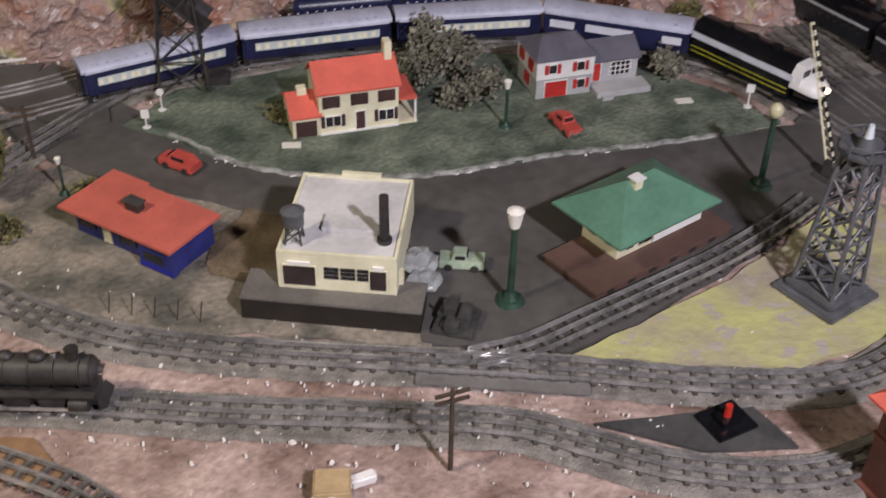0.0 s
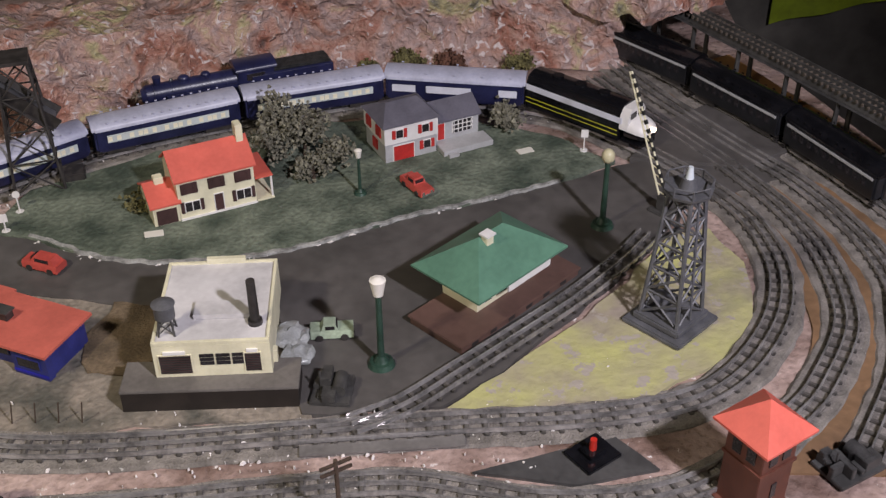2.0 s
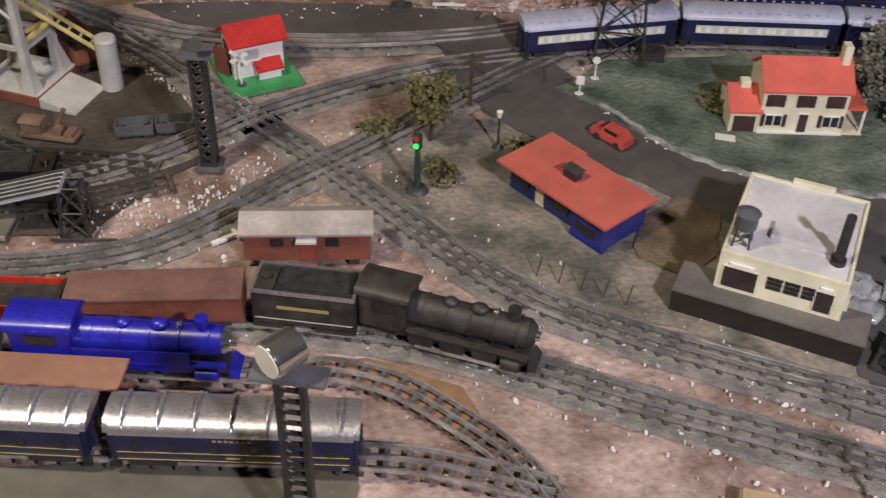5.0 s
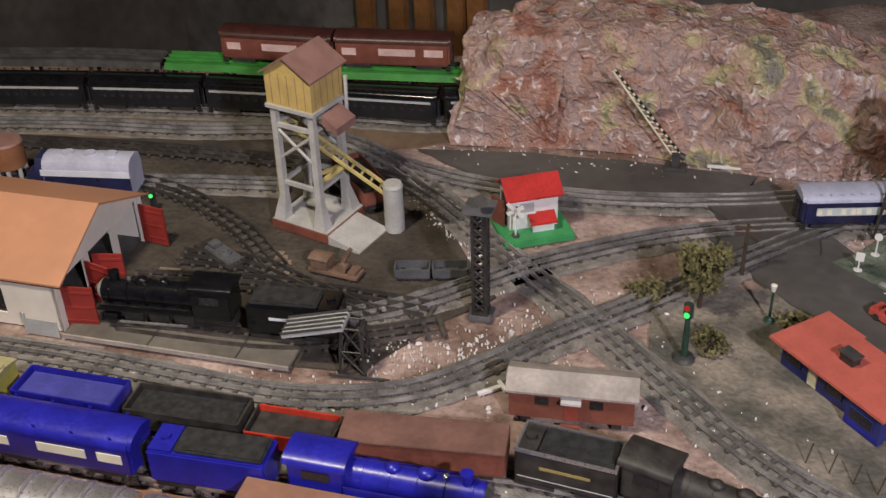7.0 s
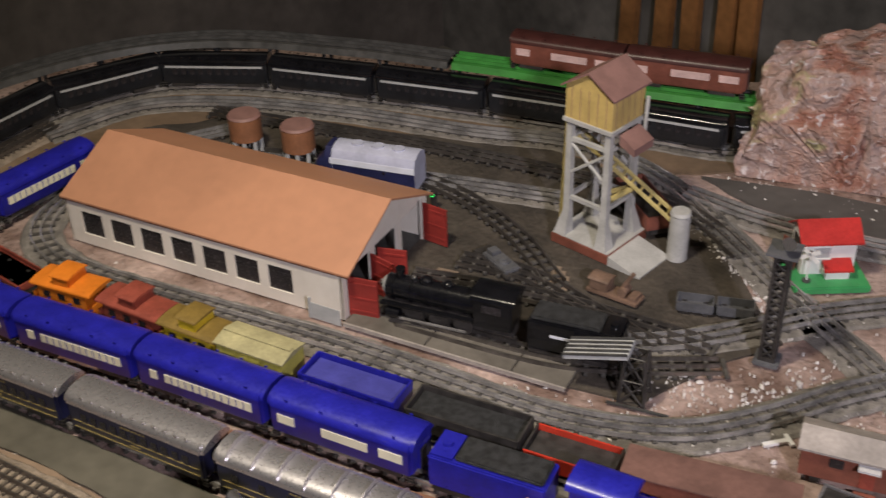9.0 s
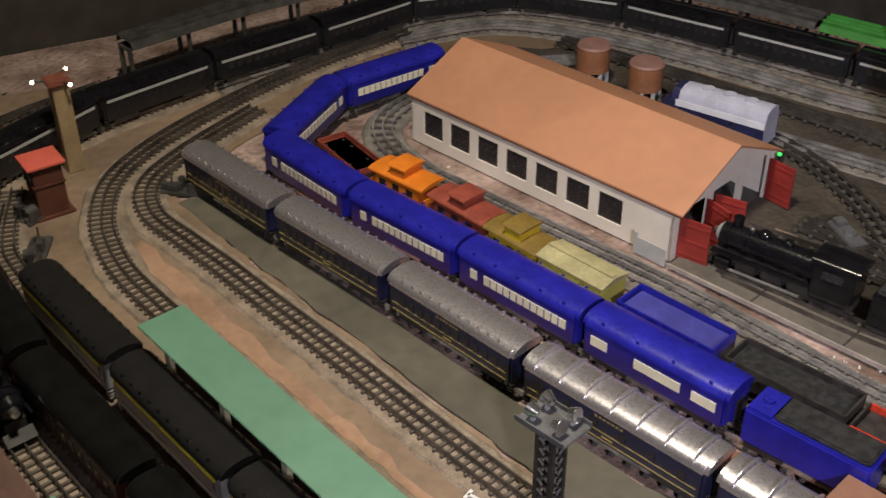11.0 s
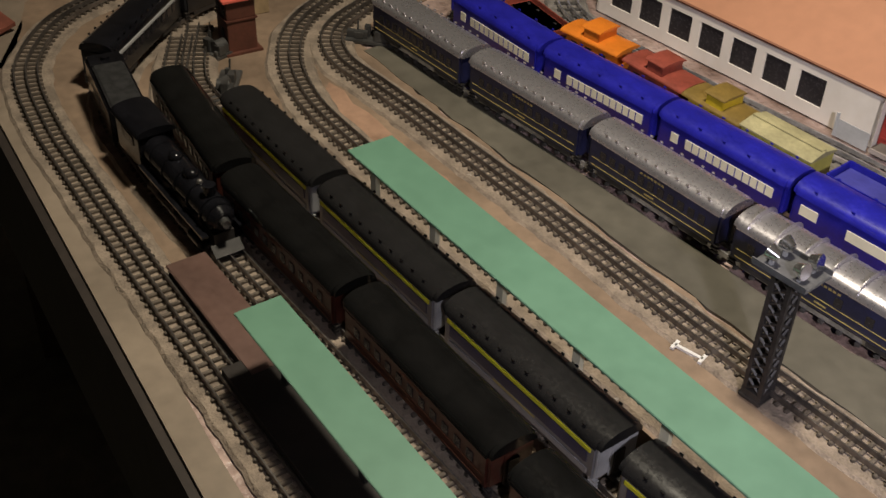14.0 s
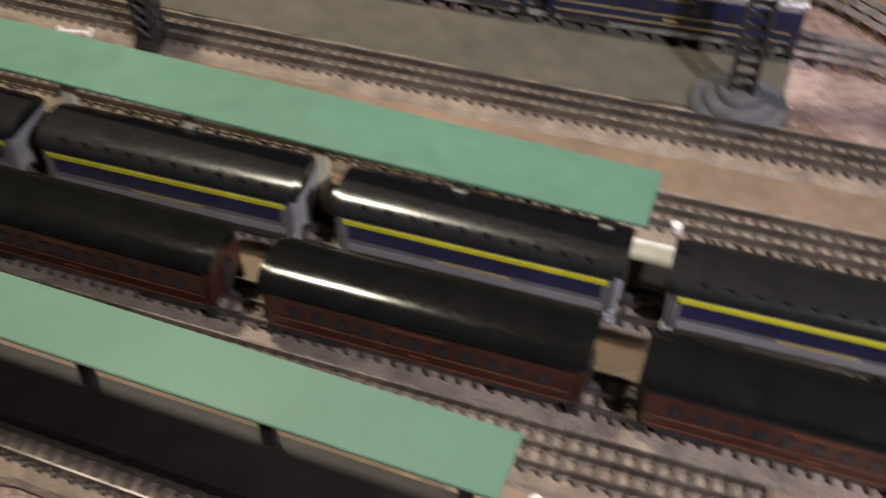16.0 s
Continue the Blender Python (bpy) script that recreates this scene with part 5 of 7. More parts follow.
def station():
    T = pose(0.302, 1.332, 0.0046, 0, 0, 41)
    p = thing("station_platform", "maroon-brown station platform with a dark edge", "platform", T)
    part("deck", B(-0.122, -0.066, 0.010, 0.122, 0.034, 0.014), MAROON_PL, p, bevel=0.001)
    part("skirt", B(-0.119, -0.063, 0, 0.119, 0.031, 0.010), MAROON_PL, p)
    for k in range(6):
        part("skirt_slot", B(-0.1 + k * 0.036, -0.0636, 0.002, -0.088 + k * 0.036, -0.0628, 0.008), SOOT, p)
    s = thing("station", "cream toy station under a green hipped roof", "building", pose(0.305, 1.338, 0.0186, 0, 0, 41))
    part("wall", B(-0.06, -0.032, 0, 0.06, 0.032, 0.05), CREAM, s)
    bm = bmesh.new()
    b = [bm.verts.new(q) for q in ((-0.09, -0.062, 0.047), (0.09, -0.062, 0.047), (0.09, 0.062, 0.047), (-0.09, 0.062, 0.047))]
    t = [bm.verts.new(q) for q in ((-0.024, 0, 0.088), (0.024, 0, 0.088))]
    u = [bm.verts.new((q.co.x, q.co.y, 0.044)) for q in b]
    for f in ((b[0], b[1], t[1], t[0]), (b[1], b[2], t[1]), (b[2], b[3], t[0], t[1]), (b[3], b[0], t[0]), tuple(u)):
        bm.faces.new(f)
    for k in range(4):
        bm.faces.new((b[k], u[k], u[(k + 1) % 4], b[(k + 1) % 4]))
    part("roof", bm, STGREEN, s)
    part("chimney", B(-0.022, -0.014, 0.074, -0.009, -0.002, 0.092), CREAM, s, bevel=0.001)
    part("chimney_cap", B(-0.024, -0.016, 0.092, -0.007, 0.0, 0.0945), WHITE, s)
    part("sign_board", B(-0.03, -0.0605, 0.032, 0.055, -0.058, 0.043), WHITE, s, "white scalloped sign board under the eaves")
    for x in (-0.04, -0.01, 0.03):
        opening(s, x, 0.02, 0.014, 0.022, -0.032, WHITE, WIN)
    for y in (-0.014, 0.014):
        part("end_window", B(-0.0612, y - 0.006, 0.014, -0.0598, y + 0.006, 0.028), LAMPGREEN, s)
    for x in (-0.07, 0.07):
        for y in (-0.045, 0.045):
            part("bracket", Rod((math.copysign(0.058, x), math.copysign(0.03, y), 0.022), (x, y, 0.045), 0.0014, seg=6), CREAM, s)


def motel():
    h = thing("motel", "long dark blue toy building with a flat orange-red roof", "building", pose(-0.325, 1.281, 0.003, 0, 0, -26.8))
    part("wall", B(-0.085, -0.03, 0, 0.085, 0.04, 0.042), MOTEL_BLUE, h)
    part("front_bay", B(0.035, -0.042, 0, 0.088, -0.0305, 0.042), MOTEL_BLUE, h)
    bm = bmesh.new()
    prof = [(-0.094, -0.048), (0.094, -0.048), (0.094, 0.048), (-0.03, 0.048), (-0.03, 0.053), (-0.094, 0.053)]
    top = [bm.verts.new((x, y, 0.046 + (0.005 if abs(y) < 0.045 else 0))) for x, y in prof]
    low = [bm.verts.new((x, y, 0.042)) for x, y in prof]
    bm.faces.new(top)
    bm.faces.new(low[::-1])
    for k in range(6):
        bm.faces.new((top[k], low[k], low[(k + 1) % 6], top[(k + 1) % 6]))
    part("roof", bm, REDROOF2, h, bevel=0.001)
    part("chimney", B(-0.016, -0.008, 0.046, 0.006, 0.006, 0.058), SOOT, h, bevel=0.001)
    part("chimney_cap", B(-0.018, -0.010, 0.058, 0.008, 0.008, 0.060), DARK, h)
    opening(h, -0.03, 0.017, 0.012, 0.03, -0.03, CREAM, CREAM, "door")
    for x in (-0.065, 0.005):
        opening(h, x, 0.022, 0.026, 0.018, -0.03, MOTEL_BLUE, WIN)
    opening(h, 0.06, 0.022, 0.034, 0.014, -0.042, MOTEL_BLUE, WIN)
    part("lower_band", B(0.035, -0.0432, 0.004, 0.088, -0.0422, 0.008), BLUE, h)


def gate_shed():
    b = thing("gateman_shed", "white toy gateman shed with red roof on a green base", "building", pose(-0.860, 1.409, 0.0, 0, 0, 48))
    part("base", B(-0.055, -0.058, 0, 0.055, 0.058, 0.012), GREENBASE, b, bevel=0.002)
    part("wall", gable_wall(-0.038, 0.038, -0.022, 0.03, 0.012, 0.066, 0.086), WHITE, b)
    part("roof", gable(-0.038, 0.038, -0.022, 0.03, 0.066, 0.087, 0.007), DEEPRED, b)
    # thin black plate paints in the shaded inside of the open doorway
    part("doorway_shade", B(-0.0392, -0.010, 0.013, -0.0376, 0.022, 0.060), SOOT, b)
    part("door", B(-0.040, 0.0, 0.013, -0.0385, 0.030, 0.058, m=pose(-0.008, 0.004, 0, 0, 0, 24)), BRICKBROWN, b, "open brown door")
    part("bin", B(-0.006, -0.038, 0.012, 0.028, -0.0225, 0.026), WHITE, b, bevel=0.0006)
    part("bin_roof", along_x(bmesh.new(), [(-0.042, 0.026), (-0.0222, 0.036), (-0.0222, 0.039), (-0.042, 0.029)], -0.010, 0.032), DEEPRED, b)
    part("window", B(-0.022, -0.0232, 0.040, 0.0, -0.0215, 0.056), PALEGREY, b)
    part("sill", B(-0.024, -0.0255, 0.038, 0.002, -0.0218, 0.040), WHITE, b)
    s = thing("crossbuck_sign", "small white crossing sign on a post", "sign", pose(-0.853, 1.357, 0.0121, 0, 0, 10))
    part("post", Rod((0, 0, 0), (0, 0, 0.045), 0.0014, seg=8), WHITE, s)
    for a in (35, -35):
        part("blade", B(-0.016, -0.0022, -0.003, 0.016, -0.0008, 0.003, m=pose(0, 0, 0.046, 0, a, 0)), WHITE, s)
    part("foot", Rod((0, 0, 0), (0, 0, 0.003), 0.006, seg=12), DARK, s)


def hut(x, y, turn, hipped, h, label, w=0.026, eave=0.0125):
    o = thing("switch_tower", label, "building", pose(x, y, 0.0, 0, 0, turn), "switch towers")
    part("lower_wall", B(-w, -w, 0, w, w, h * 0.6), HUTWALL, o, bevel=0.0008)
    part("band", B(-w - 0.002, -w - 0.002, h * 0.6, w + 0.002, w + 0.002, h * 0.63), HUTWALL, o)
    part("upper_wall", B(-w, -w, h * 0.63, w, w, h), HUTWALL, o, bevel=0.0008)
    bm = bmesh.new()
    r = w + eave
    b = [bm.verts.new((a * r, c * r, h)) for a, c in ((-1, -1), (1, -1), (1, 1), (-1, 1))]
    u = [bm.verts.new((a * r, c * r, h - 0.003)) for a, c in ((-1, -1), (1, -1), (1, 1), (-1, 1))]
    t = bm.verts.new((0, 0, h + (0.034 if hipped else 0.007)))
    bm.faces.new(u[::-1])
    for k in range(4):
        bm.faces.new((b[k], b[(k + 1) % 4], t))
        bm.faces.new((u[k], u[(k + 1) % 4], b[(k + 1) % 4], b[k]))
    part("roof", bm, REDROOF, o)
    for s in (-1, 1):
        part("window", B(s * 0.010 - 0.006, -w - 0.0012, h * 0.7, s * 0.010 + 0.006, -w + 0.0004, h * 0.9), WIN, o)
        part("window", B(-w - 0.0012, s * 0.010 - 0.006, h * 0.7, -w + 0.0004, s * 0.010 + 0.006, h * 0.9), WIN, o)
    part("slot_window", B(-0.004, -w - 0.0012, h * 0.25, 0.004, -w + 0.0004, h * 0.42), WIN, o)
    part("foot", B(-w - 0.006, -w - 0.006, 0, w + 0.006, w + 0.006, 0.005), HUTWALL, o)


def lattice(o, base, top, z0, z1, n, material, r=0.0022, name="brace"):
    for a, c in ((-1, -1), (1, -1), (1, 1), (-1, 1)):
        part("leg", Rod((a * base, c * base, z0), (a * top, c * top, z1), r, seg=6), material, o)
    k4 = ((-1, -1), (1, -1), (1, 1), (-1, 1))
    for k in range(n):
        ta, tb = k / n, (k + 1) / n
        wa, wb = base + (top - base) * ta, base + (top - base) * tb
        za, zb = z0 + (z1 - z0) * ta, z0 + (z1 - z0) * tb
        for j in range(4):
            a, b = k4[j], k4[(j + 1) % 4]
            part(name, Rod((a[0] * wa, a[1] * wa, za), (b[0] * wb, b[1] * wb, zb), r * 0.6, seg=5), material, o)
            part(name, Rod((b[0] * wa, b[1] * wa, za), (a[0] * wb, a[1] * wb, zb), r * 0.6, seg=5), material, o)
            part("girt", Rod((a[0] * wb, a[1] * wb, zb), (b[0] * wb, b[1] * wb, zb), r * 0.6, seg=5), material, o)


def beacon_tower():
    o = thing("beacon_tower", "dark grey lattice beacon tower on a stepped base", "tower", pose(0.537, 1.252, 0.0035, 0, 0, 40.5))
    part("base", B(-0.046, -0.046, 0, 0.046, 0.046, 0.008), GUN, o, bevel=0.002)
    part("step", B(-0.036, -0.036, 0.008, 0.036, 0.036, 0.018), GUN, o, bevel=0.002)
    lattice(o, 0.029, 0.016, 0.018, 0.205, 5, GUN, 0.0030)
    part("ladder", Rod((0.0, -0.030, 0.018), (0, -0.017, 0.205), 0.0022, seg=6), GUN, o)
    part("gallery", Rod((0, 0, 0.205), (0, 0, 0.210), 0.031, 0.033, seg=8), GUN, o)
    for k in range(8):
        a = k * math.pi / 4
        part("rail_post", Rod((0.031 * math.cos(a), 0.031 * math.sin(a), 0.21), (0.031 * math.cos(a), 0.031 * math.sin(a), 0.222), 0.0012, seg=6), GUN, o)
    bm = bmesh.new()
    for k in range(8):
        a, b = k * math.pi / 4, (k + 1) * math.pi / 4
        rod(bm, (0.031 * math.cos(a), 0.031 * math.sin(a), 0.222), (0.031 * math.cos(b), 0.031 * math.sin(b), 0.222), 0.0011, None, 5)
    part("handrail", bm, GUN, o)
    part("lamp_foot", Rod((0, 0, 0.21), (0, 0, 0.224), 0.012, 0.008, seg=14), GUN, o)
    part("lens", Rod((0, 0, 0.224), (0, 0, 0.240), 0.0055, 0.003, seg=14), mat("clear_beacon_glass", (0.6, 0.65, 0.7), 0.1, vary=0.05, bump=0), o)


def street_lamp(x, y, h, z, label, head):
    o = thing("street_lamp", label, "street lamp", pose(x, y, z), "street lamps")
    part("foot", Rod((0, 0, 0), (0, 0, 0.006 * h / 0.13), 0.017 * h / 0.13, 0.014 * h / 0.13, seg=20), LAMPGREEN, o)
    part("collar", Rod((0, 0, 0.005 * h / 0.13), (0, 0, 0.014 * h / 0.13), 0.010 * h / 0.13, 0.005 * h / 0.13, seg=16), LAMPGREEN, o)
    part("post", Rod((0, 0, 0.01 * h / 0.13), (0, 0, h * 0.82), 0.0045 * h / 0.13, 0.0036 * h / 0.13, seg=14), LAMPGREEN, o)
    if head == "cone":
        part("globe", Rod((0, 0, h * 0.81), (0, 0, h * 0.97), 0.006 * h / 0.13, 0.0098 * h / 0.13, seg=16), LAMPGLASS, o)
        part("cap", Rod((0, 0, h * 0.97), (0, 0, h), 0.009 * h / 0.13, 0.003 * h / 0.13, seg=16), LAMPGLASS, o)
    else:
        part("globe", ball(bmesh.new(), (0, 0, h * 0.9), 0.0095 * h / 0.13, 3, (1, 1, 1.2)), mat("yellowed_globe", (0.5, 0.46, 0.30), 0.35, vary=0.1), o)


def engine_house():
    h = thing("engine_house", "long white engine shed with a terracotta roof and red doors", "building", pose(-1.733, 0.666, 0.001, 0, 0, 19.7))
    L, D, z1, z2 = 0.503, 0.245, 0.078, 0.132
    xs = [0.0]
    for k in range(7):
        x = 0.027 + k * 0.058
        xs += [x, x + 0.043]
    xs.append(L)
    for a, b in zip(xs[0::2], xs[1::2]):
        part("wall_pier", B(a, 0, 0, b, 0.004, z1), CHALK, h)
    for k in range(7):
        x = 0.027 + k * 0.058
        part("wall_panel", B(x, 0, 0, x + 0.043, 0.004, 0.019), CHALK, h)
        part("wall_panel", B(x, 0, 0.060, x + 0.043, 0.004, z1), CHALK, h)
        w = part("window", B(x, 0.0025, 0.019, x + 0.043, 0.0035, 0.060), WIN, h)
        part("frame", B(x, 0.0005, 0.019, x + 0.0014, 0.0024, 0.060), CHALK, w)
    part("back_wall", B(0, D - 0.004, 0, L, D, z1), CHALK, h)
    part("end_wall", along_x(bmesh.new(), [(0, 0), (D, 0), (D, z1), (D / 2, z2), (0, z1)], 0, 0.004), CHALK, h)
    part("gable", along_x(bmesh.new(), [(0, z1), (0.03, z1), (0.03, z1 - 0.004), (D - 0.03, z1 - 0.004), (D - 0.03, z1), (D, z1), (D / 2, z2)], L - 0.004, L), CHALK, h)
    for y in (0.0, 0.078, 0.155, D - 0.012):
        part("door_post", B(L - 0.006, y, 0, L - 0.0005, y + 0.012, z1 - 0.002), CHALK, h)
    for s in (0, 1):
        a, b = ((-0.003, z1 - 0.001), (D / 2, z2 + 0.001)) if not s else ((D + 0.003, z1 - 0.001), (D / 2, z2 + 0.001))
        part("roof_slope", along_x(bmesh.new(), [a, b, (b[0], b[1] + 0.003), (a[0], a[1] + 0.003)], -0.006, L + 0.012), COPPER, h)
        part("eave_trim", along_x(bmesh.new(), [(a[0], a[1] - 0.002), (a[0] + (0.002 if not s else -0.002), a[1] - 0.002), (a[0] + (0.002 if not s else -0.002), a[1]), (a[0], a[1])], -0.006, L + 0.012), MAROON, h)
    for y, ang in ((0.012, 8), (0.076, -14), (0.094, 12), (0.233, -8)):
        d = part("door", B(0, -0.0015, 0.003, 0.044, 0.0015, 0.068, m=pose(L + 0.001, y, 0, 0, 0, ang)), DOORRED, h, "open red door leaf")
        for z in (0.012, 0.034, 0.058):
            part("batten", B(0.002, -0.0024, z, 0.042, 0.0024, z + 0.003, m=pose(L + 0.001, y, 0, 0, 0, ang)), DOORRED, d)
    part("floor", B(0.004, 0.004, 0.0, L - 0.006, D - 0.004, 0.0015), DARK, h)
    f = thing("fence", "low clear plastic fence in front of the shed", "fence", pose(-1.30, 0.805, 0.002, 0, 0, 19))
    part("panel", B(0, 0, 0, 0.05, 0.0012, 0.026), PALEGREY, f)
    part("post", B(-0.002, -0.001, 0, 0.0015, 0.002, 0.034), PALEGREY, f)
    r = thing("ramp", "flat grey board beside the yard lead", "board", pose(-1.25, 0.825, 0.004, 0, 0, 20))
    for x0, x1, w in ((0.0, 0.124, 0.05), (0.1255, 0.252, 0.0495), (0.2535, 0.33, 0.046)):
        part("board", B(x0, 0, 0, x1, w, 0.004), mat("grey_board", (0.13, 0.115, 0.10), 0.65, vary=0.2, scale=10), r, bevel=0.001)
    part("kerb_strip", B(0.0, -0.0035, 0, 0.33, -0.0005, 0.006), SHEDROOF, r)


def coal_tower():
    o = thing("coaling_tower", "tall grey coaling tower with a mustard bin and brown roof", "tower", pose(-1.148, 1.245, 0.002, 0, 0, 4))
    part("base", B(-0.052, -0.05, 0, 0.055, 0.052, 0.016), BRICKBROWN, o, bevel=0.001)
    part("base_top", B(-0.050, -0.048, 0.016, 0.053, 0.050, 0.0175), CONC, o)
    part("apron", extrude_profile(bmesh.new(), [(0.0555, 0.0), (0.112, 0.0), (0.112, 0.002), (0.0555, 0.0155)], -0.05, 0.03), CONC, o)
    X, Y = 0.034, 0.033
    for a, c in ((-1, -1), (1, -1), (1, 1), (-1, 1)):
        bm = bmesh.new()
        x, y = a * X, c * Y
        lo = [bm.verts.new((x + a * 0.004 + p * 0.0105, y + c * 0.004 + q * 0.0105, 0.0175)) for p, q in ((-1, -1), (1, -1), (1, 1), (-1, 1))]
        md = [bm.verts.new((x + p * 0.0052, y + q * 0.0052, 0.058)) for p, q in ((-1, -1), (1, -1), (1, 1), (-1, 1))]
        hi = [bm.verts.new((x + p * 0.0046, y + q * 0.0046, 0.206)) for p, q in ((-1, -1), (1, -1), (1, 1), (-1, 1))]
        for p, q in ((lo, md), (md, hi)):
            for k in range(4):
                bm.faces.new((p[k], p[(k + 1) % 4], q[(k + 1) % 4], q[k]))
        bm.faces.new(hi)
        part("leg", bm, CONC, o)
    for c in (-1, 1):
        y = c * Y
        part("cross_brace", Rod((-X, y, 0.120), (X, y, 0.172), 0.0026, seg=6), CONC, o)
        part("cross_brace", Rod((X, y, 0.120), (-X, y, 0.172), 0.0026, seg=6), CONC, o)
        for z in (0.080, 0.178):
            part("girt", B(-X, y - 0.003, z - 0.003, X, y + 0.003, z + 0.003), CONC, o)
        for z in (0.080, 0.178):
            part("girt", B(c * X - 0.003, -Y, z - 0.0028, c * X + 0.003, Y, z + 0.0028), CONC, o)
    part("top_frame", B(-0.044, -0.042, 0.206, 0.044, 0.042, 0.213), CONC, o, bevel=0.0008)
    part("bin", extrude_profile(bmesh.new(), [(-0.041, 0.213), (0.041, 0.213), (0.041, 0.264), (0, 0.290), (-0.041, 0.264)], -0.039, 0.039), TOWERYEL, o)
    for sgn in (-1, 1):
        for k in range(5):
            y = -0.030 + k * 0.015
            part("plank_seam", B(sgn * 0.041 - 0.0003, y - 0.0004, 0.215, sgn * 0.041 + 0.0004, y + 0.0004, 0.262), TOWERROOF, o)
    for k in range(5):
        x = -0.030 + k * 0.015
        part("plank_seam", B(x - 0.0004, -0.0394, 0.215, x + 0.0004, -0.0387, 0.264), TOWERROOF, o)
    part("bin_roof", extrude_profile(bmesh.new(), [(-0.047, 0.2605), (0, 0.2905), (0.047, 0.2605), (0.047, 0.2635), (0, 0.2938), (-0.047, 0.2635)], -0.045, 0.045), TOWERROOF, o)
    part("chute", extrude_profile(bmesh.new(), [(0.0465, 0.206), (0.072, 0.190), (0.072, 0.178), (0.0465, 0.190)], -0.026, 0.022), TOWERROOF, o)
    part("hoist_pipe", Rod((0.048, 0.034, 0.186), (0.050, 0.034, 0.245), 0.003, seg=8), CONC, o)
    k = thing("conveyor", "straw yellow toy conveyor ladder from the coaling tower", "conveyor", pose(-1.148, 1.245, 0.0, 0, 0, 21))
    bm = bmesh.new()
    a, b = Vector((-0.035, 0.0, 0.178)), Vector((0.118, 0.01, 0.060))
    for s in (-0.011, 0.011):
        part("side_beam", Rod(a + Vector((0, s, 0)), b + Vector((0, s, 0)), 0.0034, seg=6), CONVEYOR, k)
    for j in range(12):
        p = a.lerp(b, j / 11)
        part("rung", Rod(p + Vector((0, -0.011, 0)), p + Vector((0, 0.011, 0)), 0.0022, seg=5), CONVEYOR, k)
    part("strut", Rod((0.05, 0, 0.105), (0.01, 0, 0.07), 0.005, seg=6), CONVEYOR, k)
    part("tail_leg", Rod((-0.064, 0.012, 0.0), (-0.058, 0.012, 0.205), 0.005, seg=6), CONVEYOR, k)
    part("strut", Rod((0.05, 0.008, 0.105), (0.012, 0.008, 0.085), 0.004, seg=6), CONVEYOR, k)
    t = thing("silo", "pale grey round silo beside the diagonal track", "tank", pose(-1.030, 1.289, 0.0016))
    part("shell", Rod((0, 0, 0), (0, 0, 0.078), 0.0155, 0.0150, seg=22), CONC, t, bevel=0.001)
    part("lid", Rod((0, 0, 0.078), (0, 0, 0.083), 0.016, 0.014, seg=22), CONC, t)


def drum_tank(x, y):
    o = thing("oil_tank", "orange-brown round tank on grey legs", "tank", pose(x, y, 0.001), "oil tanks")
    part("tank", Rod((0, 0, 0.034), (0, 0, 0.076), 0.029, seg=24), mat("orange_brown_tank", (0.26, 0.11, 0.055), 0.55, vary=0.15), o)
    part("lid", Rod((0, 0, 0.076), (0, 0, 0.080), 0.030, 0.027, seg=24), TOWERROOF, o)
    for k in range(8):
        a = k * math.pi / 4
        part("leg", Rod((0.025 * math.cos(a), 0.025 * math.sin(a), 0), (0.025 * math.cos(a), 0.025 * math.sin(a), 0.034), 0.004, seg=6), PALEGREY, o)


def mast(x, y, h, head, label, w=0.0125):
    o = thing("floodlight_tower", label, "tower", pose(x, y, 0.002, 0, 0, 20), "light towers")
    k = 1.5 if head == "flood" else 2.0
    part("base", B(-w * k, -w * k, 0, w * k, w * k, 0.006), SOOT if head == "flood" else GUN, o, bevel=0.0015)
    part("collar", B(-w * 1.3, -w * 1.3, 0.006, w * 1.3, w * 1.3, 0.012), SOOT, o)
    for a, c in ((-1, -1), (1, -1), (1, 1), (-1, 1)):
        part("leg", B(a * w - 0.0022, c * w - 0.0022, 0.012, a * w + 0.0022, c * w + 0.0022, h), SOOT, o)
    n = int(h / (w * 1.6))
    for k in range(n):
        z0, z1 = 0.012 + (h - 0.012) * k / n, 0.012 + (h - 0.012) * (k + 1) / n
        for s in (-1, 1):
            for a, b in (((-w, s * w), (w, s * w)), ((w, s * w), (-w, s * w)), ((s * w, -w), (s * w, w)), ((s * w, w), (s * w, -w))):
                part("brace", Rod((*a, z0), (*b, z1), 0.0019, seg=5), SOOT, o)
    if head == "flood":
        part("platform", B(-0.029, -0.020, h, 0.029, 0.020, h + 0.003), GUN, o, bevel=0.0008)
        for s in (-1, 1):
            part("railing", B(-0.029, s * 0.020 - 0.0008, h + 0.003, 0.029, s * 0.020 + 0.0008, h + 0.008), GUN, o)
            for q in (-1, 1):
                part("bracket", B(s * 0.015 - 0.0018, q * 0.010 - 0.0018, h + 0.003, s * 0.015 + 0.0018, q * 0.010 + 0.0018, h + 0.010), PALEGREY, o)
                part("reflector", Rod((s * 0.009, q * 0.010, h + 0.014), (s * 0.020, q * 0.011, h + 0.016), 0.0048, 0.0086, seg=22), CHROME, o, bevel=0.001)
    else:
        part("platform", B(-0.02, -0.02, h, 0.02, 0.02, h + 0.003), GUN, o)
        part("lamp_arm", Rod((0, 0, h), (0.002, -0.012, h + 0.014), 0.002, seg=6), PALEGREY, o)
        part("lamp_shade", Rod((0.002, -0.012, h + 0.014), (0.006, -0.018, h + 0.022), 0.004, 0.009, seg=14), CHROME, o)
    return o


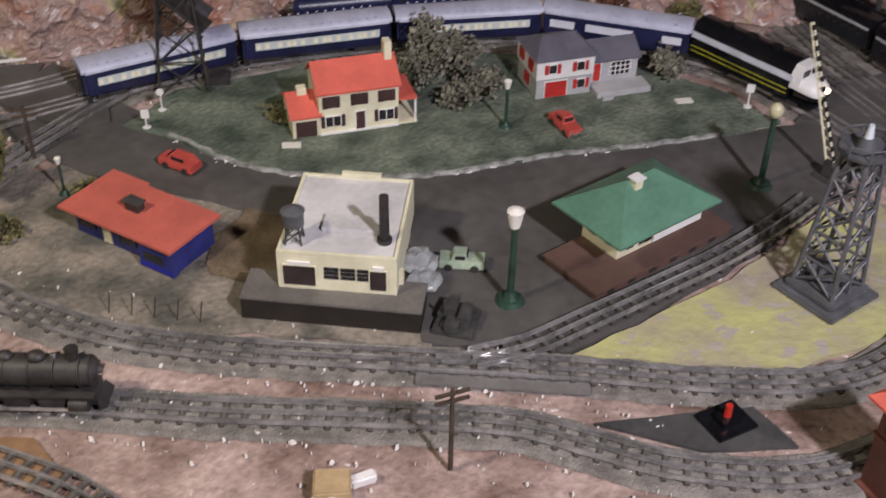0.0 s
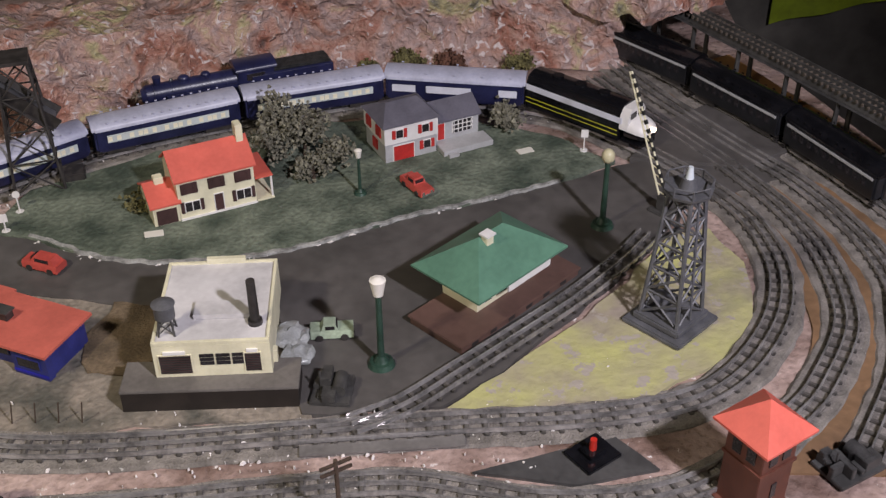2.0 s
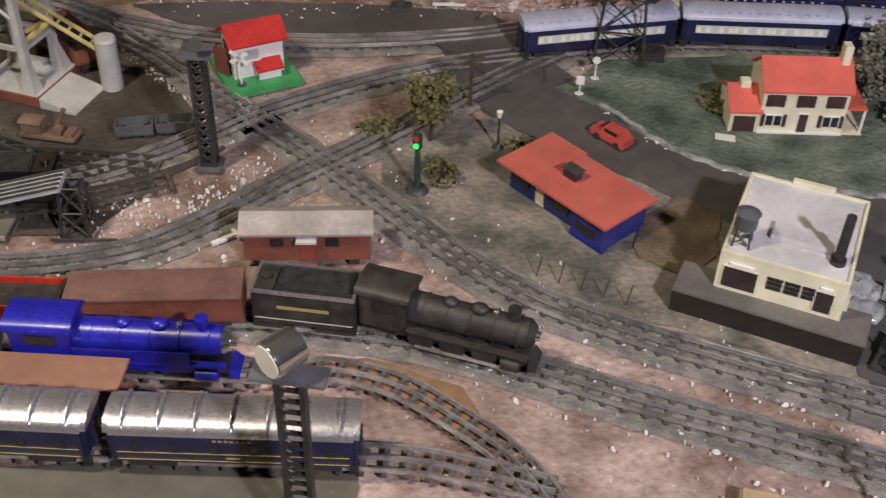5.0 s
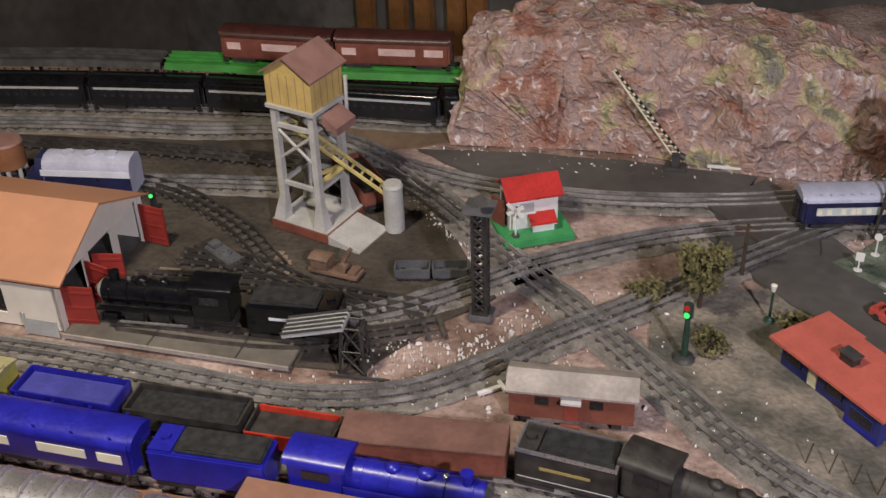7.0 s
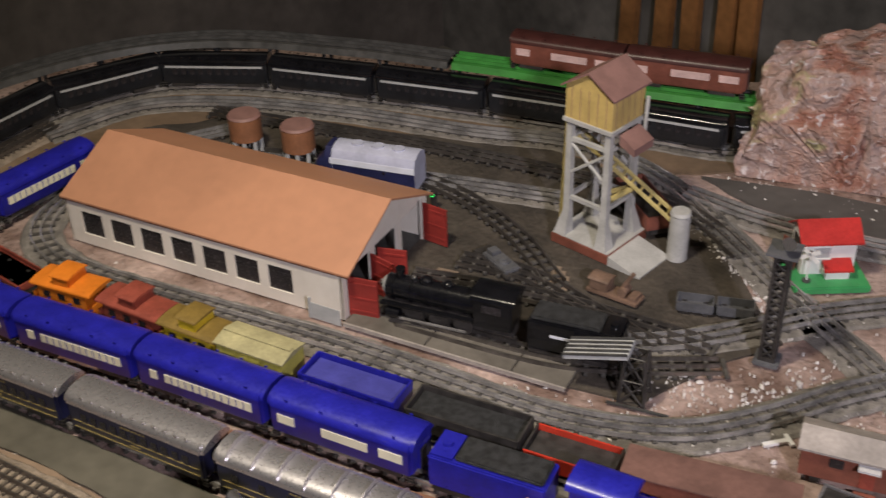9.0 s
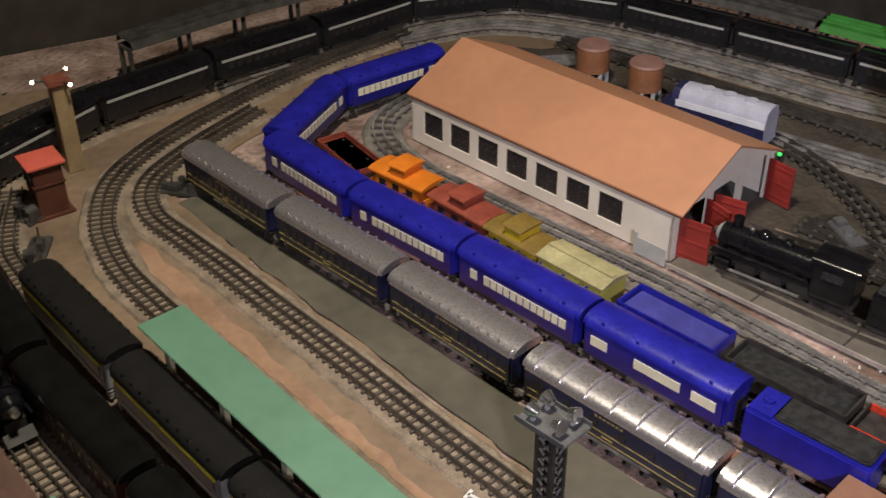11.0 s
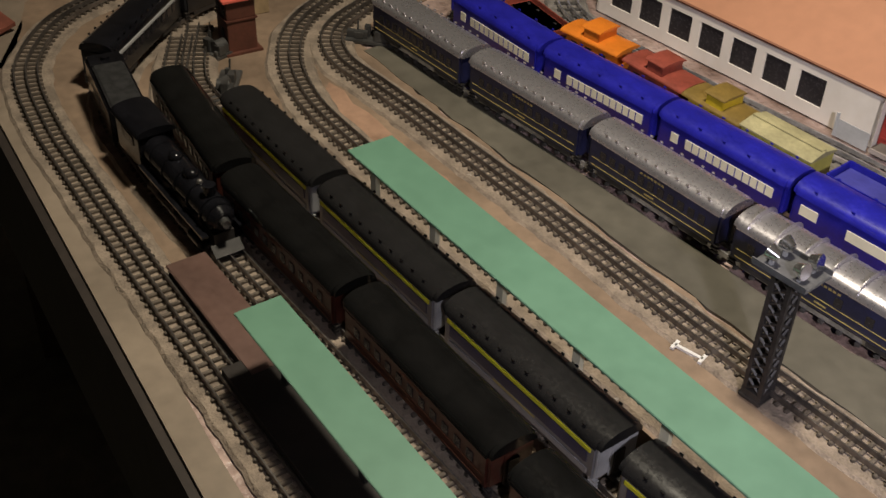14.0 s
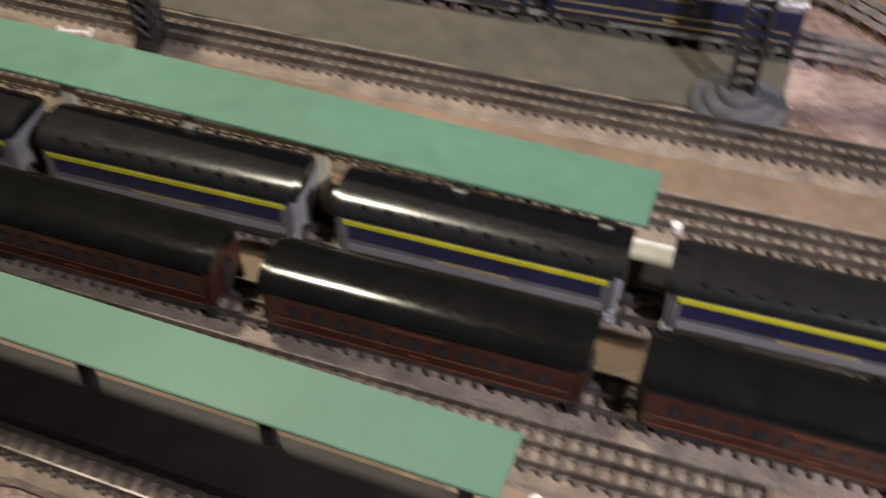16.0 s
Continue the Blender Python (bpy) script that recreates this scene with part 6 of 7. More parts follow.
def drum_mast(x, y):
    o = thing("floodlight_tower", "dark steel light mast with a chrome drum on round base", "tower", pose(x, y, 0.002, 0, 0, 14), "light towers")
    for r, z0, z1 in ((0.046, 0.0, 0.006), (0.034, 0.006, 0.012), (0.021, 0.012, 0.019)):
        part("base_ring", Rod((0, 0, z0), (0, 0, z1), r, r * 0.94, seg=36), GUN, o, bevel=0.001)
    h, w = 0.222, 0.0105
    for s in (-1, 1):
        part("flange", B(s * w - 0.0022, -0.006, 0.019, s * w + 0.0022, 0.006, h), SOOT, o)
    n = 15
    for k in range(n + 1):
        z = 0.022 + (h - 0.026) * k / n
        part("web_bar", B(-w, -0.0012, z - 0.0021, w, 0.0012, z + 0.0021), SOOT, o)
        if k < n:
            zc = z + (h - 0.026) / n / 2
            for a, b in ((-1, -1), (1, 1), (-1, 1), (1, -1)):
                part("web_gusset", Rod((a * w, 0, zc + b * 0.0022), (a * w * 0.35, 0, zc + b * 0.0055), 0.0012, seg=5), SOOT, o)
    part("platform", B(-0.032, -0.012, h, 0.032, 0.012, h + 0.003), GUN, o, bevel=0.0008)
    part("yoke", B(-0.012, -0.004, h + 0.0035, 0.012, 0.004, h + 0.012), GUN, o)
    part("drum", Rod((-0.013, -0.014, h + 0.027), (0.006, 0.010, h + 0.028), 0.0168, 0.0160, seg=32), CHROME, o, "chrome lamp drum", bevel=0.0015)
    part("lens", Rod((-0.0136, -0.0148, h + 0.027), (-0.0130, -0.0140, h + 0.027), 0.0145, seg=32), LAMPGLASS, o)


def flat_canopy():
    """A short brown roof between the blue and the silver trains."""
    o = thing("platform_canopy", "short flat red-brown platform roof between two trains", "canopy", pose(-0.800, 0.690, 0.0045, 0, 0, 19), "platform canopies")
    part("roof", B(0, 0, 0.044, 0.172, 0.045, 0.048), mat("red_brown_board", (0.25, 0.125, 0.085), 0.6, vary=0.12, scale=9), o, bevel=0.0008)
    part("platform", B(0.004, 0.008, 0, 0.168, 0.037, 0.006), DOCK, o)
    for k in range(3):
        part("post", B(0.014 + k * 0.071, 0.019, 0.006, 0.020 + k * 0.071, 0.025, 0.044), CREAM, o)


def canopy(x, y, turn, L, W, z, label, n, floor_z, low=False):
    o = thing("platform_canopy", label, "canopy", pose(x, y, 0.0012, 0, 0, turn), "platform canopies")
    part("roof", B(0, 0, z - 0.003, L, W, z), MINT, o, bevel=0.0006)
    part("platform", B(-0.02, -0.010 if low else W * 0.15, 0, L, W * 0.85, floor_z), DOCKSIDE if low else CARDB, o)
    for k in range(n):
        px = 0.03 + (L - 0.06) * k / (n - 1)
        py = W * (0.7 if low else 0.3)
        part("post", B(px - 0.005, py - 0.003, floor_z, px + 0.005, py + 0.003, z - 0.003), SOOT if low else CREAM, o)
        part("lamp", Rod((px + 0.05, W * 0.2, z - 0.009), (px + 0.05, W * 0.2, z - 0.003), 0.004, seg=10), LAMPGLASS, o)
    return o


def toy_car(x, y, z, turn, paint, label, L=0.06, van=False):
    o = thing("toy_car", label, "toy car", pose(x, y, z, 0, 0, turn), "toy cars")
    h = L / 2
    w = 0.0125
    part("body", along_x(bmesh.new(), [(-w, 0.004), (w, 0.004), (w, 0.012), (w * 0.85, 0.015), (-w * 0.85, 0.015), (-w, 0.012)], -h, h), paint, o, bevel=0.0018)
    bm = bmesh.new()
    a, b = ((-h * 0.9, h * 0.55) if van else (-h * 0.5, h * 0.3))
    vs = [bm.verts.new(p) for p in ((a, -w * 0.85, 0.015), (b, -w * 0.85, 0.015), (b, w * 0.85, 0.015), (a, w * 0.85, 0.015), (a * 0.75, -w * 0.65, 0.024), (b * 0.55, -w * 0.65, 0.024), (b * 0.55, w * 0.65, 0.024), (a * 0.75, w * 0.65, 0.024))]
    for f in ((0, 1, 5, 4), (1, 2, 6, 5), (2, 3, 7, 6), (3, 0, 4, 7), (4, 5, 6, 7)):
        bm.faces.new([vs[k] for k in f])
    part("cabin", bm, paint, o)
    part("windscreen", B(b * 0.6, -w * 0.6, 0.0165, b * 0.92, w * 0.6, 0.0215), WIN, o)
    for s in (-1, 1):
        part("side_window", B(a * 0.6, s * w * 0.77 - 0.0006, 0.0165, b * 0.45, s * w * 0.77 + 0.0006, 0.0215), WIN, o)
        part("headlight", Rod((h - 0.001, s * w * 0.6, 0.010), (h + 0.0008, s * w * 0.6, 0.010), 0.0022, seg=10), CHROME, o)
        for q in (-0.6, 0.58):
            part("wheel", Rod((q * h, s * w * 0.85, 0.0052), (q * h, s * (w + 0.0008), 0.0052), 0.0052, seg=14), SOOT, o)
    part("bumper", B(h, -w * 0.9, 0.005, h + 0.0015, w * 0.9, 0.008), CHROME, o)
    return o


def tree(x, y, z, h, crown, leaf, label, seed, n=900):
    """A twig trunk with limbs and a ragged crown of many small clumps."""
    o = thing("tree", label, "tree", pose(x, y, z), "toy trees")
    rnd = random.Random(seed)
    bm = Rod((0, 0, 0), (h * 0.04, 0, h * 0.5), 0.0038, 0.0022, seg=7)
    rod(bm, (h * 0.04, 0, h * 0.5), (0, h * 0.04, h * 0.85), 0.0022, 0.0009, 6)
    tips = []
    for k in range(9):
        a = rnd.uniform(0, 6.28)
        q = Vector((math.cos(a) * crown * rnd.uniform(0.4, 0.8), math.sin(a) * crown * rnd.uniform(0.4, 0.8), h * rnd.uniform(0.45, 0.92)))
        rod(bm, (h * 0.03, 0, h * rnd.uniform(0.3, 0.55)), q, 0.0014, 0.0005, 5)
        tips.append(q)
    part("trunk", bm, TRUNK, o)
    vs, fs = [], []
    for k in range(n):
        c = rnd.choice(tips) + Vector((rnd.gauss(0, 1), rnd.gauss(0, 1), rnd.gauss(0, 0.8))) * crown * 0.27
        c.z = max(0.003, c.z)
        s = rnd.uniform(0.0022, 0.0052)
        q = Euler((rnd.uniform(0, 6), rnd.uniform(0, 6), rnd.uniform(0, 6))).to_matrix()
        base = len(vs)
        for p in ((1, 0, -0.5), (-0.6, 0.8, -0.4), (-0.5, -0.9, -0.3), (0, 0.1, 0.9)):
            vs.append(c + q @ Vector(p) * s)
        fs += [(base, base + 1, base + 3), (base + 1, base + 2, base + 3), (base + 2, base, base + 3), (base, base + 2, base + 1)]
    me = bpy.data.meshes.new("crown")
    me.from_pydata(vs, [], fs)
    me.materials.append(leaf)
    cr = new("crown", me)
    cr.parent = o
    return o


yellow_house()
white_house()
factory()
junk(0.088, 1.150, 0.0046, 0.05, 0.05, "winch", "small dark winch machine beside the dock", DARK, 4, 8, -10)
station()
motel()
gate_shed()
hut(0.548, 0.938, 29, True, 0.118, "red-brown toy switch tower with a pyramid salmon roof")
hut(-1.765, 0.105, 10, False, 0.086, "red-brown toy switch tower with a flat red roof", 0.0215, 0.006)
beacon_tower()
street_lamp(0.150, 1.198, 0.138, 0.0046, "green toy street lamp with a white cone globe", "cone")
street_lamp(0.492, 1.482, 0.134, 0.0046, "green toy street lamp with a yellowed globe", "ball")
street_lamp(0.133, 1.603, 0.080, GR, "small green street lamp with a white head", "cone")
street_lamp(-0.460, 1.371, 0.060, 0.003, "small dark street lamp with a white head", "cone")
engine_house()
coal_tower()
drum_tank(-1.773, 1.028)
drum_tank(-1.672, 1.068)
mast(-0.796, 1.174, 0.172, "lamp", "dark lattice light mast on a square base", 0.0085)
mast(-0.907, 0.441, 0.156, "flood", "dark lattice floodlight tower with four chrome reflectors", 0.0088)
drum_mast(-0.402, 0.688)
flat_canopy()
canopy(-1.298, 0.140, 16.0, 0.975, 0.059, 0.1, "long mint green platform canopy on cream posts", 9, 0.010)
canopy(-1.064, -0.032, 15.0, 0.765, 0.048, 0.1, "narrow mint green canopy on posts over a dark platform", 6, 0.02, True)
p = thing("platform", "maroon-brown painted platform between two tracks", "platform", pose(-1.255, -0.074, 0.002, 0, 0, 15.2))
part("deck", B(0, 0, 0.016, 0.2, 0.046, 0.020), MAROON_PL, p, bevel=0.001)
part("skirt", B(0.001, 0.002, 0, 0.199, 0.044, 0.016), SOOT, p)
p = thing("platform_end", "white painted board at the end of the platform", "platform", pose(-0.405, 0.428, 0.0012, 0, 0, 17.5))
part("board", B(0, 0, 0, 0.20, 0.045, 0.009), WHITE, p, bevel=0.001)
toy_car(0.222, 1.606, GR, -60, REDCAR, "faded red toy car parked on the grass")
toy_car(-0.320, 1.449, 0.0046, 155, REDCAR, "red toy fire truck on the road", 0.058, True)
toy_car(0.088, 1.262, 0.0046, 0, PALEGREENCAR, "pale green worn toy car on the road", 0.056)
tree(-0.005, 1.72, GR, 0.062, 0.035, LEAFGREY, "clump of grey-green lichen bushes behind the houses", 1, 700)
tree(0.0, 1.765, GR, 0.088, 0.034, LEAFGREY, "tall grey-green lichen tree behind the houses", 2, 480)
tree(0.045, 1.73, GR, 0.075, 0.036, LEAFGREY, "ragged grey-green lichen bush behind the houses", 15, 480)
tree(0.085, 1.69, GR, 0.042, 0.032, LEAFGREY, "low grey-green lichen bush by the house", 3, 380)
tree(0.06, 1.655, GR, 0.026, 0.03, LEAFGREY, "low dark lichen shrub on the lawn", 4, 260)
tree(0.39, 1.80, GR, 0.035, 0.03, LEAFGREY, "small lichen shrub beside the white house", 6, 700)
tree(-0.552, 1.350, 0.003, 0.105, 0.03, LEAF, "small olive tree on a thin trunk", 5, 1100)
tree(0.16, 2.01, 0.0, 0.028, 0.02, LEAF, "olive bush at the foot of the hill", 7, 500)
tree(0.235, 2.025, 0.0, 0.035, 0.026, LEAF, "olive bush at the foot of the hill", 8, 600)
tree(0.315, 2.025, 0.0, 0.03, 0.024, mat("rusty_lichen", (0.13, 0.06, 0.04), 0.9, vary=0.4, scale=60), "rusty bush at the foot of the hill", 9, 600)
tree(0.44, 2.015, 0.0, 0.03, 0.024, LEAF, "olive bush at the foot of the hill", 10, 600)
for x, y, seed in ((-0.62, 1.33, 11), (-0.5, 1.27, 12), (-0.2, 1.60, 13), (-0.42, 1.36, 14)):
    tree(x, y, 0.003, 0.018, 0.025, LEAF, "low brown-green scrub beside the road", seed, 160)

# ---- other fixtures ----


def toy_sign(x, y, z, turn, round_head, label, h=0.032):
    o = thing("road_sign", label, "sign", pose(x, y, z, 0, 0, turn), "road signs")
    part("foot", Rod((0, 0, 0), (0, 0, 0.002), 0.0065, seg=14), WHITE, o)
    part("post", Rod((0, 0, 0.001), (0, 0, h), 0.0012, seg=6), WHITE, o)
    if round_head:
        part("plate", Rod((0, -0.001, h), (0, 0.001, h), 0.0058, seg=18), WHITE, o)
    else:
        part("plate", B(-0.006, -0.001, h - 0.007, 0.006, 0.001, h + 0.007), WHITE, o, bevel=0.0004)


toy_sign(0.505, 1.70, GR, -10, False, "small white road sign on a post")
toy_sign(-0.388, 1.60, 0.0046, 10, True, "round white road sign on a post")
toy_sign(-0.397, 1.548, 0.0046, 10, False, "small white road sign on a post", 0.024)
for x, y, a in ((-0.175, 1.517, 12), (0.408, 1.706, 20)):
    c = thing("paper_card", "small white paper card lying on the grass", "card", pose(x, y, GR, 3, 2, a), "paper cards")
    part("sheet", B(-0.014, -0.007, 0.001, 0.014, 0.007, 0.0022), PAPER, c)


def crossing_gate(x, y, turn, up, label, L=0.19):
    o = thing("crossing_gate", label, "gate", pose(x, y, 0.003, 0, 0, turn), "crossing gates")
    part("base", B(-0.018, -0.014, 0, 0.018, 0.014, 0.006), DARK, o, bevel=0.0015)
    part("pedestal", B(-0.007, -0.007, 0.006, 0.007, 0.007, 0.03), DARK, o, bevel=0.001)
    a = Vector((0, 0, 0.026))
    b = a + Vector((math.cos(math.radians(up)), 0, math.sin(math.radians(up)))) * L
    side = Vector((-math.sin(math.radians(up)), 0, math.cos(math.radians(up))))
    for s in (-1, 1):
        part("arm_rail", Rod(a + side * s * 0.0065, b + side * s * 0.002, 0.0016, seg=6), CREAM, o)
    n = 14
    for k in range(n):
        p, w = a.lerp(b, (k + 0.5) / n), 0.0065 - 0.0045 * k / n
        part("web", Rod(p + side * w - (b - a) * 0.02, p - side * w + (b - a) * 0.02, 0.0011, seg=5), CREAM, o)
        q = p + side * w
        part("stripe", B(-0.0034, -0.0022, -0.0016, 0.0034, 0.0022, 0.0022, m=pose(q.x, 0, q.z, 0, -up, 0)), INK, o)
    part("counterweight", Rod((-0.014, 0, 0.022), (-0.004, 0, 0.026), 0.006, seg=12), DARK, o)


crossing_gate(0.590, 1.512, 130, 66, "raised black and white striped crossing gate arm", 0.20)
crossing_gate(-0.745, 1.688, 200, 52, "raised striped crossing gate arm by the hill", 0.18)
g = thing("fallen_gate_arm", "white gate arm lying by the hill", "gate", pose(-0.70, 1.715, 0.006, 0, 0, 22))
part("arm", B(0, -0.002, 0, 0.085, 0.002, 0.004), WHITE, g)
part("disc", Rod((0.088, -0.002, 0.002), (0.088, 0.002, 0.002), 0.009, seg=18), WHITE, g)
# dark coal loader lattice behind the lawn
w = thing("coal_loader", "dark lattice coal loader tower beside the back track", "tower", pose(-0.375, 1.69, 0.004, 0, 0, 12))
lattice(w, 0.038, 0.022, 0.0, 0.215, 4, SOOT, 0.0024)
part("trough", along_x(bmesh.new(), [(-0.019, 0.0), (0.019, 0.0), (0.024, 0.020), (0.022, 0.020), (0.018, 0.003), (-0.018, 0.003), (-0.022, 0.020), (-0.024, 0.020)], -0.055, 0.055), SOOT, w).matrix_local = pose(0.0, 0, 0.135, 0, 42, 0)
part("trough_load", B(-0.05, -0.017, 0.004, 0.05, 0.017, 0.012), GUN, w).matrix_local = pose(0.0, 0, 0.135, 0, 42, 0)
for s_y in (-1, 1):
    part("guide_beam", Rod((-0.034, s_y * 0.023, 0.165), (0.036, s_y * 0.023, 0.102), 0.0026, seg=6), SOOT, w)
part("top_frame", B(-0.025, -0.025, 0.213, 0.025, 0.025, 0.219), SOOT, w)
part("foot_machine", B(0.03, -0.02, 0, 0.07, 0.015, 0.014), SOOT, w, bevel=0.002)
# dark coal dump ramp in the yard
w = thing("dump_ramp", "dark lattice dump ramp with a grey tray", "ramp", pose(-0.872, 0.992, 0.002, 0, 0, 24))
lattice(w, 0.017, 0.012, 0.0, 0.07, 2, SOOT, 0.0022)
part("tray", B(-0.075, -0.018, 0.07, 0.01, 0.018, 0.076, m=pose(0, 0, 0, 0, -14, 0)), PALEGREY, w)
for k in range(5):
    part("tray_rib", B(-0.075, -0.018 + k * 0.009 - 0.001, 0.076, 0.01, -0.018 + k * 0.009 + 0.001, 0.079, m=pose(0, 0, 0, 0, -14, 0)), DARK, w)
part("foot_rail", B(-0.03, -0.024, 0, 0.05, -0.021, 0.003), DARK, w)
# telegraph poles and signal


def pole(x, y, z, h, label):
    o = thing("telegraph_pole", label, "pole", pose(x, y, z, 0, 0, 25), "telegraph poles")
    part("post", Rod((0, 0, 0), (0, 0, h), 0.003, 0.0024, seg=8), TRUNK, o)
    for zz in (h - 0.006, h - 0.016):
        part("cross_arm", B(-0.018, -0.0015, zz - 0.0016, 0.018, 0.0015, zz + 0.0016), TRUNK, o)


pole(0.096, 0.929, 0.0, 0.114, "brown toy telegraph pole with cross arms")
pole(-0.532, 1.452, 0.0046, 0.085, "brown toy telegraph pole beside the road")
s = thing("block_signal", "dark green signal post with red and green lenses", "signal", pose(-0.522, 1.234, 0.003))
part("foot", Rod((0, 0, 0), (0, 0, 0.006), 0.015, 0.012, seg=16), DARK, s)
part("post", Rod((0, 0, 0.004), (0, 0, 0.066), 0.005, 0.0035, seg=12), LAMPGREEN, s)
part("head", B(-0.006, -0.005, 0.066, 0.006, 0.004, 0.09), LAMPGREEN, s, bevel=0.002)
part("lens", Rod((0, -0.0065, 0.084), (0, -0.0045, 0.084), 0.004, seg=12), DEEPRED, s)
part("lens", Rod((0, -0.0065, 0.073), (0, -0.0045, 0.073), 0.004, seg=12), GREENLAMP, s)
# bumper with a red lamp
s = thing("track_bumper", "black track bumper plate with a red lamp", "bumper", pose(0.387, 1.018, 0.0028, 0, 0, 32))
part("plate", B(-0.026, -0.022, 0, 0.026, 0.022, 0.005), BLACK, s, bevel=0.001)
part("block", B(-0.012, -0.010, 0.005, 0.012, 0.010, 0.011), BLACK, s, bevel=0.001)
part("lamp", Rod((0, 0, 0.011), (0, 0, 0.026), 0.0045, 0.004, seg=14), mat("red_lamp_cap", (0.5, 0.03, 0.02), 0.35), s)
# three-bulb post by the switch tower
s = thing("lamp_post", "tan square post with three small lit bulbs", "lamp post", pose(-1.872, 0.158, 0.0012, 0, 0, 10))
part("post", B(-0.0125, -0.0125, 0, 0.0125, 0.0125, 0.145), mat("tan_post", (0.33, 0.24, 0.14), 0.6), s, bevel=0.001)
part("cap", B(-0.018, -0.018, 0.145, 0.018, 0.018, 0.153), BRICKBROWN, s, bevel=0.002)
for a in (0.3, 2.4, 4.5):
    q = Vector((0.034 * math.cos(a), 0.034 * math.sin(a), 0.152))
    part("arm", Rod((0, 0, 0.150), q, 0.0018, seg=6), DARK, s)
    part("bulb", ball(bmesh.new(), q, 0.0032, 2), GLOWLAMP, s)
# flat dark toy machines on the ground
junk(0.675, 0.975, 0.0015, 0.07, 0.05, "winch", "dark toy machine with levers on a flat base", DARK, 21, 10, 25)
junk(-1.75, 0.07, 0.0015, 0.04, 0.03, "switch_machine", "small dark switch machine by the track", DARK, 22, 5, 30)
junk(-1.645, 0.065, 0.0015, 0.09, 0.03, "switch_machine", "small dark switch machine by the track", DARK, 23, 6, -20)
junk(-1.72, 0.30, 0.0015, 0.09, 0.022, "uncoupler", "dark uncoupling track accessory", DARK, 24, 6, 60)
TANPLASTIC = mat("dusty_brown_machine", (0.17, 0.105, 0.075), 0.65, vary=0.25, scale=40)


def ore_box(x, y, turn, L=0.05):
    o = thing("ore_wagon", "small dark grey open wagon standing in the yard", "wagon", pose(x, y, 0.0018, 0, 0, turn), "small wagons")
    h = L / 2
    part("bed", B(-h, -0.0125, 0.005, h, 0.0125, 0.008), GUN, o, bevel=0.0006)
    for q in (-1, 1):
        part("side", B(-h, q * 0.0125 - 0.001, 0.008, h, q * 0.0125 + 0.001, 0.021), GUN, o, bevel=0.0004)
        part("end", B(q * h - 0.001, -0.0115, 0.008, q * h + 0.001, 0.0115, 0.021), GUN, o)
        for k in range(5):
            xx = -h + 0.005 + k * (L - 0.010) / 4
            part("rib", B(xx - 0.0008, q * 0.0135 - 0.0006, 0.006, xx + 0.0008, q * 0.0135 + 0.0008, 0.020), GUN, o)
        for xx in (-h * 0.6, h * 0.6):
            part("wheel", Rod((xx, q * 0.009, 0.005), (xx, q * 0.0115, 0.005), 0.005, seg=14), SOOT, o)


ore_box(-0.930, 1.198, 32)
ore_box(-0.884, 1.228, 32)
o = thing("crane_wagon", "dusty brown toy crane wagon in the yard", "wagon", pose(-1.030, 1.145, 0.0018, 0, 0, 12))
part("bed", B(-0.040, -0.014, 0.004, 0.040, 0.014, 0.010), TANPLASTIC, o, bevel=0.001)
part("cab", B(-0.036, -0.012, 0.010, -0.008, 0.012, 0.026), TANPLASTIC, o, bevel=0.0012)
part("cab_roof", along_x(bmesh.new(), roof_profile(0.0135, 0.026, 0.004), -0.038, -0.006), TANPLASTIC, o)
part("winch", Rod((0.014, -0.010, 0.017), (0.014, 0.010, 0.017), 0.007, seg=16), TANPLASTIC, o)
part("boom", B(-0.003, -0.003, 0.0, 0.003, 0.003, 0.045, m=pose(0.006, 0, 0.010, 0, 28, 0)), TANPLASTIC, o, bevel=0.0006)
part("tool_box", B(0.024, -0.011, 0.010, 0.037, 0.011, 0.016), TANPLASTIC, o, bevel=0.0008)
for xx in (-0.028, 0.028):
    for q in (-1, 1):
        part("wheel", Rod((xx, q * 0.010, 0.005), (xx, q * 0.013, 0.005), 0.005, seg=14), SOOT, o)
o = thing("searchlight_wagon", "dark flat wagon with a grey deck and round hatch", "wagon", pose(-1.205, 1.085, 0.0018, 0, 0, -12), "small wagons")
part("bed", B(-0.046, -0.016, 0.004, 0.046, 0.016, 0.009), SOOT, o, bevel=0.001)
part("deck", B(-0.024, -0.013, 0.009, 0.040, 0.013, 0.016), GUN, o, bevel=0.0015)
part("hatch", Rod((0.016, 0, 0.016), (0.016, 0, 0.020), 0.010, 0.009, seg=22), GUN, o, bevel=0.0006)
part("hatch_lid", Rod((0.016, 0, 0.020), (0.016, 0, 0.0215), 0.005, seg=16), GUN, o)
part("motor", B(-0.020, -0.008, 0.016, -0.004, 0.008, 0.023), GUN, o, bevel=0.001)
for xx in (-0.034, 0.034):
    for q in (-1, 1):
        part("wheel", Rod((xx, q * 0.011, 0.005), (xx, q * 0.014, 0.005), 0.005, seg=14), SOOT, o)
for x, y, a, w in ((-1.245, 1.018, 24, 0.034), (-1.118, 1.108, 118, 0.085), (-1.104, 1.104, 121, 0.085), (-1.090, 1.100, 125, 0.080)):
    o = thing("plank", "thin dusty wooden plank lying in the yard dirt", "plank", pose(x, y, 0.0018, 0, 0, a), "planks")
    part("board", B(-w / 2, -0.006, 0, w / 2, 0.006, 0.0022), mat("dusty_plank", (0.21, 0.155, 0.115), 0.75, vary=0.2, scale=25), o, bevel=0.0004)
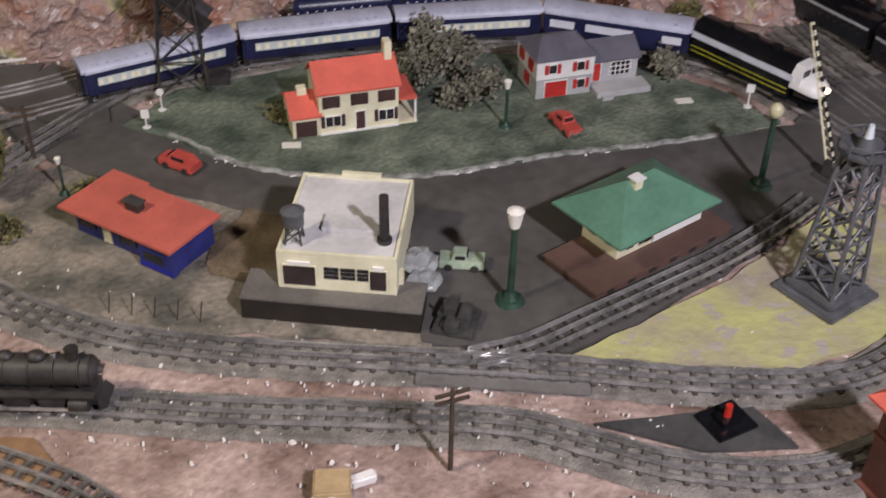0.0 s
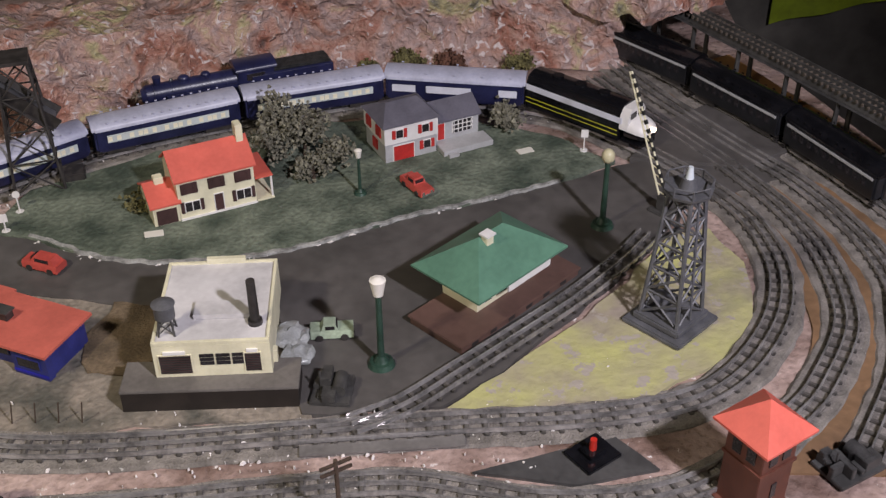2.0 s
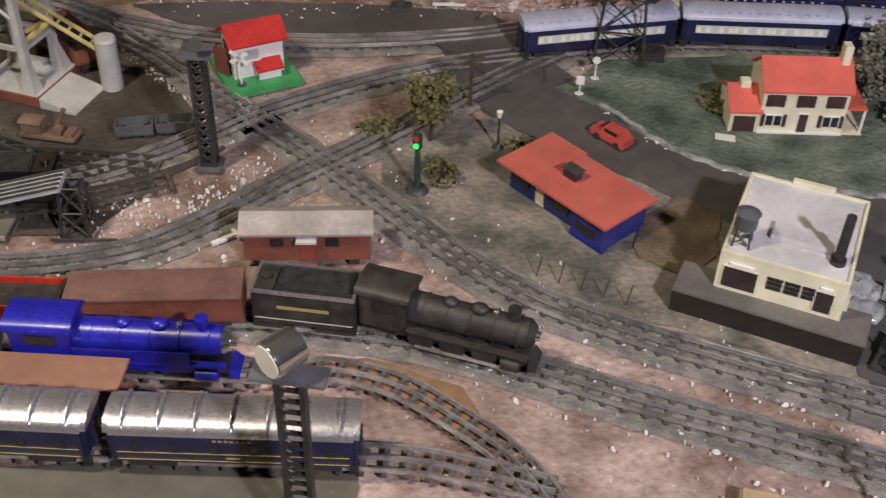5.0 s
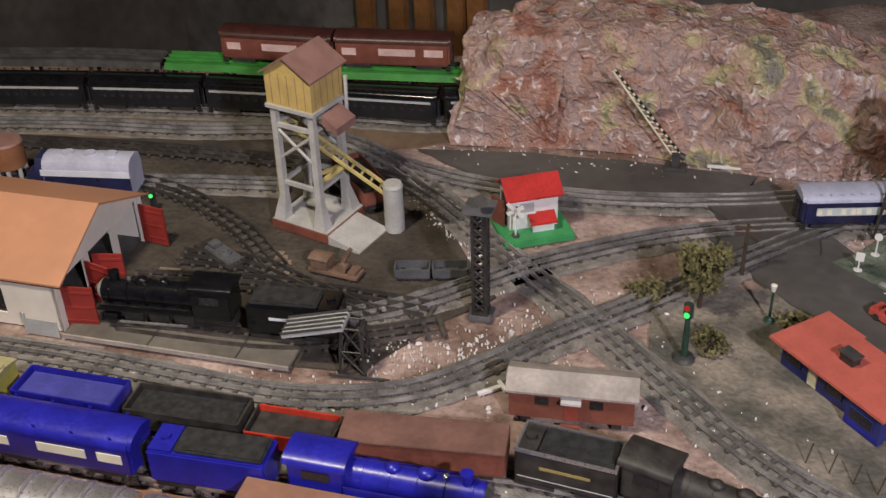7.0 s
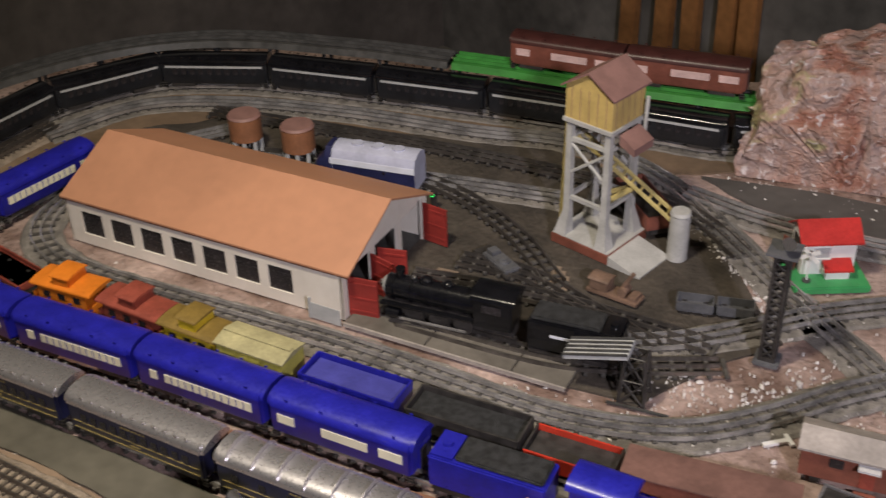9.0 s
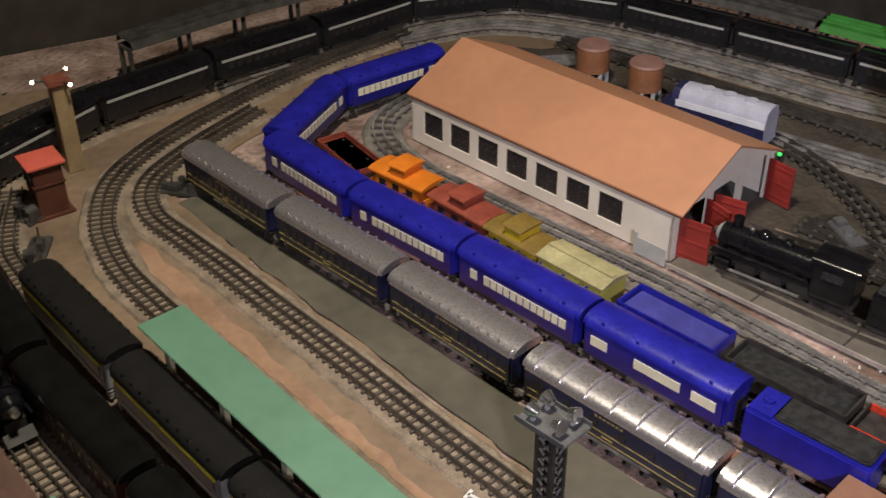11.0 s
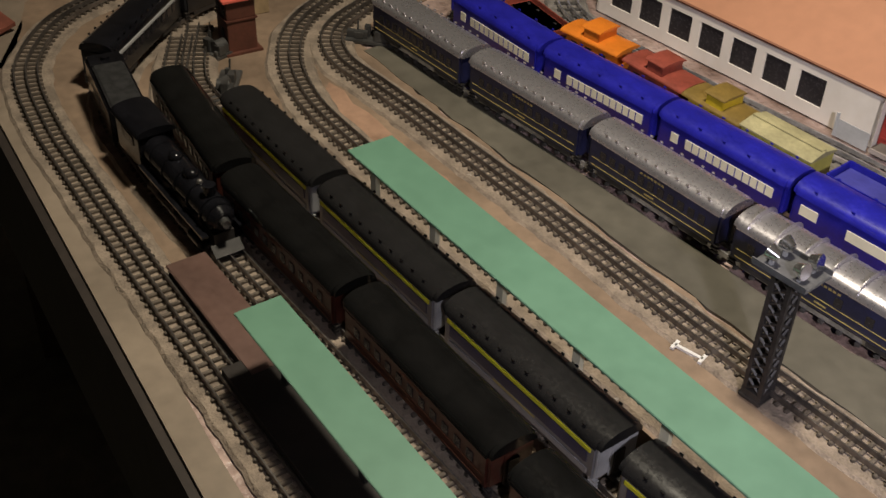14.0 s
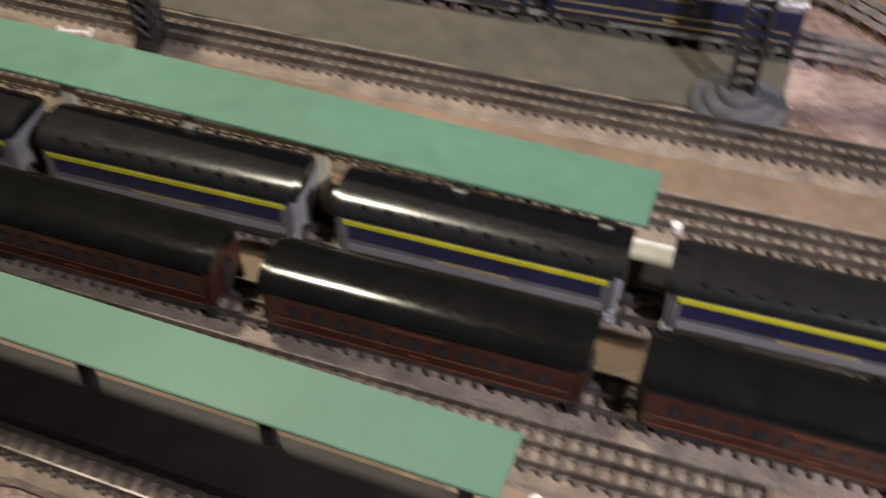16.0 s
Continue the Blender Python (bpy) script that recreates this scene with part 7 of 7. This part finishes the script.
o = thing("dwarf_signal", "small dark signal with a lit green lens", "signal", pose(-1.393, 1.128, 0.0018))
part("foot", B(-0.008, -0.006, 0, 0.008, 0.006, 0.005), SOOT, o, bevel=0.001)
part("head", B(-0.005, -0.004, 0.005, 0.005, 0.004, 0.036), SOOT, o, bevel=0.0015)
part("lens", ball(bmesh.new(), (0.002, -0.005, 0.030), 0.0036, 2), GREENLAMP, o)
g = gondola(0.13, BRICKBROWN, SOOT, "brown gondola car standing behind the coaling tower", 0.046)
g.matrix_world = pose(-1.135, 1.342, 0.0, 0, 0, -28)
t = thing("turnout_plate", "long flat grey base plate of a track switch", "track part", pose(0.048, 1.0445, 0.0030, 0, 0, 0))
part("plate", B(0, 0, 0, 0.195, 0.016, 0.004), mat("grey_switch_plate", (0.16, 0.15, 0.145), 0.5, vary=0.15, scale=20), t, bevel=0.0008)
part("point_rail", B(0.022, 0.040, 0.006, 0.100, 0.0425, 0.0105, m=pose(0, 0, 0, 0, 0, 2)), RAIL, t)
part("point_rail", B(0.030, 0.028, 0.006, 0.092, 0.0302, 0.0105, m=pose(0, 0, 0, 0, 0, 5)), RAIL, t)
# wooden caboose shed beside the diagonal
c = thing("bunk_house", "red-brown bunk car with a pale grey roof on the ground", "building", pose(-0.592, 1.064, 0.0015, 0, 0, 24.5))
part("wall", B(-0.075, -0.022, 0.008, 0.075, 0.022, 0.05), BRICKBROWN, c, bevel=0.0008)
part("roof", along_x(bmesh.new(), [(-0.028, 0.049), (0.028, 0.049), (0.028, 0.052), (0, 0.066), (-0.028, 0.052)], -0.079, 0.079), SHEDROOF, c)
for x in (-0.035, 0.03):
    part("window", B(x - 0.008, -0.0232, 0.03, x + 0.008, -0.0218, 0.042), WIN, c)
part("door", B(-0.008, -0.0236, 0.01, 0.008, -0.0218, 0.04), RUST, c)
part("door_hood", B(-0.012, -0.033, 0.041, 0.012, -0.0222, 0.044), GREYROOF, c)
for k in range(3):
    part("step", B(-0.012, -0.034 - k * 0.006, 0.0, 0.012, -0.029 - k * 0.006, 0.009 - k * 0.003), BRICKBROWN, c)
for s in (-1, 1):
    part("skid", B(s * 0.055 - 0.006, -0.02, 0, s * 0.055 + 0.006, 0.02, 0.008), SOOT, c)
# white crossed piece dropped beside the main track
t = thing("spare_crosspiece", "white plastic H-shaped piece dropped beside the track", "scrap", pose(-0.981, 0.408, 0.0022, 0, 0, 30))
part("bar", B(-0.016, -0.0018, 0, 0.016, 0.0018, 0.003), WHITE, t)
for sgn in (-1, 1):
    part("end", B(sgn * 0.016 - 0.002, -0.007, 0, sgn * 0.016 + 0.002, 0.007, 0.003), WHITE, t)
t = thing("spare_crosspiece", "white plastic T-shaped piece dropped by the track", "scrap", pose(-0.70, 1.045, 0.0012, 0, 0, 60))
part("bar", B(-0.016, -0.003, 0, 0.016, 0.003, 0.004), WHITE, t)
part("end", B(0.016, -0.010, 0, 0.021, 0.010, 0.004), WHITE, t)
t = thing("broken_toy", "broken tan and white toy lying on the plaster", "toy", pose(-0.02, 0.885, 0.0, 0, 0, 8))
part("block", B(-0.018, -0.016, 0, 0.02, 0.018, 0.02), mat("tan_block", (0.42, 0.30, 0.17), 0.6, vary=0.15), t, bevel=0.002)
part("arm", B(-0.045, -0.012, 0, -0.018, 0.0, 0.012, m=pose(0, 0, 0, 0, 0, 30)), WHITE, t, bevel=0.002)
part("arm", B(0.02, -0.004, 0, 0.048, 0.008, 0.012, m=pose(0, 0, 0, 0, 0, 20)), WHITE, t, bevel=0.002)
part("head", ball(bmesh.new(), (0.0, -0.024, 0.010), 0.010, 2), WHITE, t)
patch("ground_brown_stain", [(-0.225, 1.21), (-0.15, 1.20), (-0.135, 1.28), (-0.15, 1.35), (-0.21, 1.36), (-0.235, 1.29)], 0.0049, mat("dark_brown_patch", (0.13, 0.095, 0.06), 0.9, vary=0.35, scale=25, bump=0.6), "dark brown patch between the low buildings", 0.012, 0.012)
# a low fence of thin sticks before the lot
for k in range(5):
    x = -0.325 + k * 0.028
    st = thing("stick", "thin bent brown stick stuck in the ground", "stick", pose(x, 1.135 - k * 0.002, 0.0028, 0, 4, 0), "sticks")
    part("shaft", Rod((0, 0, 0), (0.002, 0.003, 0.03), 0.0009, seg=5), TRUNK, st)
# white plaster crumbs by tracks; at road edge and hill foot also painted glints
rnd = random.Random(8)
KERB = [(-0.36, 1.53), (-0.331, 1.518), (-0.244, 1.466), (-0.15, 1.446), (-0.03, 1.45), (0.065, 1.474), (0.197, 1.53), (0.341, 1.573), (0.455, 1.613)]
part("kerb_bead", rail_mesh([(p + Vector((math.sin(i * 0.9) * 0.002, math.cos(i * 1.3) * 0.002)), d) for i, (p, d) in enumerate(glide(KERB, 0.008))], 0.0, 0.0035, 0.006, 0.005), mat("glossy_grey_bead", (0.30, 0.30, 0.29), 0.2, vary=0.4, scale=60)).name = "kerb"
tagged(bpy.data.objects["kerb"], "glossy uneven grey kerb bead between lawn and road", "kerb", "", "structure")
bm = bmesh.new()
spots = []
for line, spread, n in ((KERB, 0.006, 130), (LOOP[9:19], 0.04, 260), (FREIGHT[9:19], 0.045, 300), (YARDLEAD[3:9], 0.04, 240), (LOOP[26:34], 0.05, 170), ([(-1.1, 1.55), (-0.8, 1.68), (-0.4, 1.84), (0.2, 2.02)], 0.03, 300), ([(-0.88, 1.02), (-0.77, 1.1), (-0.70, 1.22)], 0.022, 200), ([(-1.05, 1.37), (-0.85, 1.27)], 0.006, 60)):
    path = glide(line, 0.01)
    for k in range(n):
        p, d = rnd.choice(path)
        spots.append((p.x + rnd.gauss(0, spread), p.y + rnd.gauss(0, spread), 1.9 if line is KERB else (1.1 if spread < 0.031 else 1.0)))
vs, fs = [], []
for x, y, big in spots:
    s = big * rnd.choice((0.0006, 0.0008, 0.0011, 0.002)) * rnd.uniform(0.7, 1.3)
    a = rnd.uniform(0, 6.28)
    b = len(vs)
    z = 0.0035
    st = rnd.uniform(0.5, 2.2)
    for q in ((1, 0), (0.2, 0.9), (-1, 0.1), (-0.1, -0.8)):
        vs.append((x + s * st * q[0] * math.cos(a) - s * q[1] * math.sin(a), y + s * st * q[0] * math.sin(a) + s * q[1] * math.cos(a), z - 0.0035))
    for q in ((0.7, 0), (0.1, 0.6), (-0.7, 0), (0, -0.5)):
        vs.append((x + s * st * q[0] * math.cos(a) - s * q[1] * math.sin(a), y + s * st * q[0] * math.sin(a) + s * q[1] * math.cos(a), z + s * 0.5))
    fs += [(b + 4, b + 5, b + 6, b + 7)] + [(b + k, b + (k + 1) % 4, b + 4 + (k + 1) % 4, b + 4 + k) for k in range(4)]
me = bpy.data.meshes.new("crumbs_and_glints")
me.from_pydata(vs, [], fs)
me.materials.append(GLITTER)
tagged(new("crumbs_and_glints", me), "white plaster crumbs and painted glints beside tracks and road", "debris", "", "stuff")

# ---- beyond the table ----
b = thing("sign_panel", "brown panel with four small white paper signs", "panel", pose(-2.035, -0.30, 0.0008, 0, 0, 102.8))
part("board", B(-0.06, 0.006, 0, 0.39, 0.014, 0.10), CARDB, b)
for k in range(4):
    sheet = part("paper_sign", B(-0.015 + k * 0.085, 0.0045, 0.022 + k * 0.002, 0.065 + k * 0.085, 0.0058, 0.056 + k * 0.002), PAPER, b, "white paper sign with dark bars")
    for j in range(3):
        part("bar", B(-0.008 + k * 0.085, 0.0036, 0.027 + k * 0.002 + j * 0.010, (0.058 - 0.012 * ((j + k) % 3)) + k * 0.085, 0.0044, 0.032 + k * 0.002 + j * 0.010), REDINK if (k + j) % 2 else INK, sheet)
for x, c in ((0.15, 0.08), (0.24, 0.085)):
    part("knob", Rod((x, 0.006, c), (x, 0.0, c), 0.008, seg=14), SOOT, b)
v = thing("wrecked_toy_truck", "red toy wagon lying on its side at the table corner", "toy", pose(-1.93, -0.245, 0.0008, 0, 0, 30))
part("bed", B(-0.05, -0.03, 0.012, 0.05, 0.03, 0.018, m=pose(0, 0, 0, 10, 8, 0)), BRICKBROWN, v)
part("side", B(-0.05, -0.03, 0.006, 0.05, -0.027, 0.035), BRICKBROWN, v)
for x in (-0.03, 0.03):
    part("wheel", Rod((x, -0.02, 0.008), (x, 0.02, 0.008), 0.008, seg=14), SOOT, v)
hang = thing("lime_cloth", "lime green cloth hanging on the wall", "cloth", pose(1.297, 2.985, -0.37, 0, 0, 0))
bm = bmesh.new()
bmesh.ops.create_grid(bm, x_segments=30, y_segments=2, size=0.5, matrix=Matrix.Translation((0.45, 0, 0.35)) @ pose(0, 0, 0, 90, 0, 0) @ Matrix.Diagonal((0.9, 0.7, 1, 1)))
for q in bm.verts:
    q.co.y = -0.012 + 0.008 * math.sin(q.co.x * 30)
    q.co.z += q.co.x * 0.18
bmesh.ops.solidify(bm, geom=bm.faces[:], thickness=0.004)
part("cloth", bm, LIMEBOX, hang)
for x in (-2.44, -2.30, -2.18, -2.06, -1.97):
    sl = thing("timber_slat", "orange-brown timber slat leaning on the back wall", "plank", pose(x, 2.965, -0.86, 0, 1.5 * math.sin(x * 90), 0), "timber slats")
    part("plank", B(-0.03, -0.02, 0, 0.03, 0.02, 1.9), ORANGEWOOD, sl, bevel=0.004)

pipe = thing("conduit", "thin brown conduit pipe on the back wall", "pipe", pose(-1.31, 2.985, -0.86))
part("tube", Rod((0, 0, 0), (0, 0, 2.4), 0.012, seg=10), TRUNK, pipe)
for z in (0.5, 1.2, 1.9):
    part("clip", B(-0.02, -0.014, z, 0.02, 0.015, z + 0.02), DARK, pipe)
